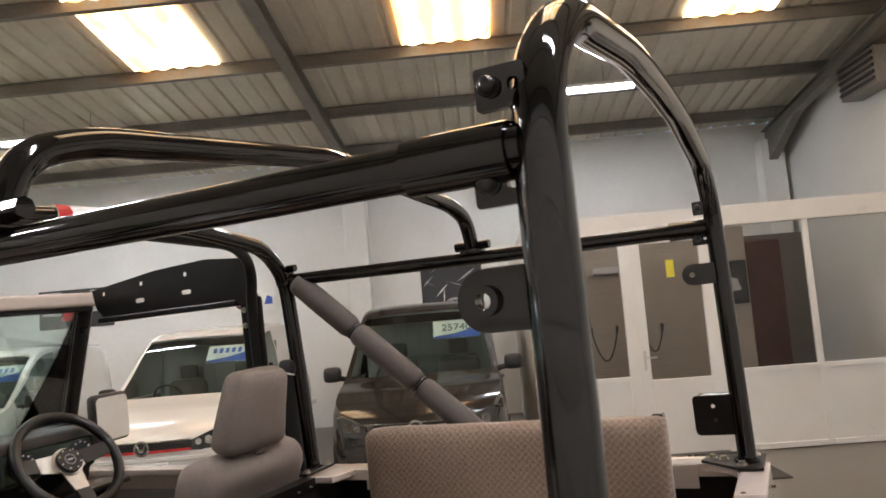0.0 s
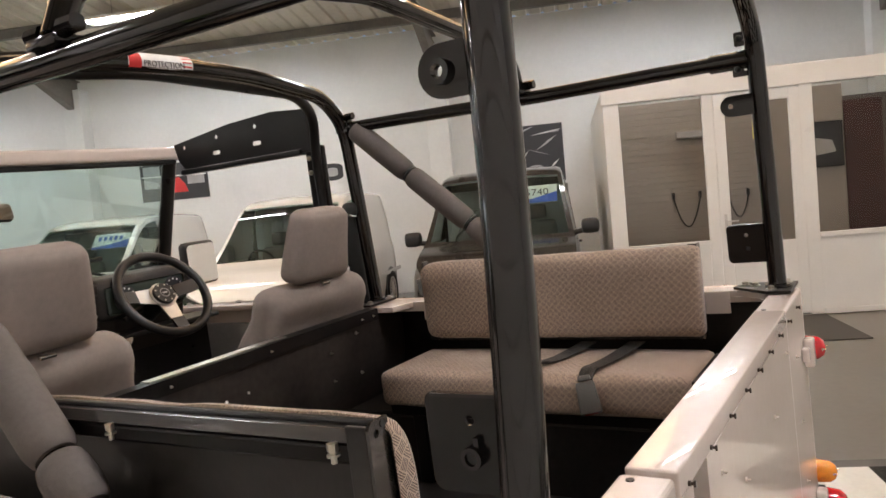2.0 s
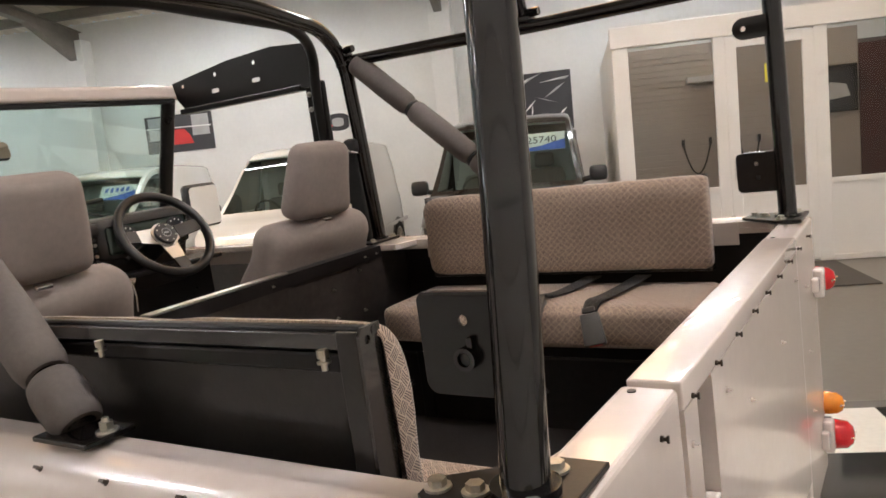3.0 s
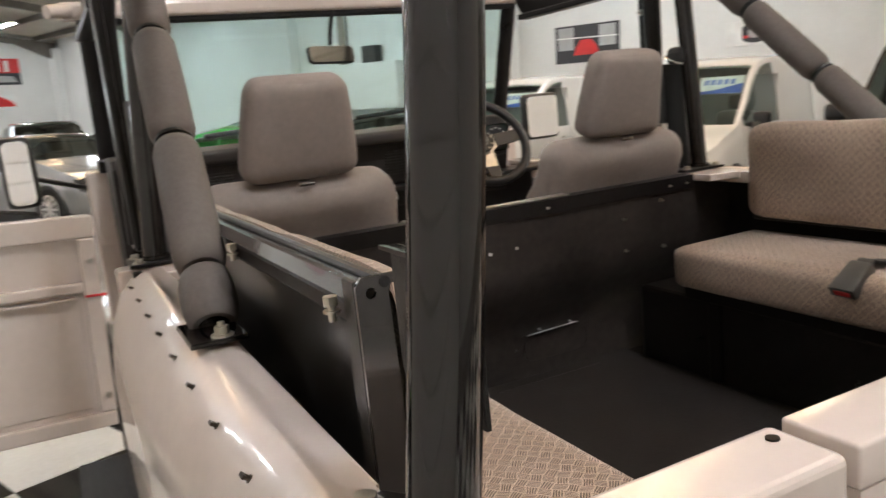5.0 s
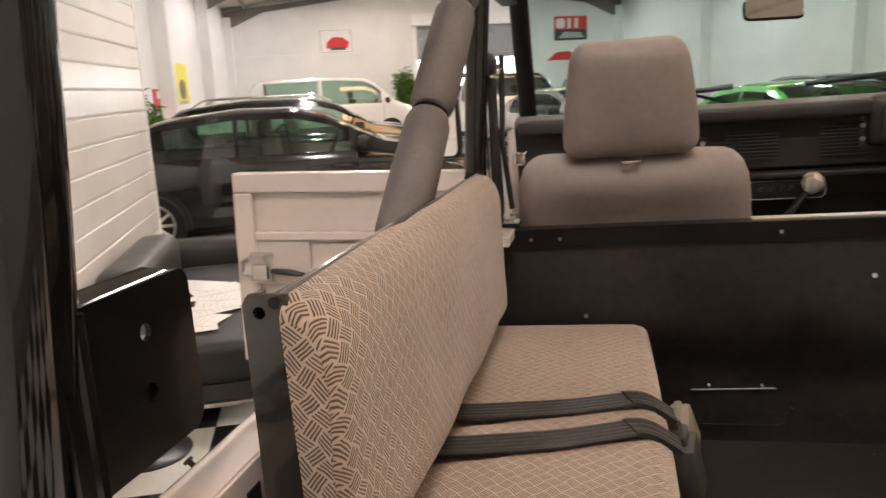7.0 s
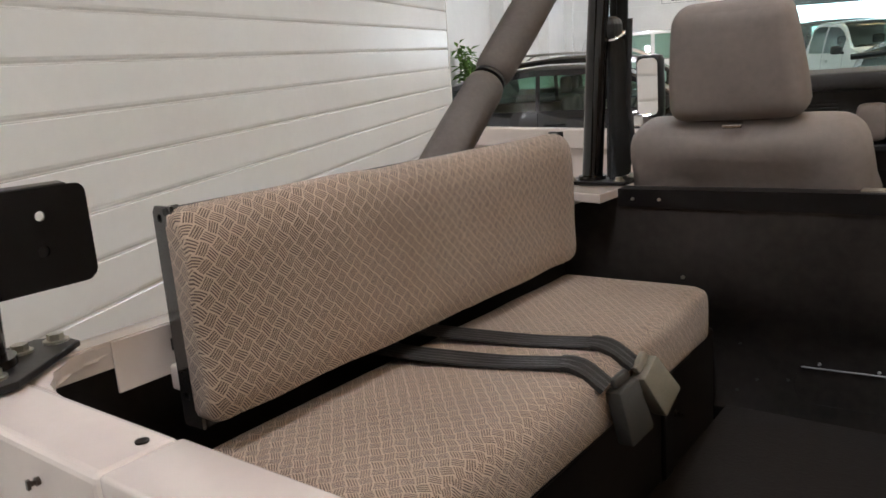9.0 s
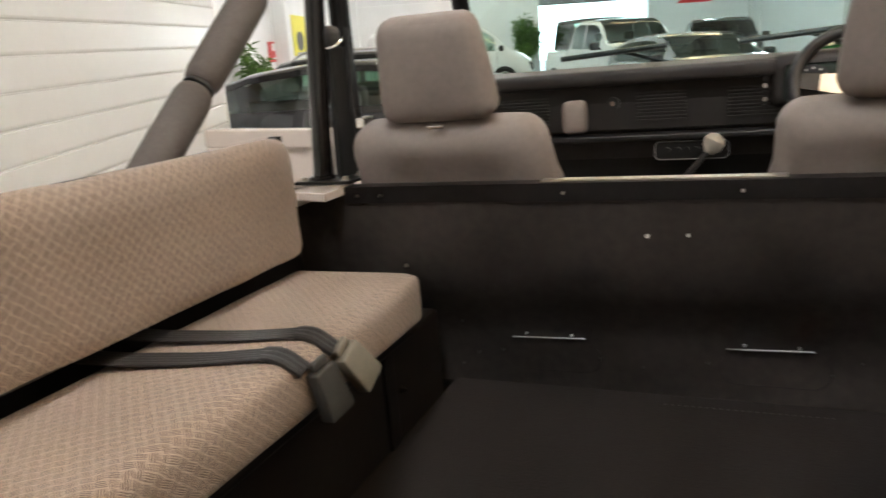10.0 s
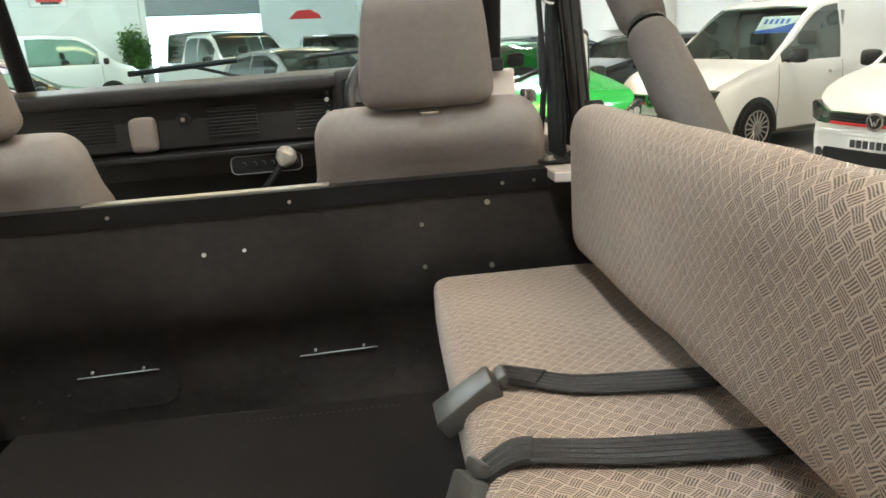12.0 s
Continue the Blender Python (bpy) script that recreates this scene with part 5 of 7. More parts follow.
# benches along both sides
def back_pad(s):
    """A backrest pad: flat face, top edge rolled over towards its tray, squared ends, its cover wrapped round it."""
    prof = [(0.676, 1.178), (0.656, 1.177), (0.648, 1.180), (0.644, 1.190)]
    prof += [(0.643, 1.21 + 0.025 * k) for k in range(6)]
    prof += [(0.675 - 0.032 * math.cos(radians(a)), 1.353 + 0.056 * math.sin(radians(a))) for a in range(0, 91, 10)] + [(0.681, 1.410), (0.683, 1.404)]
    ys = [-1.022, -1.020, -1.014, -1.004] + [-0.98 + 0.04 * k for k in range(18)] + [-0.26, -0.235, -0.21, -0.195, -0.186, -0.180, -0.177]
    shrink = {0: 0.016, 1: 0.008, 2: 0.003}
    bm = bmesh.new()
    layer = bm.loops.layers.uv.new("UVMap")
    rows, run = [], [0.0]
    for a, b in zip(prof, prof[1:]):
        run.append(run[-1] + math.hypot(b[0] - a[0], b[1] - a[1]))
    for i, y in enumerate(ys):
        d = shrink.get(i, 0.0)
        front = max((y + 0.235) / 0.058, 0.0)
        thin = 1 - math.sqrt(max(1 - front * front, 0.02)) if front else 0.0
        row = []
        for p, q in prof:
            p2 = 0.677 - (0.677 - p) * (1 - d / 0.05) * (1 - thin)
            q2 = 1.295 + (q - 1.295) * (1 - d / 0.12) * (1 - 0.25 * thin)
            c = Vector((s * p2, y, q2))
            c.x -= s * 0.003 * math.sin(math.pi * (y + 1.022) / 0.845) * (q < 1.40)
            row.append(bm.verts.new(c + 0.0035 * noise.noise_vector(c * 11 + Vector((3 * s, 0, 0)))))
        rows.append(row)
    for i, (a, b) in enumerate(zip(rows, rows[1:])):
        for k in range(len(prof) - 1):
            f = bm.faces.new((a[k], a[k + 1], b[k + 1], b[k]))
            for lp, uv in zip(f.loops, ((ys[i], run[k]), (ys[i], run[k + 1]), (ys[i + 1], run[k + 1]), (ys[i + 1], run[k]))):
                lp[layer].uv = uv
    for row in (rows[0], rows[-1]):
        f = bm.faces.new(row)
        for lp in f.loops:
            lp[layer].uv = (lp.vert.co.x, lp.vert.co.z)
    return bm


for s in (-1, 1):
    bench = vp("bench_base", boxed(*sorted((s * 0.445, s * 0.70)), -1.03, -0.165, 1.0, 1.034, 0.004), SATIN_BLACK, "black steel bench base")
    for y in (-0.95, -0.25):
        part("bench_leg", boxed(*sorted((s * 0.455, s * 0.475)), y - 0.02, y + 0.02, FLOOR, 1.0, 0.003), SATIN_BLACK, bench)
    seat = unwrap(part("seat_cushion", cushion(*sorted((s * 0.410, s * 0.70)), -1.035, -0.160, 1.034, 1.136, 0.022, 12, 0.008, 1 + s), FABRIC, bench, "beige and brown woven bench cushion", True))
    part("end_panel", boxed(*sorted((s * 0.425, s * 0.69)), -1.041, -1.0335, 1.043, 1.126, 0.003), BLACK_PLASTIC, seat, "black vinyl end of the cushion")
    tray = vp("backrest_tray", boxed(*sorted((s * 0.677, s * 0.684)), -1.010, -0.180, 1.165, 1.400, 0.003), GREY_METAL, "dark grey steel backrest tray with folded ends")
    for y0, y1 in ((-1.015, -1.011), (-0.184, -0.180)):
        ends = pierced([(s * p, q) for p, q in ((0.678, 1.165), (0.711, 1.165), (0.711, 1.404), (0.706, 1.411), (0.678, 1.411))], [ring(s * 0.699, 1.398, 0.0045), ring(s * 0.699, 1.20, 0.0045)], 1, y0, y1)
        part("end_flange", ends, TRAY_EDGE, tray)
    part("end_edge", boxed(*sorted((s * 0.706, s * 0.7115)), -1.0112, -0.985, 1.165, 1.408, 0.0015), GREY_METAL, tray)
    drop = 0.016 if s > 0 else 0.004
    part("top_flange", plated([(s * p, q - drop) for p, q in ((0.679, 1.398), (0.679, 1.407), (0.704, 1.407), (0.710, 1.394), (0.704, 1.393), (0.700, 1.402), (0.686, 1.402))], 1, -1.005, -0.185), TRAY_EDGE, tray, "glossy folded top edge")
    part("hem_rod", tubed([(s * 0.687, -1.016, 1.409 - drop), (s * 0.687, -0.19, 1.409 - drop)], 0.0045, 8), BLACK_PLASTIC, tray)
    part("stiffener", boxed(*sorted((s * 0.684, s * 0.702)), -0.99, -0.20, 1.362, 1.384, 0.004), SATIN_BLACK, tray)
    for y in (-0.972, -0.608, -0.30):
        b = bmesh.new()
        disc(b, (s * 0.718, y, 1.388), (0, 0, 1), 0.0062, 0.008, 6)
        disc(b, (s * 0.718, y, 1.378), (0, 0, 1), 0.0034, 0.014, 10)
        disc(b, (s * 0.718, y, 1.3795), (0, 0, 1), 0.0072, 0.002, 12)
        part("stud_nut", b, ZINC, tray)
    part("back_bracket", boxed(*sorted((s * 0.70, s * 0.735)), -1.01, -0.97, 1.20, 1.23, 0.003), CREAM, tray, "white bracket fixing the tray to the side")
    part("back_cushion", back_pad(s), FABRIC, tray, "beige and brown woven backrest cushion", True)
    # lap belts: a strap from behind the cushion over the seat, and a buckle over its edge
    belts = (((-0.60, -0.532), (-0.695, -0.618)) if s < 0 else ((-0.685, -0.637), (-0.825, -0.785)))
    for k, (ya, yb) in enumerate(belts):
        ends = [(s * 0.432, yb, 1.146), (s * 0.396, yb + 0.006, 1.118)] if s < 0 else [(0.484, yb, 1.150), (0.458, yb, 1.157)] if k == 0 else [(0.440, yb, 1.148), (0.412, yb, 1.130)]
        pts = rounded([(s * 0.712, ya, 1.150), (s * 0.64, ya, 1.152), (s * 0.53, (ya * 0.6 + yb * 0.4), 1.148)] + ends, 0.03, 5)
        strap = part("lap_belt", ribbon(pts, 0.046, narrow=0.22), STRAP, bench, "black ribbed lap belt")
        last = [p for p in pts if abs(p[0]) < 0.50]
        part("stitched_end", ribbon(last, 0.040, 0.0065, 3, 0.1), STRAP, strap, "doubled stitched belt end")
        hang = (radians(34 - 22 * k), radians(-8), radians(-12)) if s < 0 else (radians(3 - 12 * k), radians(56 - 32 * k), radians(4 + 12 * k))
        at = (-0.390, yb + 0.012 + 0.02 * k, 1.120) if s < 0 else (0.452, yb, 1.156) if k == 0 else (0.404, yb, 1.134)
        turn = Matrix.Translation(at) @ Euler(hang).to_matrix().to_4x4()
        q = bmesh.new()
        box(q, -0.0125, 0.0125, -0.023, 0.023, -0.082, -0.008, 0.004, 2)
        for v in q.verts:
            v.co.y *= 1 + 2.5 * (-v.co.z - 0.045)
        box(q, -0.005, 0.005, -0.015, 0.015, -0.006, 0.007, 0.003)
        q.transform(turn @ Matrix.Scale(1.05, 4))
        part("buckle", q, BUCKLE if s > 0 or k else BUCKLE_PALE, strap, "grey plastic belt buckle" if s > 0 or k else "pale grey beige belt buckle", True)
        q = bmesh.new()
        box(q, -0.0055, 0.0055, -0.015, 0.015, -0.0832, -0.0812, 0.0008)
        q.transform(turn @ Matrix.Scale(1.05, 4))
        part("release_button", q, RED if s > 0 else BUCKLE, strap)

# ---- roll bars ----
def bar(name, pts, r, corner=0.06, label="", mat=GLOSS_BLACK, sides=18):
    return vp(name, tubed(rounded(pts, corner, 8), r, sides), mat, label, True)


HOOP_Y = -1.191
bar("rear_hoop", [(-0.743, HOOP_Y, CAP), (-0.721, HOOP_Y, 1.45), (-0.704, HOOP_Y, 1.62), (-0.690, HOOP_Y, 1.90), (-0.57, HOOP_Y, 1.985), (-0.25, HOOP_Y, 2.03), (0, HOOP_Y, 2.038), (0.25, HOOP_Y, 2.03), (0.57, HOOP_Y, 1.985), (0.690, HOOP_Y, 1.90), (0.706, HOOP_Y, 1.62), (0.716, HOOP_Y, CAP)], 0.0212, 0.09, "gloss black steel roll hoop")
front = bar("front_hoop", [(-0.742, 0.06, CAP), (-0.716, 0.06, 1.62), (-0.692, 0.06, 1.87), (-0.60, 0.06, 1.962), (-0.3, 0.06, 2.008), (0, 0.06, 2.02), (0.3, 0.06, 2.008), (0.60, 0.06, 1.962), (0.692, 0.06, 1.87), (0.716, 0.06, 1.62), (0.742, 0.06, CAP)], 0.0225, 0.10, "gloss black roll hoop behind the front seats")
bar("hood_stick", [(-0.698, -0.60, 1.875), (-0.66, -0.595, 1.955), (-0.56, -0.59, 1.985), (0, -0.585, 2.035), (0.56, -0.575, 1.985), (0.66, -0.57, 1.955), (0.698, -0.565, 1.875)], 0.0195, 0.05, "gloss black curved hood stick")
bar("front_hood_hoop", [(-0.757, 0.235, 1.30), (-0.737, 0.232, 1.80), (-0.705, 0.19, 1.925), (-0.58, 0.145, 1.982), (0, 0.125, 2.012), (0.58, 0.145, 1.982), (0.705, 0.19, 1.925), (0.737, 0.232, 1.80), (0.757, 0.235, 1.30)], 0.017, 0.08, "black hood hoop over the doors", SATIN_BLACK)
for s in (-1, 1):
    rail = bar("side_rail", [(s * 0.698, HOOP_Y + 0.01, 1.846), (s * 0.698, -0.6, 1.849), (s * 0.693, 0.06, 1.862)], 0.0185, 0.05, "gloss black side rail")
    sleeve = bmesh.new()
    tube(sleeve, [(s * 0.698, HOOP_Y + 0.02, 1.8455), (s * 0.698, HOOP_Y + 0.105, 1.8462)], 0.0228, 18)
    part("socket", sleeve, GLOSS_BLACK, rail, smooth=True)
    for z, y in ((1.896, -1.159), (1.824, -1.150)):
        b = pierced(round_rect(y - 0.028, y + 0.012, z - 0.018, z + 0.015, 0.003), [round_rect(y - 0.023, y - 0.014, z - 0.006, z + 0.004, 0.004)], 0, s * 0.694 - 0.0035, s * 0.694 + 0.0035)
        pl = part("clamp_plate", b, GLOSS_BLACK, rail)
        b = bmesh.new()
        for sx in (-1, 1):
            disc(b, (s * 0.694 + sx * 0.005, y, z), (1, 0, 0), 0.0088, 0.004, 14)
            tube(b, [(s * 0.694 + sx * 0.006, y, z), (s * 0.694 + sx * 0.011, y, z), (s * 0.694 + sx * 0.0145, y, z), (s * 0.694 + sx * 0.016, y, z)], [0.0078, 0.0075, 0.0055, 0.002], 14)
        part("clamp_bolt", b, BLACK_PLASTIC, pl, smooth=True)
    # clamps of the hood stick on the rail
    yc = -0.60 if s < 0 else -0.565
    b = bmesh.new()
    box(b, s * 0.698 - 0.024, s * 0.698 + 0.024, yc - 0.03, yc + 0.03, 1.862, 1.876, 0.003)
    disc(b, (s * 0.70, yc - 0.035, 1.885), (0, 1, 0), 0.012, 0.03, 8)
    disc(b, (s * 0.70, yc + 0.035, 1.885), (0, 1, 0), 0.012, 0.03, 8)
    part("stick_clamp", b, GLOSS_BLACK, rail, smooth=True)
    # clamp at the front hoop
    b = bmesh.new()
    disc(b, (s * 0.694, 0.06, 1.868), (0, 0, 1), 0.029, 0.04, 18)
    disc(b, (s * 0.675, 0.02, 1.895), (0, 1, 0), 0.011, 0.03, 8)
    part("hoop_clamp", b, GLOSS_BLACK, rail, smooth=True)
    # feet with their bolts
    for y, w in ((HOOP_Y + 0.01, 0.055), (0.06, 0.06)):
        out = [(s * p, q) for p, q in (((0.671, -1.236), (0.788, -1.236), (0.788, -1.122), (0.770, -1.102), (0.739, -1.100), (0.672, -1.190)) if s < 0 else ((0.652, -1.228), (0.795, -1.228), (0.795, -1.095), (0.735, -1.083), (0.652, -1.175)))] if y < -1 else [(s * p, q) for p, q in ((0.645, 0.015), (0.792, 0.015), (0.792, 0.12), (0.645, 0.12))]
        foot = vp("hoop_foot", plated(out, 2, CAP + 0.003, CAP + 0.010, 0.0015), SATIN_BLACK, "black foot plate bolted to the capping")
        for dx, dy in (((0.757, 0.066), (0.755, 0.030), (0.700, -0.018), (0.770, -0.03)) if y < -1 and s < 0 else ((0.755, 0.072), (0.735, 0.045), (0.678, 0.0), (0.775, -0.025)) if y < -1 else ((0.665, 0.04), (0.775, 0.04), (0.665, -0.03), (0.775, -0.03))):
            bolt(foot, (s * dx, y + dy, CAP + 0.010), (0, 0, 1), 0.0082, "foot_bolt", ZINC, 0.007, False)
        b = bmesh.new()
        disc(b, (s * ((0.742 if s < 0 else 0.716) if y < -1 else 0.741), y - 0.01 if y < -1 else y, CAP + 0.014), (0, 0, 1), 0.03, 0.008, 18)
        part("weld_collar", b, GLOSS_BLACK, foot, smooth=True)
    # round-ended lug and the square plate on the rear post
    x = s * 0.676
    out = [(HOOP_Y + 0.01, 1.7125)] + [(-1.130 + 0.025 * math.cos(radians(a)), 1.7375 + 0.025 * math.sin(radians(a))) for a in range(-90, 91, 15)] + [(HOOP_Y + 0.01, 1.7625)]
    lug = vp("belt_lug", pierced(out, [ring(-1.129, 1.7375, 0.0062)], 0, x - 0.003, x + 0.003), GLOSS_BLACK, "round-ended black lug on the post")
    b = pierced(ring(-1.129, 1.7375, 0.0122, 20), [ring(-1.129, 1.7375, 0.0064, 18)], 0, *sorted((x + s * 0.003, x + s * 0.010)))
    part("lug_nut", b, GLOSS_BLACK, lug)
    # the post plate welded to the inner side, its top edge folded outwards
    px = -0.707 if s < 0 else 0.704
    y0, y1, z0, z1 = HOOP_Y - 0.004, -1.085, 1.352, 1.447
    out = [(y0, z1), (y0, z0)] + [(y1 - 0.013 + 0.013 * math.cos(radians(a)), z0 + 0.013 + 0.013 * math.sin(radians(a))) for a in range(-90, 1, 15)]
    out += [(y1 - 0.010 + 0.010 * math.cos(radians(a)), z1 - 0.010 + 0.010 * math.sin(radians(a))) for a in range(0, 91, 15)]
    b = pierced(out, [ring(-1.131, 1.421, 0.0048), ring(-1.133, 1.388, 0.0058)], 0, px - 0.0016, px + 0.0016)
    sq = vp("post_plate", b, PLATE_BLACK, "black square plate on the post, two holes")
    fold = [(px + s * u, z1 + w) for u, w in ((-0.0016, -0.004), (-0.0008, -0.0006), (0.002, 0.001), (0.016, 0.003), (0.0158, 0.0), (0.003, -0.002), (0.0016, -0.004))]
    part("folded_edge", plated(fold, 1, y0, y1 - 0.016), GLOSS_BLACK, sq, smooth=True)
    b = pierced(ring(-1.133, 1.388, 0.0105, 20), [ring(-1.133, 1.388, 0.0066, 18)], 0, *sorted((px + s * 0.0016, px + s * 0.011)))
    nut = part("weld_nut", b, GLOSS_BLACK, sq)
    b = bmesh.new()
    disc(b, (px + s * 0.005, -1.133, 1.388), (1, 0, 0), 0.0064, 0.004, 14)
    part("bolt_end", b, BLACK_PLASTIC, nut)
    part("nut_tab", boxed(*sorted((px + s * 0.002, px + s * 0.008)), -1.141, -1.135, 1.397, 1.407, 0.001), GLOSS_BLACK, nut)
    part("plate_weld", tubed([(px - s * 0.001, HOOP_Y + 0.010, z0 + 0.002), (px - s * 0.001, HOOP_Y + 0.010, z1 - 0.002)], 0.0045, 8), GLOSS_BLACK, sq, smooth=True)
    # padded brace from the hoop to the side, the sleeve in three lengths
    A, B = Vector((s * 0.69, 0.03, 1.865)), Vector((s * 0.749, -0.585, CAP + 0.014))
    brace = bar("padded_brace", [A, B], 0.019, 0.01, "grey foam sleeved diagonal brace")
    for u0, u1 in ((0.02, 0.30), (0.315, 0.60), (0.615, 0.895), (0.903, 1.0)):
        p, q = A.lerp(B, u0), A.lerp(B, u1)
        d = (q - p).normalized() * 0.012
        b = tubed([p, p + d * 0.4, p + d * 1.6, p.lerp(q, 0.5), q - d * 1.6, q - d * 0.4, q], [0.026, 0.031, 0.0345, 0.0355, 0.0345, 0.031, 0.026], 18)
        part("foam_sleeve", b, FOAM, brace, smooth=True)
    for u in (0.3075, 0.6075):
        p = A.lerp(B, u)
        b = bmesh.new()
        disc(b, p, B - A, 0.029, 0.006, 18)
        part("cable_tie", b, BLACK_PLASTIC, brace)
    foot = part("brace_foot", boxed(*sorted((s * 0.722, s * 0.790)), -0.655, -0.545, CAP + 0.006, CAP + 0.013, 0.002), GLOSS_BLACK, brace)
    bolt(foot, (s * 0.750, -0.640, CAP + 0.013), (0, 0, 1), 0.009, "brace_bolt", ZINC, 0.010)
    # pierced panel between the screen and the hood hoop
    out = [(0.925, 1.925), (0.91, 1.862), (0.87, 1.818), (0.225, 1.812), (0.222, 1.955), (0.40, 1.972), (0.62, 1.962)]
    slots = [round_rect(y - w, y + w, z - 0.0075, z + 0.0075, 0.007, 3) for y, z, w in ((0.87, 1.908, 0.008), (0.69, 1.925, 0.009), (0.49, 1.934, 0.009), (0.70, 1.868, 0.022), (0.49, 1.874, 0.022))]
    cant = vp("cant_panel", pierced(out, slots, 0, s * 0.732 - 0.003, s * 0.732 + 0.003), SATIN_BLACK, "black pierced panel above the door opening")
    part("drip_rail", boxed(*sorted((s * 0.722, s * 0.768)), 0.286, 0.90, 1.806, 1.826, 0.004), SATIN_BLACK, cant)
    post = vp("door_post", boxed(*sorted((s * 0.744, s * 0.764)), 0.205, 0.285, 1.285, 1.83, 0.008), SATIN_BLACK, "black door post of the hood frame")
    for y, z in ((0.265, 1.79), (0.23, 1.776), (0.265, 1.74)):
        bolt(post, (s * 0.740, y, z), (-s, 0, 0), 0.006)
    # seat belt reel and hanging webbing
    reel = vp("belt_reel", cushion(*sorted((s * 0.680, s * 0.712)), 0.055, 0.115, 1.575, 1.625, 0.018, 4, 0), BLACK_PLASTIC, "black seat belt guide on the hoop")
    cover = cushion(*sorted((s * 0.690, s * 0.702)), 0.068, 0.142, 1.285, 1.580, 0.006, 5, 0)
    for v in cover.verts:
        v.co.y += (1.575 - v.co.z) * 0.05 * (1 if v.co.y > 0.115 else -1)
    part("belt_cover", cover, RUBBER, reel, "black sheath over the hanging belt", True)
    loop = [(s * 0.690 + 0.014 * math.cos(2 * math.pi * k / 16), 0.088 + 0.03 * math.sin(2 * math.pi * k / 16), 1.588 + 0.012 * math.sin(2 * math.pi * k / 16)) for k in range(17)]
    part("belt_loop", tubed(loop, 0.004, 6, cap=False), CHROME, reel, "bright belt guide loop", True)
    b = bmesh.new()
    for k in range(2):
        line = [(1.60, 0.085 + 0.01 * k), (1.45, 0.098 + 0.012 * k), (1.29, 0.085 + 0.02 * k)]
        out = [(y - 0.022, z) for z, y in line] + [(y + 0.022, z) for z, y in line[::-1]]
        strip = plated(out, 0, -0.0012, 0.0012)
        strip.transform(pose(s * (0.700 + 0.012 * k), 0, 0, 0, 0, -s * (6 + 10 * k)))
        me = bpy.data.meshes.new("webbing")
        strip.to_mesh(me)
        b.from_mesh(me)
        bpy.data.meshes.remove(me)
    part("webbing", b, STRAP, reel)
    b = bmesh.new()
    tube(b, [(s * 0.676, 0.13, 1.62), (s * 0.684, 0.13, 1.44), (s * 0.672, 0.14, 1.30)], 0.006, 8)
    part("buckle_strap", b, STRAP, reel)
    b = bmesh.new()
    box(b, s * 0.645 - 0.012, s * 0.645 + 0.012, 0.085, 0.135, 1.395, 1.42, 0.004)
    part("tongue", b, CHROME, reel)

# sticker on the front hoop

def hoop_point(x):
    return 2.02 - 0.045 * (x / 0.42) ** 2 * 0.32


def sticker(x0, x1, mat, grow, label="", parent=None, a0=20, a1=150):
    bm = bmesh.new()
    n, k = 10, 8
    rows = []
    for i in range(n + 1):
        x = x0 + (x1 - x0) * i / n
        rows.append([bm.verts.new((x, 0.06 - (0.0225 + grow) * math.cos(radians(a0 + (a1 - a0) * j / k - 60)), hoop_point(x) + (0.0225 + grow) * math.sin(radians(a0 + (a1 - a0) * j / k - 60)))) for j in range(k + 1)])
    for a, b in zip(rows, rows[1:]):
        for j in range(k):
            bm.faces.new((a[j], a[j + 1], b[j + 1], b[j]))
    return part("sticker", bm, mat, parent or CAR, label, True)


stk = sticker(-0.105, 0.085, PAPER, 0.0012, "red and white sticker reading PROTECTION", front)
sticker(-0.103, -0.068, RED, 0.0020, "", stk)
cu = bpy.data.curves.new("lettering", "FONT")
cu.body, cu.size, cu.extrude = "PROTECTION", 0.0195, 0.0004
cu.materials.append(DARK_PRINT)
ob = new("lettering", cu)
ob.parent = stk
ob.matrix_local = pose(-0.064, 0.06 - 0.0252, 2.008, 90, 0, 0)
for i in range(4):
    sticker(0.052, 0.082, RED, 0.0018, "", stk, 40 + 25 * i, 48 + 25 * i)

# ---- windscreen ----
screen = vp("windscreen_header", boxed(-0.80, 0.80, 0.925, 0.985, 1.872, 1.922, 0.014, 3), CREAM, "cream windscreen header rail")
part("header_seal", boxed(-0.74, 0.74, 0.935, 0.975, 1.856, 1.872, 0.004), RUBBER, screen)
for s in (-1, 1):
    b = bmesh.new()
    tube(b, [(s * 0.725, 0.955, 1.885), (s * 0.725, 1.09, 1.465)], 0.03, 12, flat=0.7)
    part("screen_pillar", b, SATIN_BLACK, screen, "black windscreen pillar", True)
    b = tubed([(s * 0.77, 0.93, 1.897), (s * 0.83, 0.90, 1.89)], 0.02, 10)
    part("header_end", b, CREAM, screen, smooth=True)
pane = plated([(-0.71, 0), (0.71, 0), (0.71, 0.425), (-0.71, 0.425)], 2, -0.003, 0.003)
pane.transform(pose(0, 1.085, 1.46, 107.5, 0, 0))
part("screen_pane", pane, SCREEN_GLASS, screen).visible_shadow = False
part("screen_sill", boxed(-0.76, 0.76, 1.06, 1.12, 1.425, 1.468, 0.008), SATIN_BLACK, screen)
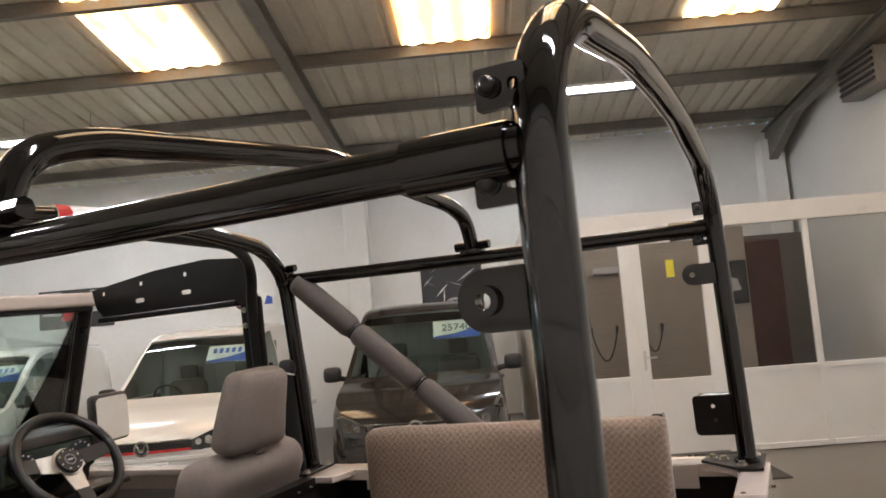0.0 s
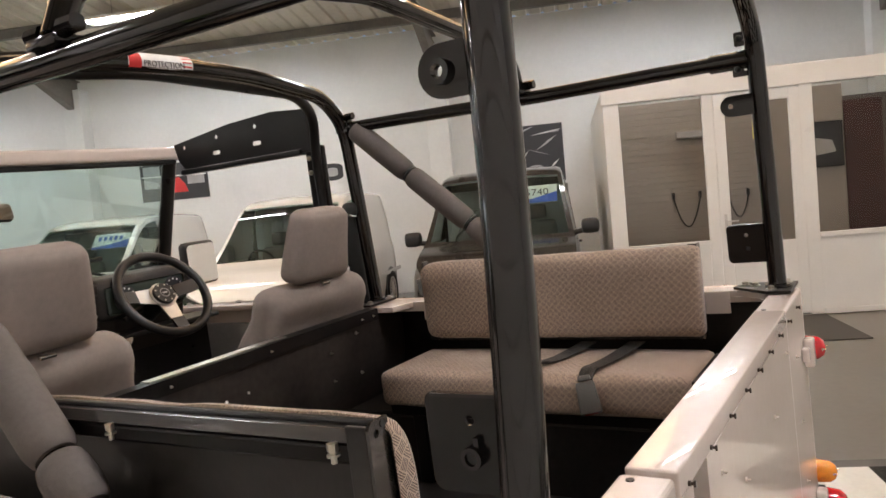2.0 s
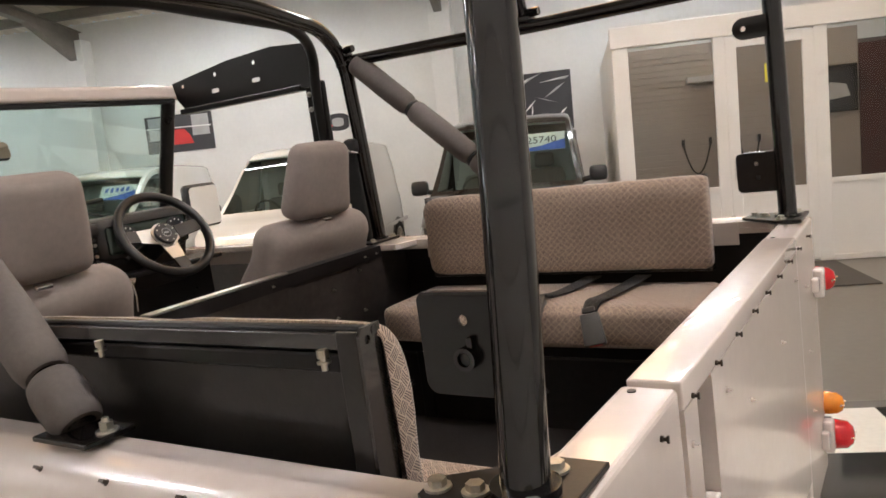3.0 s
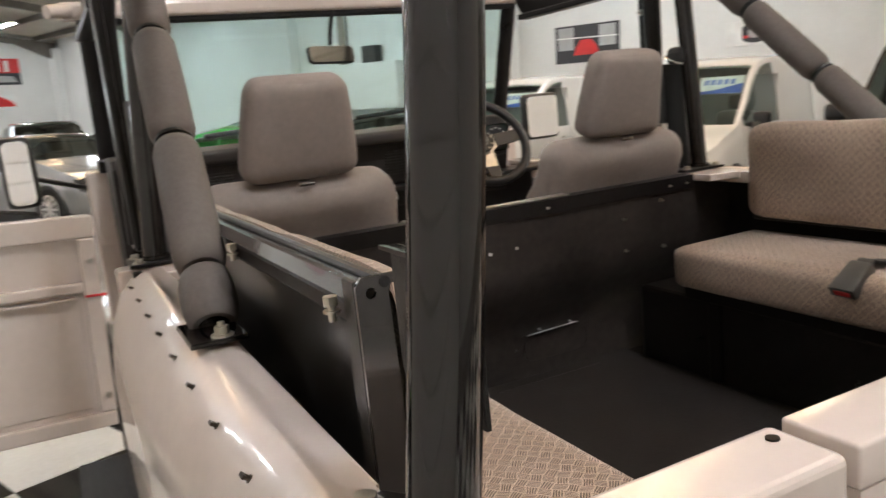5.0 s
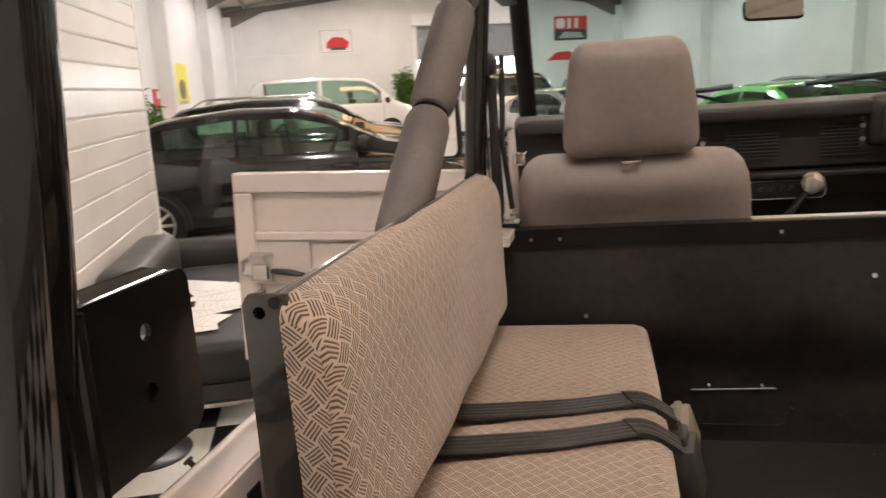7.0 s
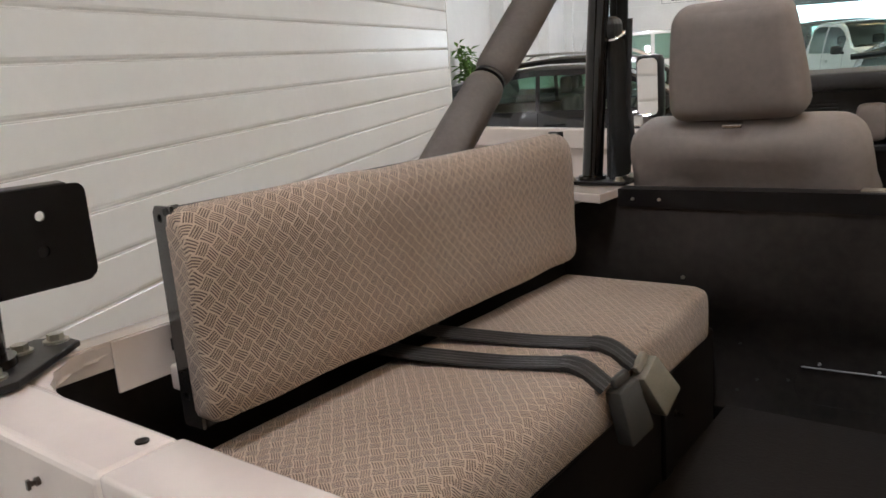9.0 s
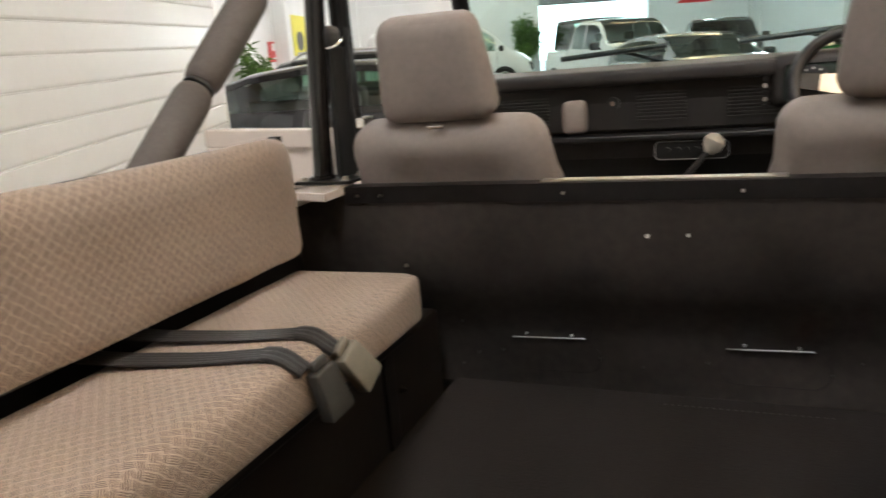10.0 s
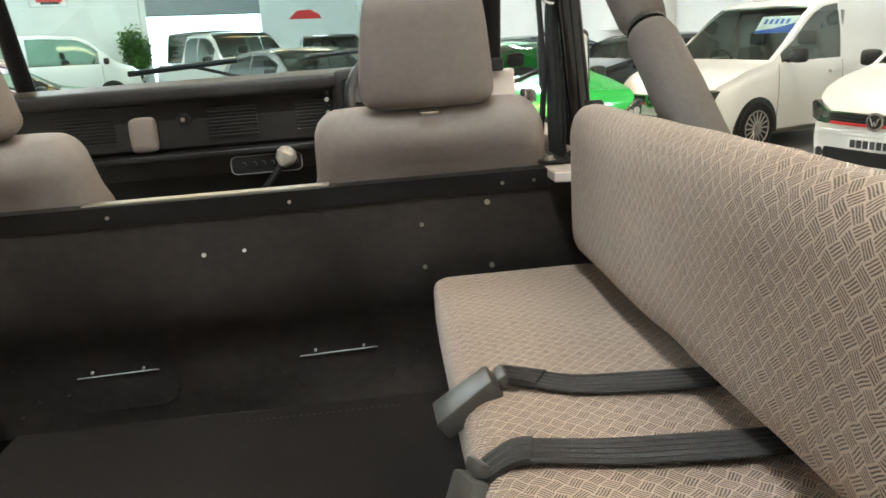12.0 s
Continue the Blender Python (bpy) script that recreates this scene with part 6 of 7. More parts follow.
# wipers lying along the foot of the screen
for x0, x1, z in ((-0.42, -0.08, 1.515), (0.13, 0.47, 1.525)):
    b = bmesh.new()
    tube(b, [(x0, 1.115, z - 0.012), (x1, 1.11, z + 0.006)], 0.009, 8)
    tube(b, [(x1 + 0.03, 1.13, 1.46), ((x0 + x1) / 2, 1.13, z + 0.004)], 0.006, 6)
    vp("wiper", b, BLACK_PLASTIC, "black wiper blade and arm")
tilt = Matrix.Translation((0.01, 0.975, 1.731)) @ Matrix.Rotation(radians(-15), 4, "X") @ Matrix.Rotation(radians(6), 4, "Z")
case = cushion(-0.086, 0.086, -0.010, 0.010, -0.031, 0.031, 0.016, 5, 0)
case.transform(tilt)
im = vp("interior_mirror", case, BLACK_PLASTIC, "black framed interior mirror", True)
face = plated(round_rect(-0.081, 0.081, -0.027, 0.027, 0.014), 1, -0.0135, -0.0105)
face.transform(tilt)
part("mirror_glass", face, MIRROR, im)
b = bmesh.new()
tube(b, rounded([(0.012, 0.972, 1.765), (0.012, 0.965, 1.80), (0.020, 0.935, 1.872)], 0.02), 0.007, 8)
part("mirror_stalk", b, BLACK_PLASTIC, im)

# door mirrors
for s, x, w, z0, z1 in ((-1, -0.975, 0.046, 1.355, 1.56), (1, 0.985, 0.088, 1.345, 1.536)):
    y = 0.945 if s < 0 else 1.165
    dm = vp("door_mirror", cushion(x - w, x + w, y, y + 0.045, z0, z1, 0.02, 5, 0), BLACK_PLASTIC, "black framed square door mirror", True)
    part("mirror_glass", plated(round_rect(x - w + 0.012, x + w - 0.012, z0 + 0.012, z1 - 0.012, 0.02), 1, y - 0.004, y - 0.0005), MIRROR, dm)
    b = bmesh.new()
    tube(b, rounded([(x, y + 0.035, z0 + 0.09), (x - s * 0.04, y + 0.06, z0 + 0.08), (s * 0.79, 1.13, 1.38)], 0.03), 0.008, 8)
    part("mirror_arm", b, BLACK_PLASTIC, dm)

# ---- dashboard ----
dash = vp("dashboard", plated([(1.08, 1.43), (1.05, 1.468), (0.90, 1.476), (0.83, 1.465), (0.815, 1.44), (0.83, 1.42), (0.86, 1.30), (0.90, 1.10), (1.08, 1.05)], 0, -0.74, 0.60), DASH, "dark brown padded dashboard", True)
part("crash_pad", cushion(-0.73, 0.235, 0.800, 0.92, 1.418, 1.466, 0.016, 8, 0), DASH, dash, smooth=True)
part("fascia", plated([(0.842, 1.40), (0.845, 1.29), (0.90, 1.29), (0.90, 1.40)], 0, -0.66, 0.30), DASH, dash)
for x0, x1 in ((-0.56, -0.40), (-0.14, 0.0), (0.11, 0.24)):
    for i in range(9):
        z = 1.312 + i * 0.0098
        part("vent_slat", boxed(x0, x1, 0.836, 0.843, z, z + 0.0045, 0.001), DASH, dash)
for x in (-0.205, 0.285):
    b = bmesh.new()
    disc(b, (x, 0.838, 1.368), (0, 1, 0), 0.018, 0.014, 16)
    knob = part("vent_knob", b, BLACK_PLASTIC, dash)
    b = bmesh.new()
    disc(b, (x, 0.828, 1.368), (0, 1, 0), 0.007, 0.014, 10)
    part("knob_cap", b, CHROME, knob)
part("grab_pad", cushion(-0.352, -0.278, 0.785, 0.84, 1.285, 1.385, 0.02, 5, 0), SEAT_CLOTH, dash, "tan padded grab handle", True)
part("parcel_shelf", boxed(-0.70, 0.70, 0.78, 0.92, 1.262, 1.278, 0.004), BLACK_PLASTIC, dash)
part("knee_panel", boxed(-0.72, 0.72, 0.88, 0.92, 0.95, 1.26, 0.004), SATIN_BLACK, dash)
sw = part("switch_panel", plated(round_rect(-0.085, 0.115, 1.203, 1.254, 0.016), 1, 0.80, 0.815), BLACK_PLASTIC, dash, "black switch panel with a pale outline")
b = bmesh.new()
tube(b, [(x, 0.799, z) for x, z in round_rect(-0.085, 0.115, 1.203, 1.254, 0.016)] + [(0.115, 0.799, 1.238)], 0.0013, 5, cap=False)
part("panel_outline", b, GREY_PRINT, sw)
for x in (-0.05, -0.02, 0.005, 0.03, 0.1):
    b = bmesh.new()
    disc(b, (x, 0.796, 1.23), (0, 1, 0), 0.008, 0.012, 10)
    part("switch", b, CHROME if x > 0.05 else BLACK_PLASTIC, sw)
part("instrument_binnacle", cushion(0.22, 0.585, 0.80, 0.93, 1.33, 1.475, 0.03, 8, 0), DASH, dash, smooth=True)
part("instrument_glass", boxed(0.25, 0.57, 0.793, 0.801, 1.35, 1.445, 0.01), DIAL_GLASS, dash)
for x in (0.32, 0.52):
    b = bmesh.new()
    disc(b, (x, 0.791, 1.398), (0, 1, 0), 0.043, 0.004, 22)
    g = part("gauge", b, DARK_PRINT, dash, "round dial with pale marks")
    for k in range(9):
        t = radians(-30 + k * 30)
        b = bmesh.new()
        box(b, x + 0.034 * math.cos(t) - 0.0025, x + 0.034 * math.cos(t) + 0.0025, 0.7875, 0.789, 1.398 + 0.034 * math.sin(t) - 0.0025, 1.398 + 0.034 * math.sin(t) + 0.0025)
        part("gauge_mark", b, PAPER, dash)
for i in range(5):
    b = bmesh.new()
    disc(b, (0.205, 0.80, 1.34 + i * 0.018), (0, 1, 0), 0.006, 0.01, 10)
    part("warning_light", b, ALLOY if i % 2 else BLACK_PLASTIC, dash)

# steering wheel
SWC, SWM = Vector((0.432, 0.735, 1.392)), pose(0.432, 0.735, 1.392, 55, 0, -2) @ Matrix.Scale(0.92, 4)
b = bmesh.new()
tube(b, [(0.175 * math.cos(2 * math.pi * k / 40), 0.175 * math.sin(2 * math.pi * k / 40), 0) for k in range(41)], 0.0175, 12, cap=False)
b.transform(SWM)
rim = vp("steering_wheel", b, BLACK_PLASTIC, "black three-spoke sports steering wheel", True)
def spoke_piece(a, r0, r1, w0, w1, lift):
    """One length of a spoke between two radii, dished towards the hub."""
    b = bmesh.new()
    t = radians(a)
    u, v = Vector((math.cos(t), math.sin(t), 0)), Vector((-math.sin(t), math.cos(t), 0))
    pts = [u * r0 + v * w0, u * r1 + v * w1, u * r1 - v * w1, u * r0 - v * w0]
    z = [-0.018 + 0.012 * min(max((math.hypot(p[0], p[1]) - 0.03) / 0.135, 0), 1) for p in pts]
    lo = [b.verts.new(p + Vector((0, 0, q))) for p, q in zip(pts, z)]
    hi = [b.verts.new(p + Vector((0, 0, q + lift))) for p, q in zip(pts, z)]
    b.faces.new(lo)
    b.faces.new(hi)
    for i in range(4):
        b.faces.new((lo[i], lo[(i + 1) % 4], hi[(i + 1) % 4], hi[i]))
    b.transform(SWM)
    return b


for a in (5, 175, 270):
    split = 0.060 if a == 5 else 0.112
    inner = part("spoke", spoke_piece(a, 0.03, split, 0.036, 0.026, 0.005), ALLOY, rim, "brushed alloy spoke")
    part("spoke_grip", spoke_piece(a, split - 0.004, 0.167, 0.027, 0.024, 0.0085), BLACK_PLASTIC, inner, "black padded outer spoke")
b = bmesh.new()
disc(b, (0, 0, -0.011), (0, 0, 1), 0.052, 0.010, 26)
b.transform(SWM)
part("hub_plate", b, ALLOY, rim, "brushed alloy hub", True)
b = bmesh.new()
disc(b, (0, 0, -0.002), (0, 0, 1), 0.043, 0.018, 26)
b.transform(SWM)
hub = part("horn_push", b, BLACK_PLASTIC, rim, "round black horn push with a pale emblem", True)
for k in range(8):
    b = bmesh.new()
    t = radians(45 * k + 20)
    disc(b, (0.036 * math.cos(t), 0.036 * math.sin(t), 0.0075), (0, 0, 1), 0.0032, 0.003, 8)
    b.transform(SWM)
    part("hub_screw", b, ZINC, hub)
b = bmesh.new()
tube(b, [(0.018 * math.cos(2 * math.pi * k / 20), 0.018 * math.sin(2 * math.pi * k / 20), 0.008) for k in range(21)], 0.0016, 6, cap=False)
box(b, -0.010, 0.010, -0.003, 0.003, 0.0072, 0.0088)
b.transform(SWM)
part("emblem", b, GREY_PRINT, hub)
b = tubed([SWC + Vector((0, 0.02, -0.01)), SWC + Vector((0.0, 0.20, -0.11))], 0.04, 16)
vp("steering_column", b, BLACK_PLASTIC, "", True)
for s in (-1, 1):
    vp("column_stalk", tubed([(0.418 + s * 0.03, 0.80, 1.36), (0.418 + s * 0.13, 0.77, 1.40 if s > 0 else 1.33)], 0.007, 8), BLACK_PLASTIC, "black column stalk")
key = bmesh.new()
disc(key, (0.30, 0.795, 1.26), (0, 1, 0), 0.016, 0.03, 14)
tube(key, [(0.30, 0.78, 1.255), (0.302, 0.775, 1.20), (0.298, 0.775, 1.15)], 0.003, 6)
vp("ignition_key", key, CHROME, "key and ring hanging in the ignition")

# gear lever
b = bmesh.new()
tube(b, [(-0.085, 0.70, 0.98), (-0.03, 0.742, 1.12), (0.066, 0.765, 1.232)], [0.012, 0.010, 0.008], 10)
lever = vp("gear_lever", b, BLACK_PLASTIC, "black gear lever with a bright knob", True)
part("gear_knob", tubed([(0.062, 0.763, 1.222), (0.070, 0.767, 1.236), (0.079, 0.770, 1.255), (0.086, 0.772, 1.268), (0.089, 0.773, 1.273)], [0.011, 0.026, 0.030, 0.021, 0.006], 14), KNOB, lever, "pale worn metal knob", True)

# front seats, centre seat gap between
for s in (-1, 1):
    c = s * 0.433
    lean = Matrix.Translation((c + 0.006, 0.172, 1.03)) @ Euler((radians(16), 0, 0)).to_matrix().to_4x4()
    b = cushion(-0.222, 0.222, -0.060, 0.048, -0.12, 0.394, 0.042, 18, 0.006, 11 + s, 0.005)
    for v in b.verts:
        z = v.co.z
        if z > 0.26:
            v.co.x *= 1 - 0.05 * ((z - 0.26) / 0.13) ** 2
        else:
            v.co.x *= 1.03
        if v.co.y < -0.02:
            # padded shoulders over a slack, hollow lower panel
            hollow = math.exp(-(v.co.x / 0.13) ** 4) * (1 / (1 + math.exp((z - 0.315) / 0.012)))
            v.co.y += 0.014 * hollow - 0.006 * math.exp(-((z - 0.335) / 0.02) ** 2) + 0.004 * math.sin(v.co.x * 38 + 2 * s) * math.exp(-((z - 0.25) / 0.06) ** 2)
        elif v.co.y > 0.0:
            v.co.y += 0.17 * max(0.0, (0.30 - z) / 0.42)
        if z > 0.37:
            v.co.z -= 0.003 * math.exp(-(v.co.x / 0.10) ** 4)
    b.transform(lean)
    back = vp("front_seat", b, SEAT_CLOTH, "grey brown cloth front seat with headrest", True)
    b = cushion(-0.126, 0.126, -0.055, 0.030, 0.402, 0.614, 0.030, 14, 0.004, 21 + s, 0.0025)
    for v in b.verts:
        t = max(v.co.z - 0.404, 0) / 0.21
        v.co.x *= 1.0 - 0.20 * t ** 1.3
        v.co.y *= 1.0 - 0.15 * t
    b.transform(lean)
    part("headrest", b, SEAT_CLOTH, back, smooth=True)
    for dx in (-0.05, 0.05):
        b = tubed([(dx, 0, 0.36), (dx, 0, 0.42)], 0.006, 8)
        b.transform(lean)
        part("headrest_post", b, CHROME, back)
    b = boxed(-0.018, 0.018, -0.060, -0.05, 0.394, 0.402, 0.002)
    b.transform(lean)
    part("headrest_clip", b, CHROME, back)
    part("seat_base", cushion(c - 0.23, c + 0.23, 0.14, 0.62, 0.90, 1.03, 0.05, 8, 0.015, 31 + s), SEAT_CLOTH, back, smooth=True)
    vp("seat_box", boxed(c - 0.24, c + 0.24, 0.12, 0.64, 0.66, 0.90, 0.006), SATIN_BLACK)
vp("cubby_floor", boxed(-0.2, 0.2, 0.12, 0.85, 0.66, 0.80, 0.006), RUBBER)
vp("footwell_floor", boxed(-0.76, 0.76, 0.64, 1.10, 0.56, 0.60), RUBBER)

# ---- doors: one shut, one swung wide open ----
def lower_door(origin, label):
    """Inside of a half door, hinge edge at x 0, latch edge at x 0.85; y is into the car."""
    root = CAR
    m = origin
    def add(name, b, mat, parent=CAR, label=""):
        b.transform(m)
        return part(name, b, mat, parent, label)
    d = add("door", boxed(0, 0.845, -0.006, 0.03, 0, 0.63, 0.008), CREAM, CAR, label)
    for x0, x1, z0, z1 in ((0, 0.845, 0.565, 0.63), (0, 0.845, 0, 0.045), (0, 0.045, 0.045, 0.565), (0.78, 0.845, 0.045, 0.565), (0.045, 0.78, 0.41, 0.44)):
        add("door_rail", boxed(x0, x1, -0.03, -0.0055, z0, z1, 0.006), CREAM, d)
    add("inner_panel", boxed(0.060, 0.598, -0.010, -0.0055, 0.06, 0.40, 0.003), CREAM, d)
    add("pocket_lip", boxed(0.065, 0.255, -0.034, -0.0095, 0.392, 0.399, 0.002), CREAM, d)
    add("latch_plate", boxed(0.60, 0.83, -0.022, -0.0055, 0.26, 0.41, 0.005), CREAM, d)
    latch = add("latch", boxed(0.722, 0.80, -0.046, -0.02, 0.272, 0.372, 0.008), ALLOY, d, "bright metal door latch")
    add("latch_cover", boxed(0.732, 0.790, -0.054, -0.0455, 0.282, 0.335, 0.006), CHROME, latch)
    add("latch_arm", boxed(0.742, 0.752, -0.056, -0.0455, 0.335, 0.366, 0.003), ZINC, latch)
    for x, z in ((0.732, 0.362), (0.79, 0.362), (0.73, 0.28), (0.79, 0.28)):
        b = bmesh.new()
        disc(b, (x, -0.048, z), (0, 1, 0), 0.006, 0.006, 10)
        add("latch_screw", b, ZINC, latch)
    b = bmesh.new()
    tube(b, rounded([(0.80, -0.035, 0.30), (0.83, -0.035, 0.30), (0.83, -0.035, 0.345), (0.805, -0.035, 0.352)], 0.012), 0.009, 8)
    add("latch_claw", b, ALLOY, latch)
    b = bmesh.new()
    tube(b, [(0.72, -0.052, 0.315), (0.66, -0.058, 0.312), (0.60, -0.058, 0.302)], [0.016, 0.02, 0.012], 10, flat=0.5)
    add("door_lever", b, BLACK_PLASTIC, d, "black release lever")
    for z in (0.1, 0.5):
        b = bmesh.new()
        disc(b, (0.02, -0.034, z), (0, 1, 0), 0.008, 0.008, 10)
        add("door_bolt", b, ZINC, d)
    add("door_strap_end", boxed(-0.012, 0.045, -0.036, -0.0305, 0.395, 0.402, 0.001), RED, d, "short red tag by the hinge")
    return d


open_door = Matrix.Translation((-0.845, 0.865, 0.694)) @ Euler((0, radians(-2.7), radians(180 + 4))).to_matrix().to_4x4() @ Matrix.Scale(-1, 4, (0, 1, 0))
lower_door(open_door, "cream half door swung wide open")
shut = boxed(0.775, 0.815, 0.26, 1.10, 0.70, 1.275, 0.008)
sd = vp("door", shut, CREAM, "cream half door, shut")
part("door_card", boxed(0.766, 0.776, 0.30, 1.05, 0.74, 1.215, 0.006), DOOR_CARD, sd, "grey inner door card")
part("door_pocket", boxed(0.752, 0.767, 0.40, 0.95, 0.86, 0.90, 0.005), DOOR_CARD, sd)
part("door_top", boxed(0.755, 0.82, 0.26, 1.10, 1.262, 1.285, 0.006), CREAM, sd)

# ---- sills, wings, bonnet, wheels ----
for s in (-1, 1):
    vp("sill_panel", boxed(*sorted((s * 0.74, s * 0.80)), 0.03, 1.1, 0.52, 0.66, 0.006), CREAM)
    vp("rear_pillar_panel", boxed(*sorted((s * 0.735, s * 0.818)), 0.031, 0.10, 0.66, CAP, 0.008), CREAM, "cream panel behind the door opening")
    vp("bulkhead_side", boxed(*sorted((s * 0.70, s * 0.80)), 1.101, 1.18, 0.56, 1.43, 0.008), CREAM, "cream bulkhead side")
    vp("front_wing", boxed(*sorted((s * 0.47, s * 0.80)), 1.181, 2.30, 0.75, 1.19, 0.02, 3), CREAM, "cream front wing")
for s in (-1, 1):
    # grey flare over the rear wheel
    b = bmesh.new()
    rows = []
    for k in range(25):
        t = radians(-8 + 196 * k / 24)
        rows.append([b.verts.new((s * x, -0.63 + r * math.cos(t), 0.45 + r * math.sin(t))) for x, r in ((0.80, 0.525), (0.856, 0.515), (0.872, 0.50), (0.872, 0.47), (0.862, 0.46), (0.80, 0.46))])
    for p, q in zip(rows, rows[1:]):
        for k in range(6):
            b.faces.new((p[k], p[(k + 1) % 6], q[(k + 1) % 6], q[k]))
    b.faces.new(rows[0])
    b.faces.new(rows[-1])
    step = vp("side_step", boxed(*sorted((s * 0.80, s * 0.985)), -0.05, 1.22, 0.415, 0.452, 0.008), RUBBER, "black rubber topped side step")
    for k in range(6):
        part("tread_rib", boxed(*sorted((s * (0.825 + 0.026 * k), s * (0.835 + 0.026 * k))), -0.03, 1.20, 0.452, 0.456, 0.001), RUBBER, step)
    for y in (0.15, 1.0):
        part("step_bracket", boxed(*sorted((s * 0.70, s * 0.90)), y - 0.02, y + 0.02, 0.38, 0.416, 0.003), SATIN_BLACK, step)
    vp("wheel_flare", b, FLARE, "grey plastic flare over the rear wheel", True)
for wx, wy in ((-0.70, 1.72), (0.70, 1.72), (-0.72, -0.63), (0.72, -0.63)):
    s = 1 if wx > 0 else -1
    b = bmesh.new()
    prof = [(0.50, -0.5), (0.9, -0.5), (0.985, -0.4), (1.0, -0.2), (1.0, 0.2), (0.985, 0.4), (0.9, 0.5), (0.50, 0.44)]
    n, r, w = 36, 0.375, 0.225
    rings = [[b.verts.new((wx + s * q * w, wy + r * p * math.cos(t), r - 0.046 + r * p * math.sin(t))) for p, q in prof] for t in [2 * math.pi * k / n for k in range(n)]]
    for k in range(n):
        for j in range(len(prof) - 1):
            b.faces.new((rings[k][j], rings[k][j + 1], rings[(k + 1) % n][j + 1], rings[(k + 1) % n][j]))
    tyre = vp("wheel", b, RUBBER, "black chunky tyre on a steel wheel", True)
    b = bmesh.new()
    disc(b, (wx + s * 0.05, wy, r - 0.046), (1, 0, 0), r * 0.51, 0.03, 24)
    disc(b, (wx + s * 0.08, wy, r - 0.046), (1, 0, 0), 0.07, 0.05, 16)
    part("rim", b, UPVC, tyre)
    b = bmesh.new()
    for k in range(24):
        t0 = 2 * math.pi * k / 24
        for side in (-1, 1):
            p = Vector((wx + side * 0.06, wy + r * math.cos(t0 + side * 0.06), r - 0.046 + r * math.sin(t0 + side * 0.06)))
            vs = bmesh.ops.create_cube(b, size=1.0, matrix=Matrix.Translation(p) @ Euler((t0, 0, 0)).to_matrix().to_4x4() @ Matrix.Diagonal((0.09, 0.02, 0.05, 1)))
    part("tread", b, RUBBER, tyre)
vp("bonnet", boxed(-0.466, 0.466, 1.125, 2.28, 1.12, 1.235, 0.03, 3), CREAM, "cream bonnet")
vp("scuttle", boxed(-0.80, 0.80, 1.10, 1.18, 1.19, 1.425, 0.01), CREAM, "cream scuttle below the windscreen")
vp("front_panel", boxed(-0.72, 0.72, 2.20, 2.29, 0.62, 1.10, 0.01), CREAM, "cream front panel")
vp("bumper", boxed(-0.84, 0.84, 2.36, 2.44, 0.52, 0.66, 0.012), SATIN_BLACK, "black steel bumper")
for s in (-1, 1):
    vp("chassis_rail", boxed(*sorted((s * 0.36, s * 0.44)), -1.2, 2.38, 0.42, 0.56, 0.006), SATIN_BLACK)
vp("axle", tubed([(-0.62, -0.63, 0.33), (0.62, -0.63, 0.33)], 0.05, 12), SATIN_BLACK)
vp("axle", tubed([(-0.62, 1.72, 0.33), (0.62, 1.72, 0.33)], 0.05, 12), SATIN_BLACK)
vp("rear_crossmember", boxed(-0.60, 0.60, -1.235, -1.15, 0.50, 0.69, 0.008), SATIN_BLACK)

# ---- low black sofa with papers on it, along the partition by the open door ----
LEATHER = material("black leather", (0.026, 0.025, 0.024), 0.42, 0, 0.25, 8, bump=0.2, bump_scale=120, gloss=0.4)
couch = thing("sofa", "low black leather sofa with papers spread on its seat", "sofa", pose(-1.76, 3.4, 0))
for k in range(2):
    part("seat_cushion", cushion(-0.22 if k else -0.35, 0.44, -0.93 + 0.9 * k, -0.035 + 0.9 * k, 0.20, 0.43, 0.05, 8, 0.012, 41 + k), LEATHER, couch, smooth=True)
part("backrest", cushion(-0.48, -0.20, -0.36, 0.88, 0.14, 0.68, 0.09, 10, 0.01, 44), LEATHER, couch, smooth=True)
part("armrest", cushion(-0.46, 0.44, 0.86, 1.06, 0.14, 0.60, 0.07, 8, 0.008, 46), LEATHER, couch, smooth=True)
part("plinth", boxed(-0.36, 0.42, -0.915, 1.03, 0.12, 0.21, 0.006), LEATHER, couch)
part("trim_strip", boxed(-0.37, 0.44, -0.93, 1.04, 0.098, 0.12, 0.003), ALLOY, couch)
for x in (-0.33, 0.40):
    for y in (-0.89, 0.99):
        part("leg", boxed(x - 0.02, x + 0.02, y - 0.02, y + 0.02, 0, 0.1), ALLOY, couch)
rnd = random.Random(7)
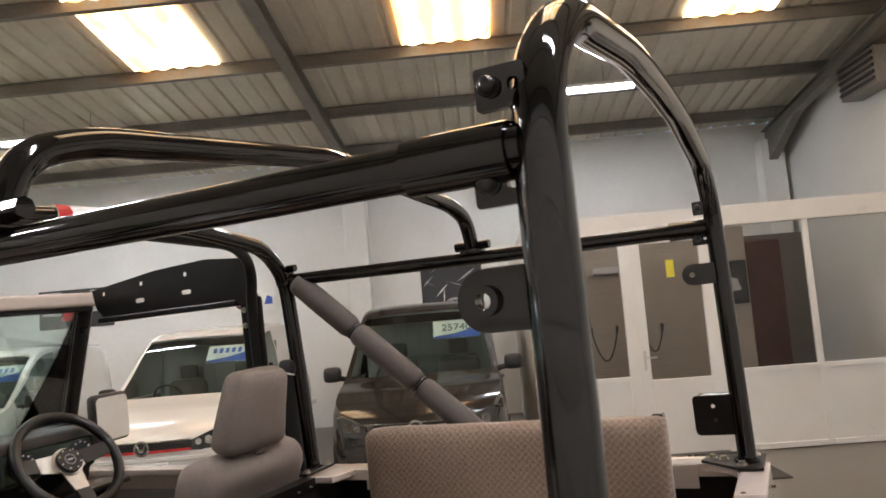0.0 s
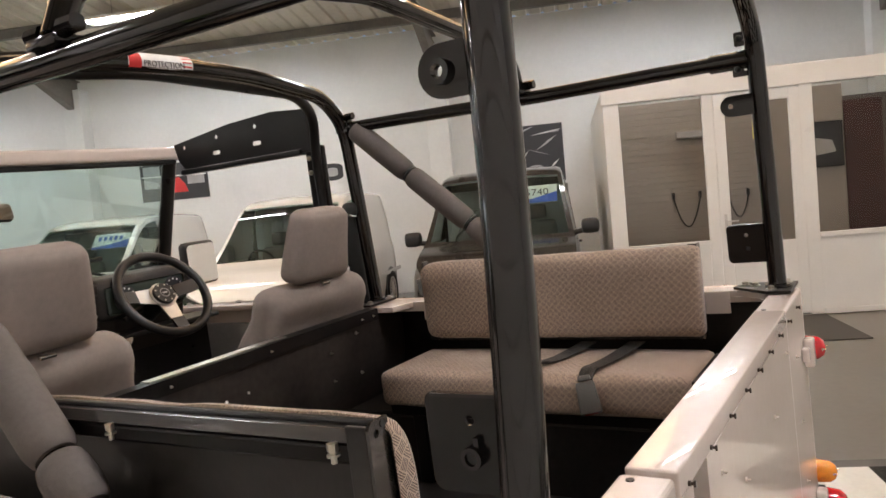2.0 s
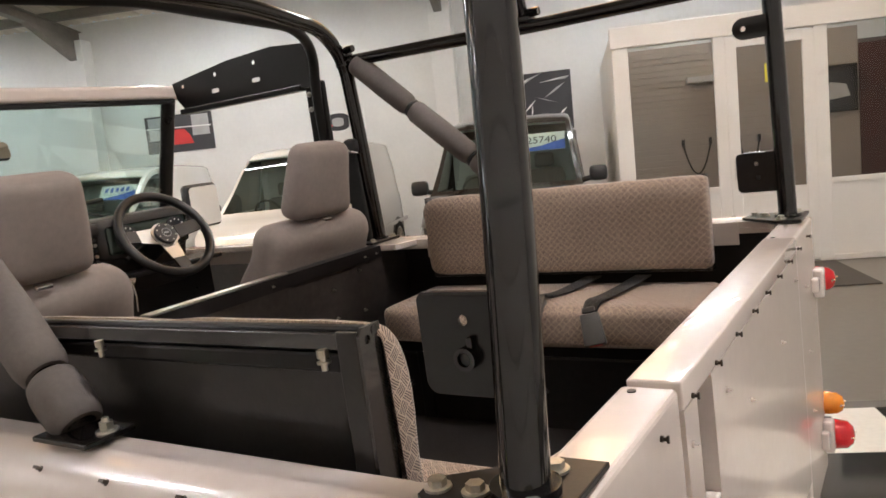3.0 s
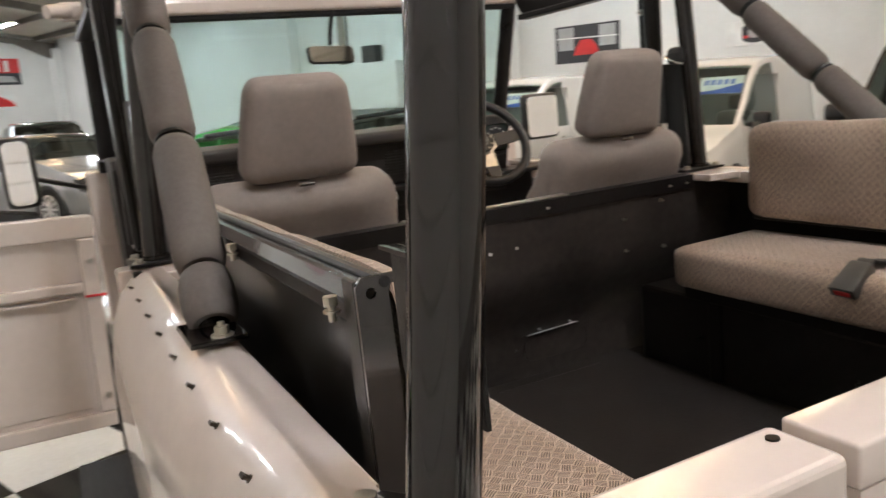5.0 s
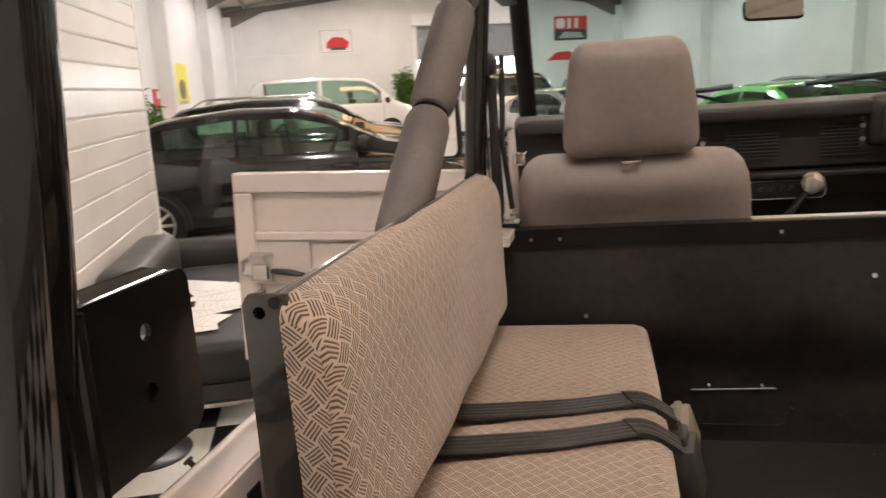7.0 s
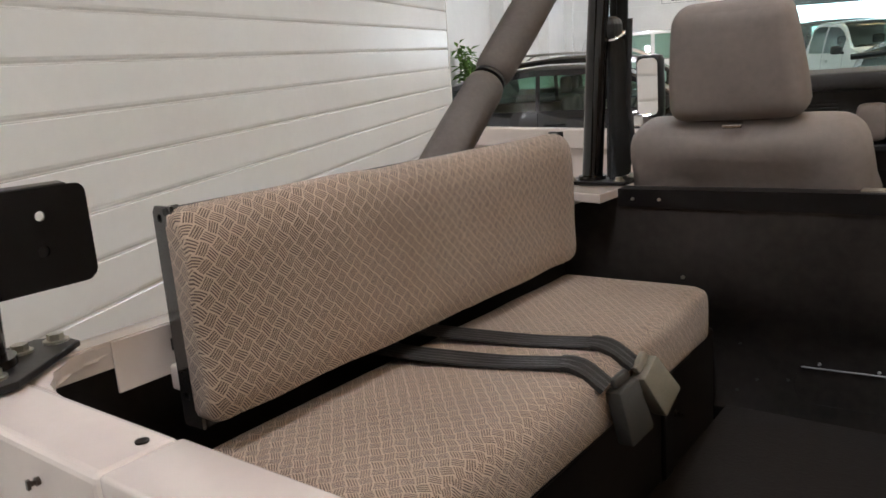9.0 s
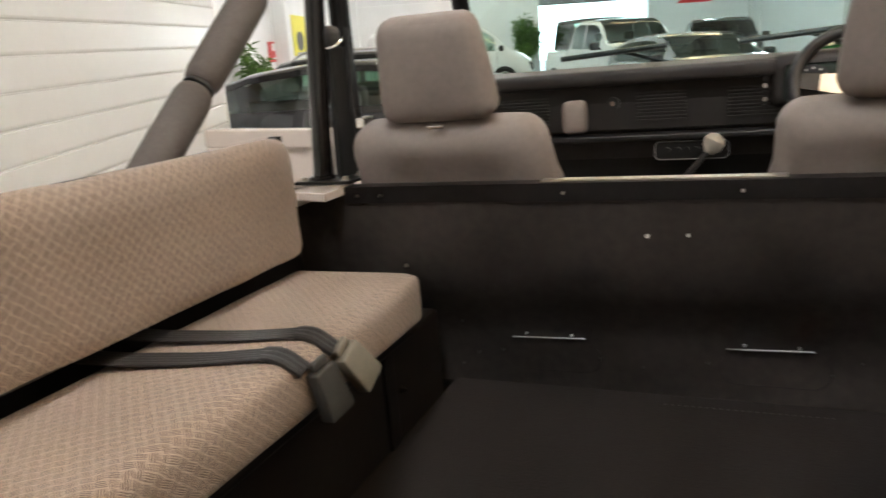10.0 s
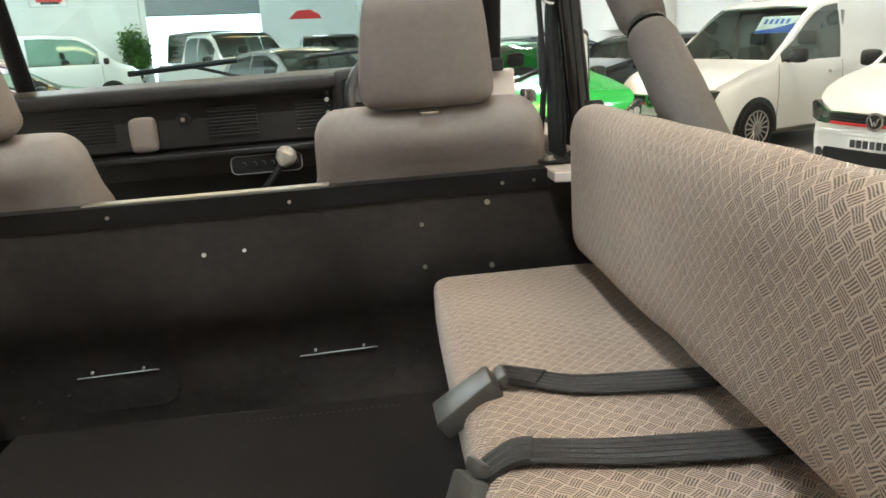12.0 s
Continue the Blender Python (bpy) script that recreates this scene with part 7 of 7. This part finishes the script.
for i in range(7):
    p = thing("paper_sheet", "loose white printed sheet on the sofa seat", "paper", pose(-1.66 + rnd.uniform(-0.14, 0.14), 2.75 + i * 0.13 + rnd.uniform(-0.06, 0.06), 0.447 + i * 0.0025, 0, 0, rnd.uniform(60, 120)), "papers on the sofa")
    part("sheet", boxed(-0.105, 0.105, -0.15, 0.15, 0, 0.0012), PAPER, p)
    b = bmesh.new()
    for k in range(6):
        box(b, -0.08, -0.02 + 0.08 * rnd.random(), 0.1 - k * 0.035, 0.1025 - k * 0.035, 0.0012, 0.0016)
    part("text_line", b, GREY_PRINT, p)

table = thing("side_table", "small round grey table on a white column by the sofa", "side table", pose(-1.86, 2.26, 0))
part("base", tubed([(0, 0, 0), (0, 0, 0.008), (0, 0, 0.02), (0, 0, 0.028)], [0.19, 0.195, 0.18, 0.05], 28), BLACK_PLASTIC, table, "round black foot", True)
part("column", tubed([(0, 0, 0.025), (0, 0, 0.49)], 0.026, 16), UPVC, table, "white column", True)
part("tabletop", tubed([(0, 0, 0.49), (0, 0, 0.495), (0, 0, 0.508), (0, 0, 0.512)], [0.175, 0.18, 0.18, 0.175], 32), SCREED, table, smooth=True)
leaflet = thing("leaflet", "bright green leaflet on the side table", "leaflet", pose(-1.82, 2.24, 0.5122, 0, 0, 25))
part("sheet", boxed(-0.075, 0.075, -0.105, 0.105, 0, 0.002), GREEN_PRINT, leaflet)
part("panel", boxed(-0.05, 0.05, -0.09, -0.03, 0.002, 0.0026), YELLOW, leaflet)

# ---- chequered floor tiles round the car ----
TX, TY, TS = -0.387, 3.073, 0.60
floor = tagged(new("floor"), "glossy black and white chequered floor tiles", "floor", "", "structure")
part("tile_bed", boxed(TX - 4 * TS, TX + 5.2 * TS, TY - 14 * TS, TY + 5 * TS, -0.012, -0.006), GROUT, floor)
tile_me = []
for m in (TILE_W, TILE_B):
    b = boxed(0.0025, TS - 0.0025, 0.0025, TS - 0.0025, -0.006, 0.0, 0.0015, 1)
    me = bpy.data.meshes.new("tile")
    b.to_mesh(me)
    b.free()
    me.materials.append(m)
    tile_me.append(me)
for i in range(-3, 5):
    for j in range(-13, 5):
        ob = new("tile", tile_me[(i + j + 1) % 2])
        ob.parent, ob.location = floor, (TX + i * TS, TY + j * TS, 0)
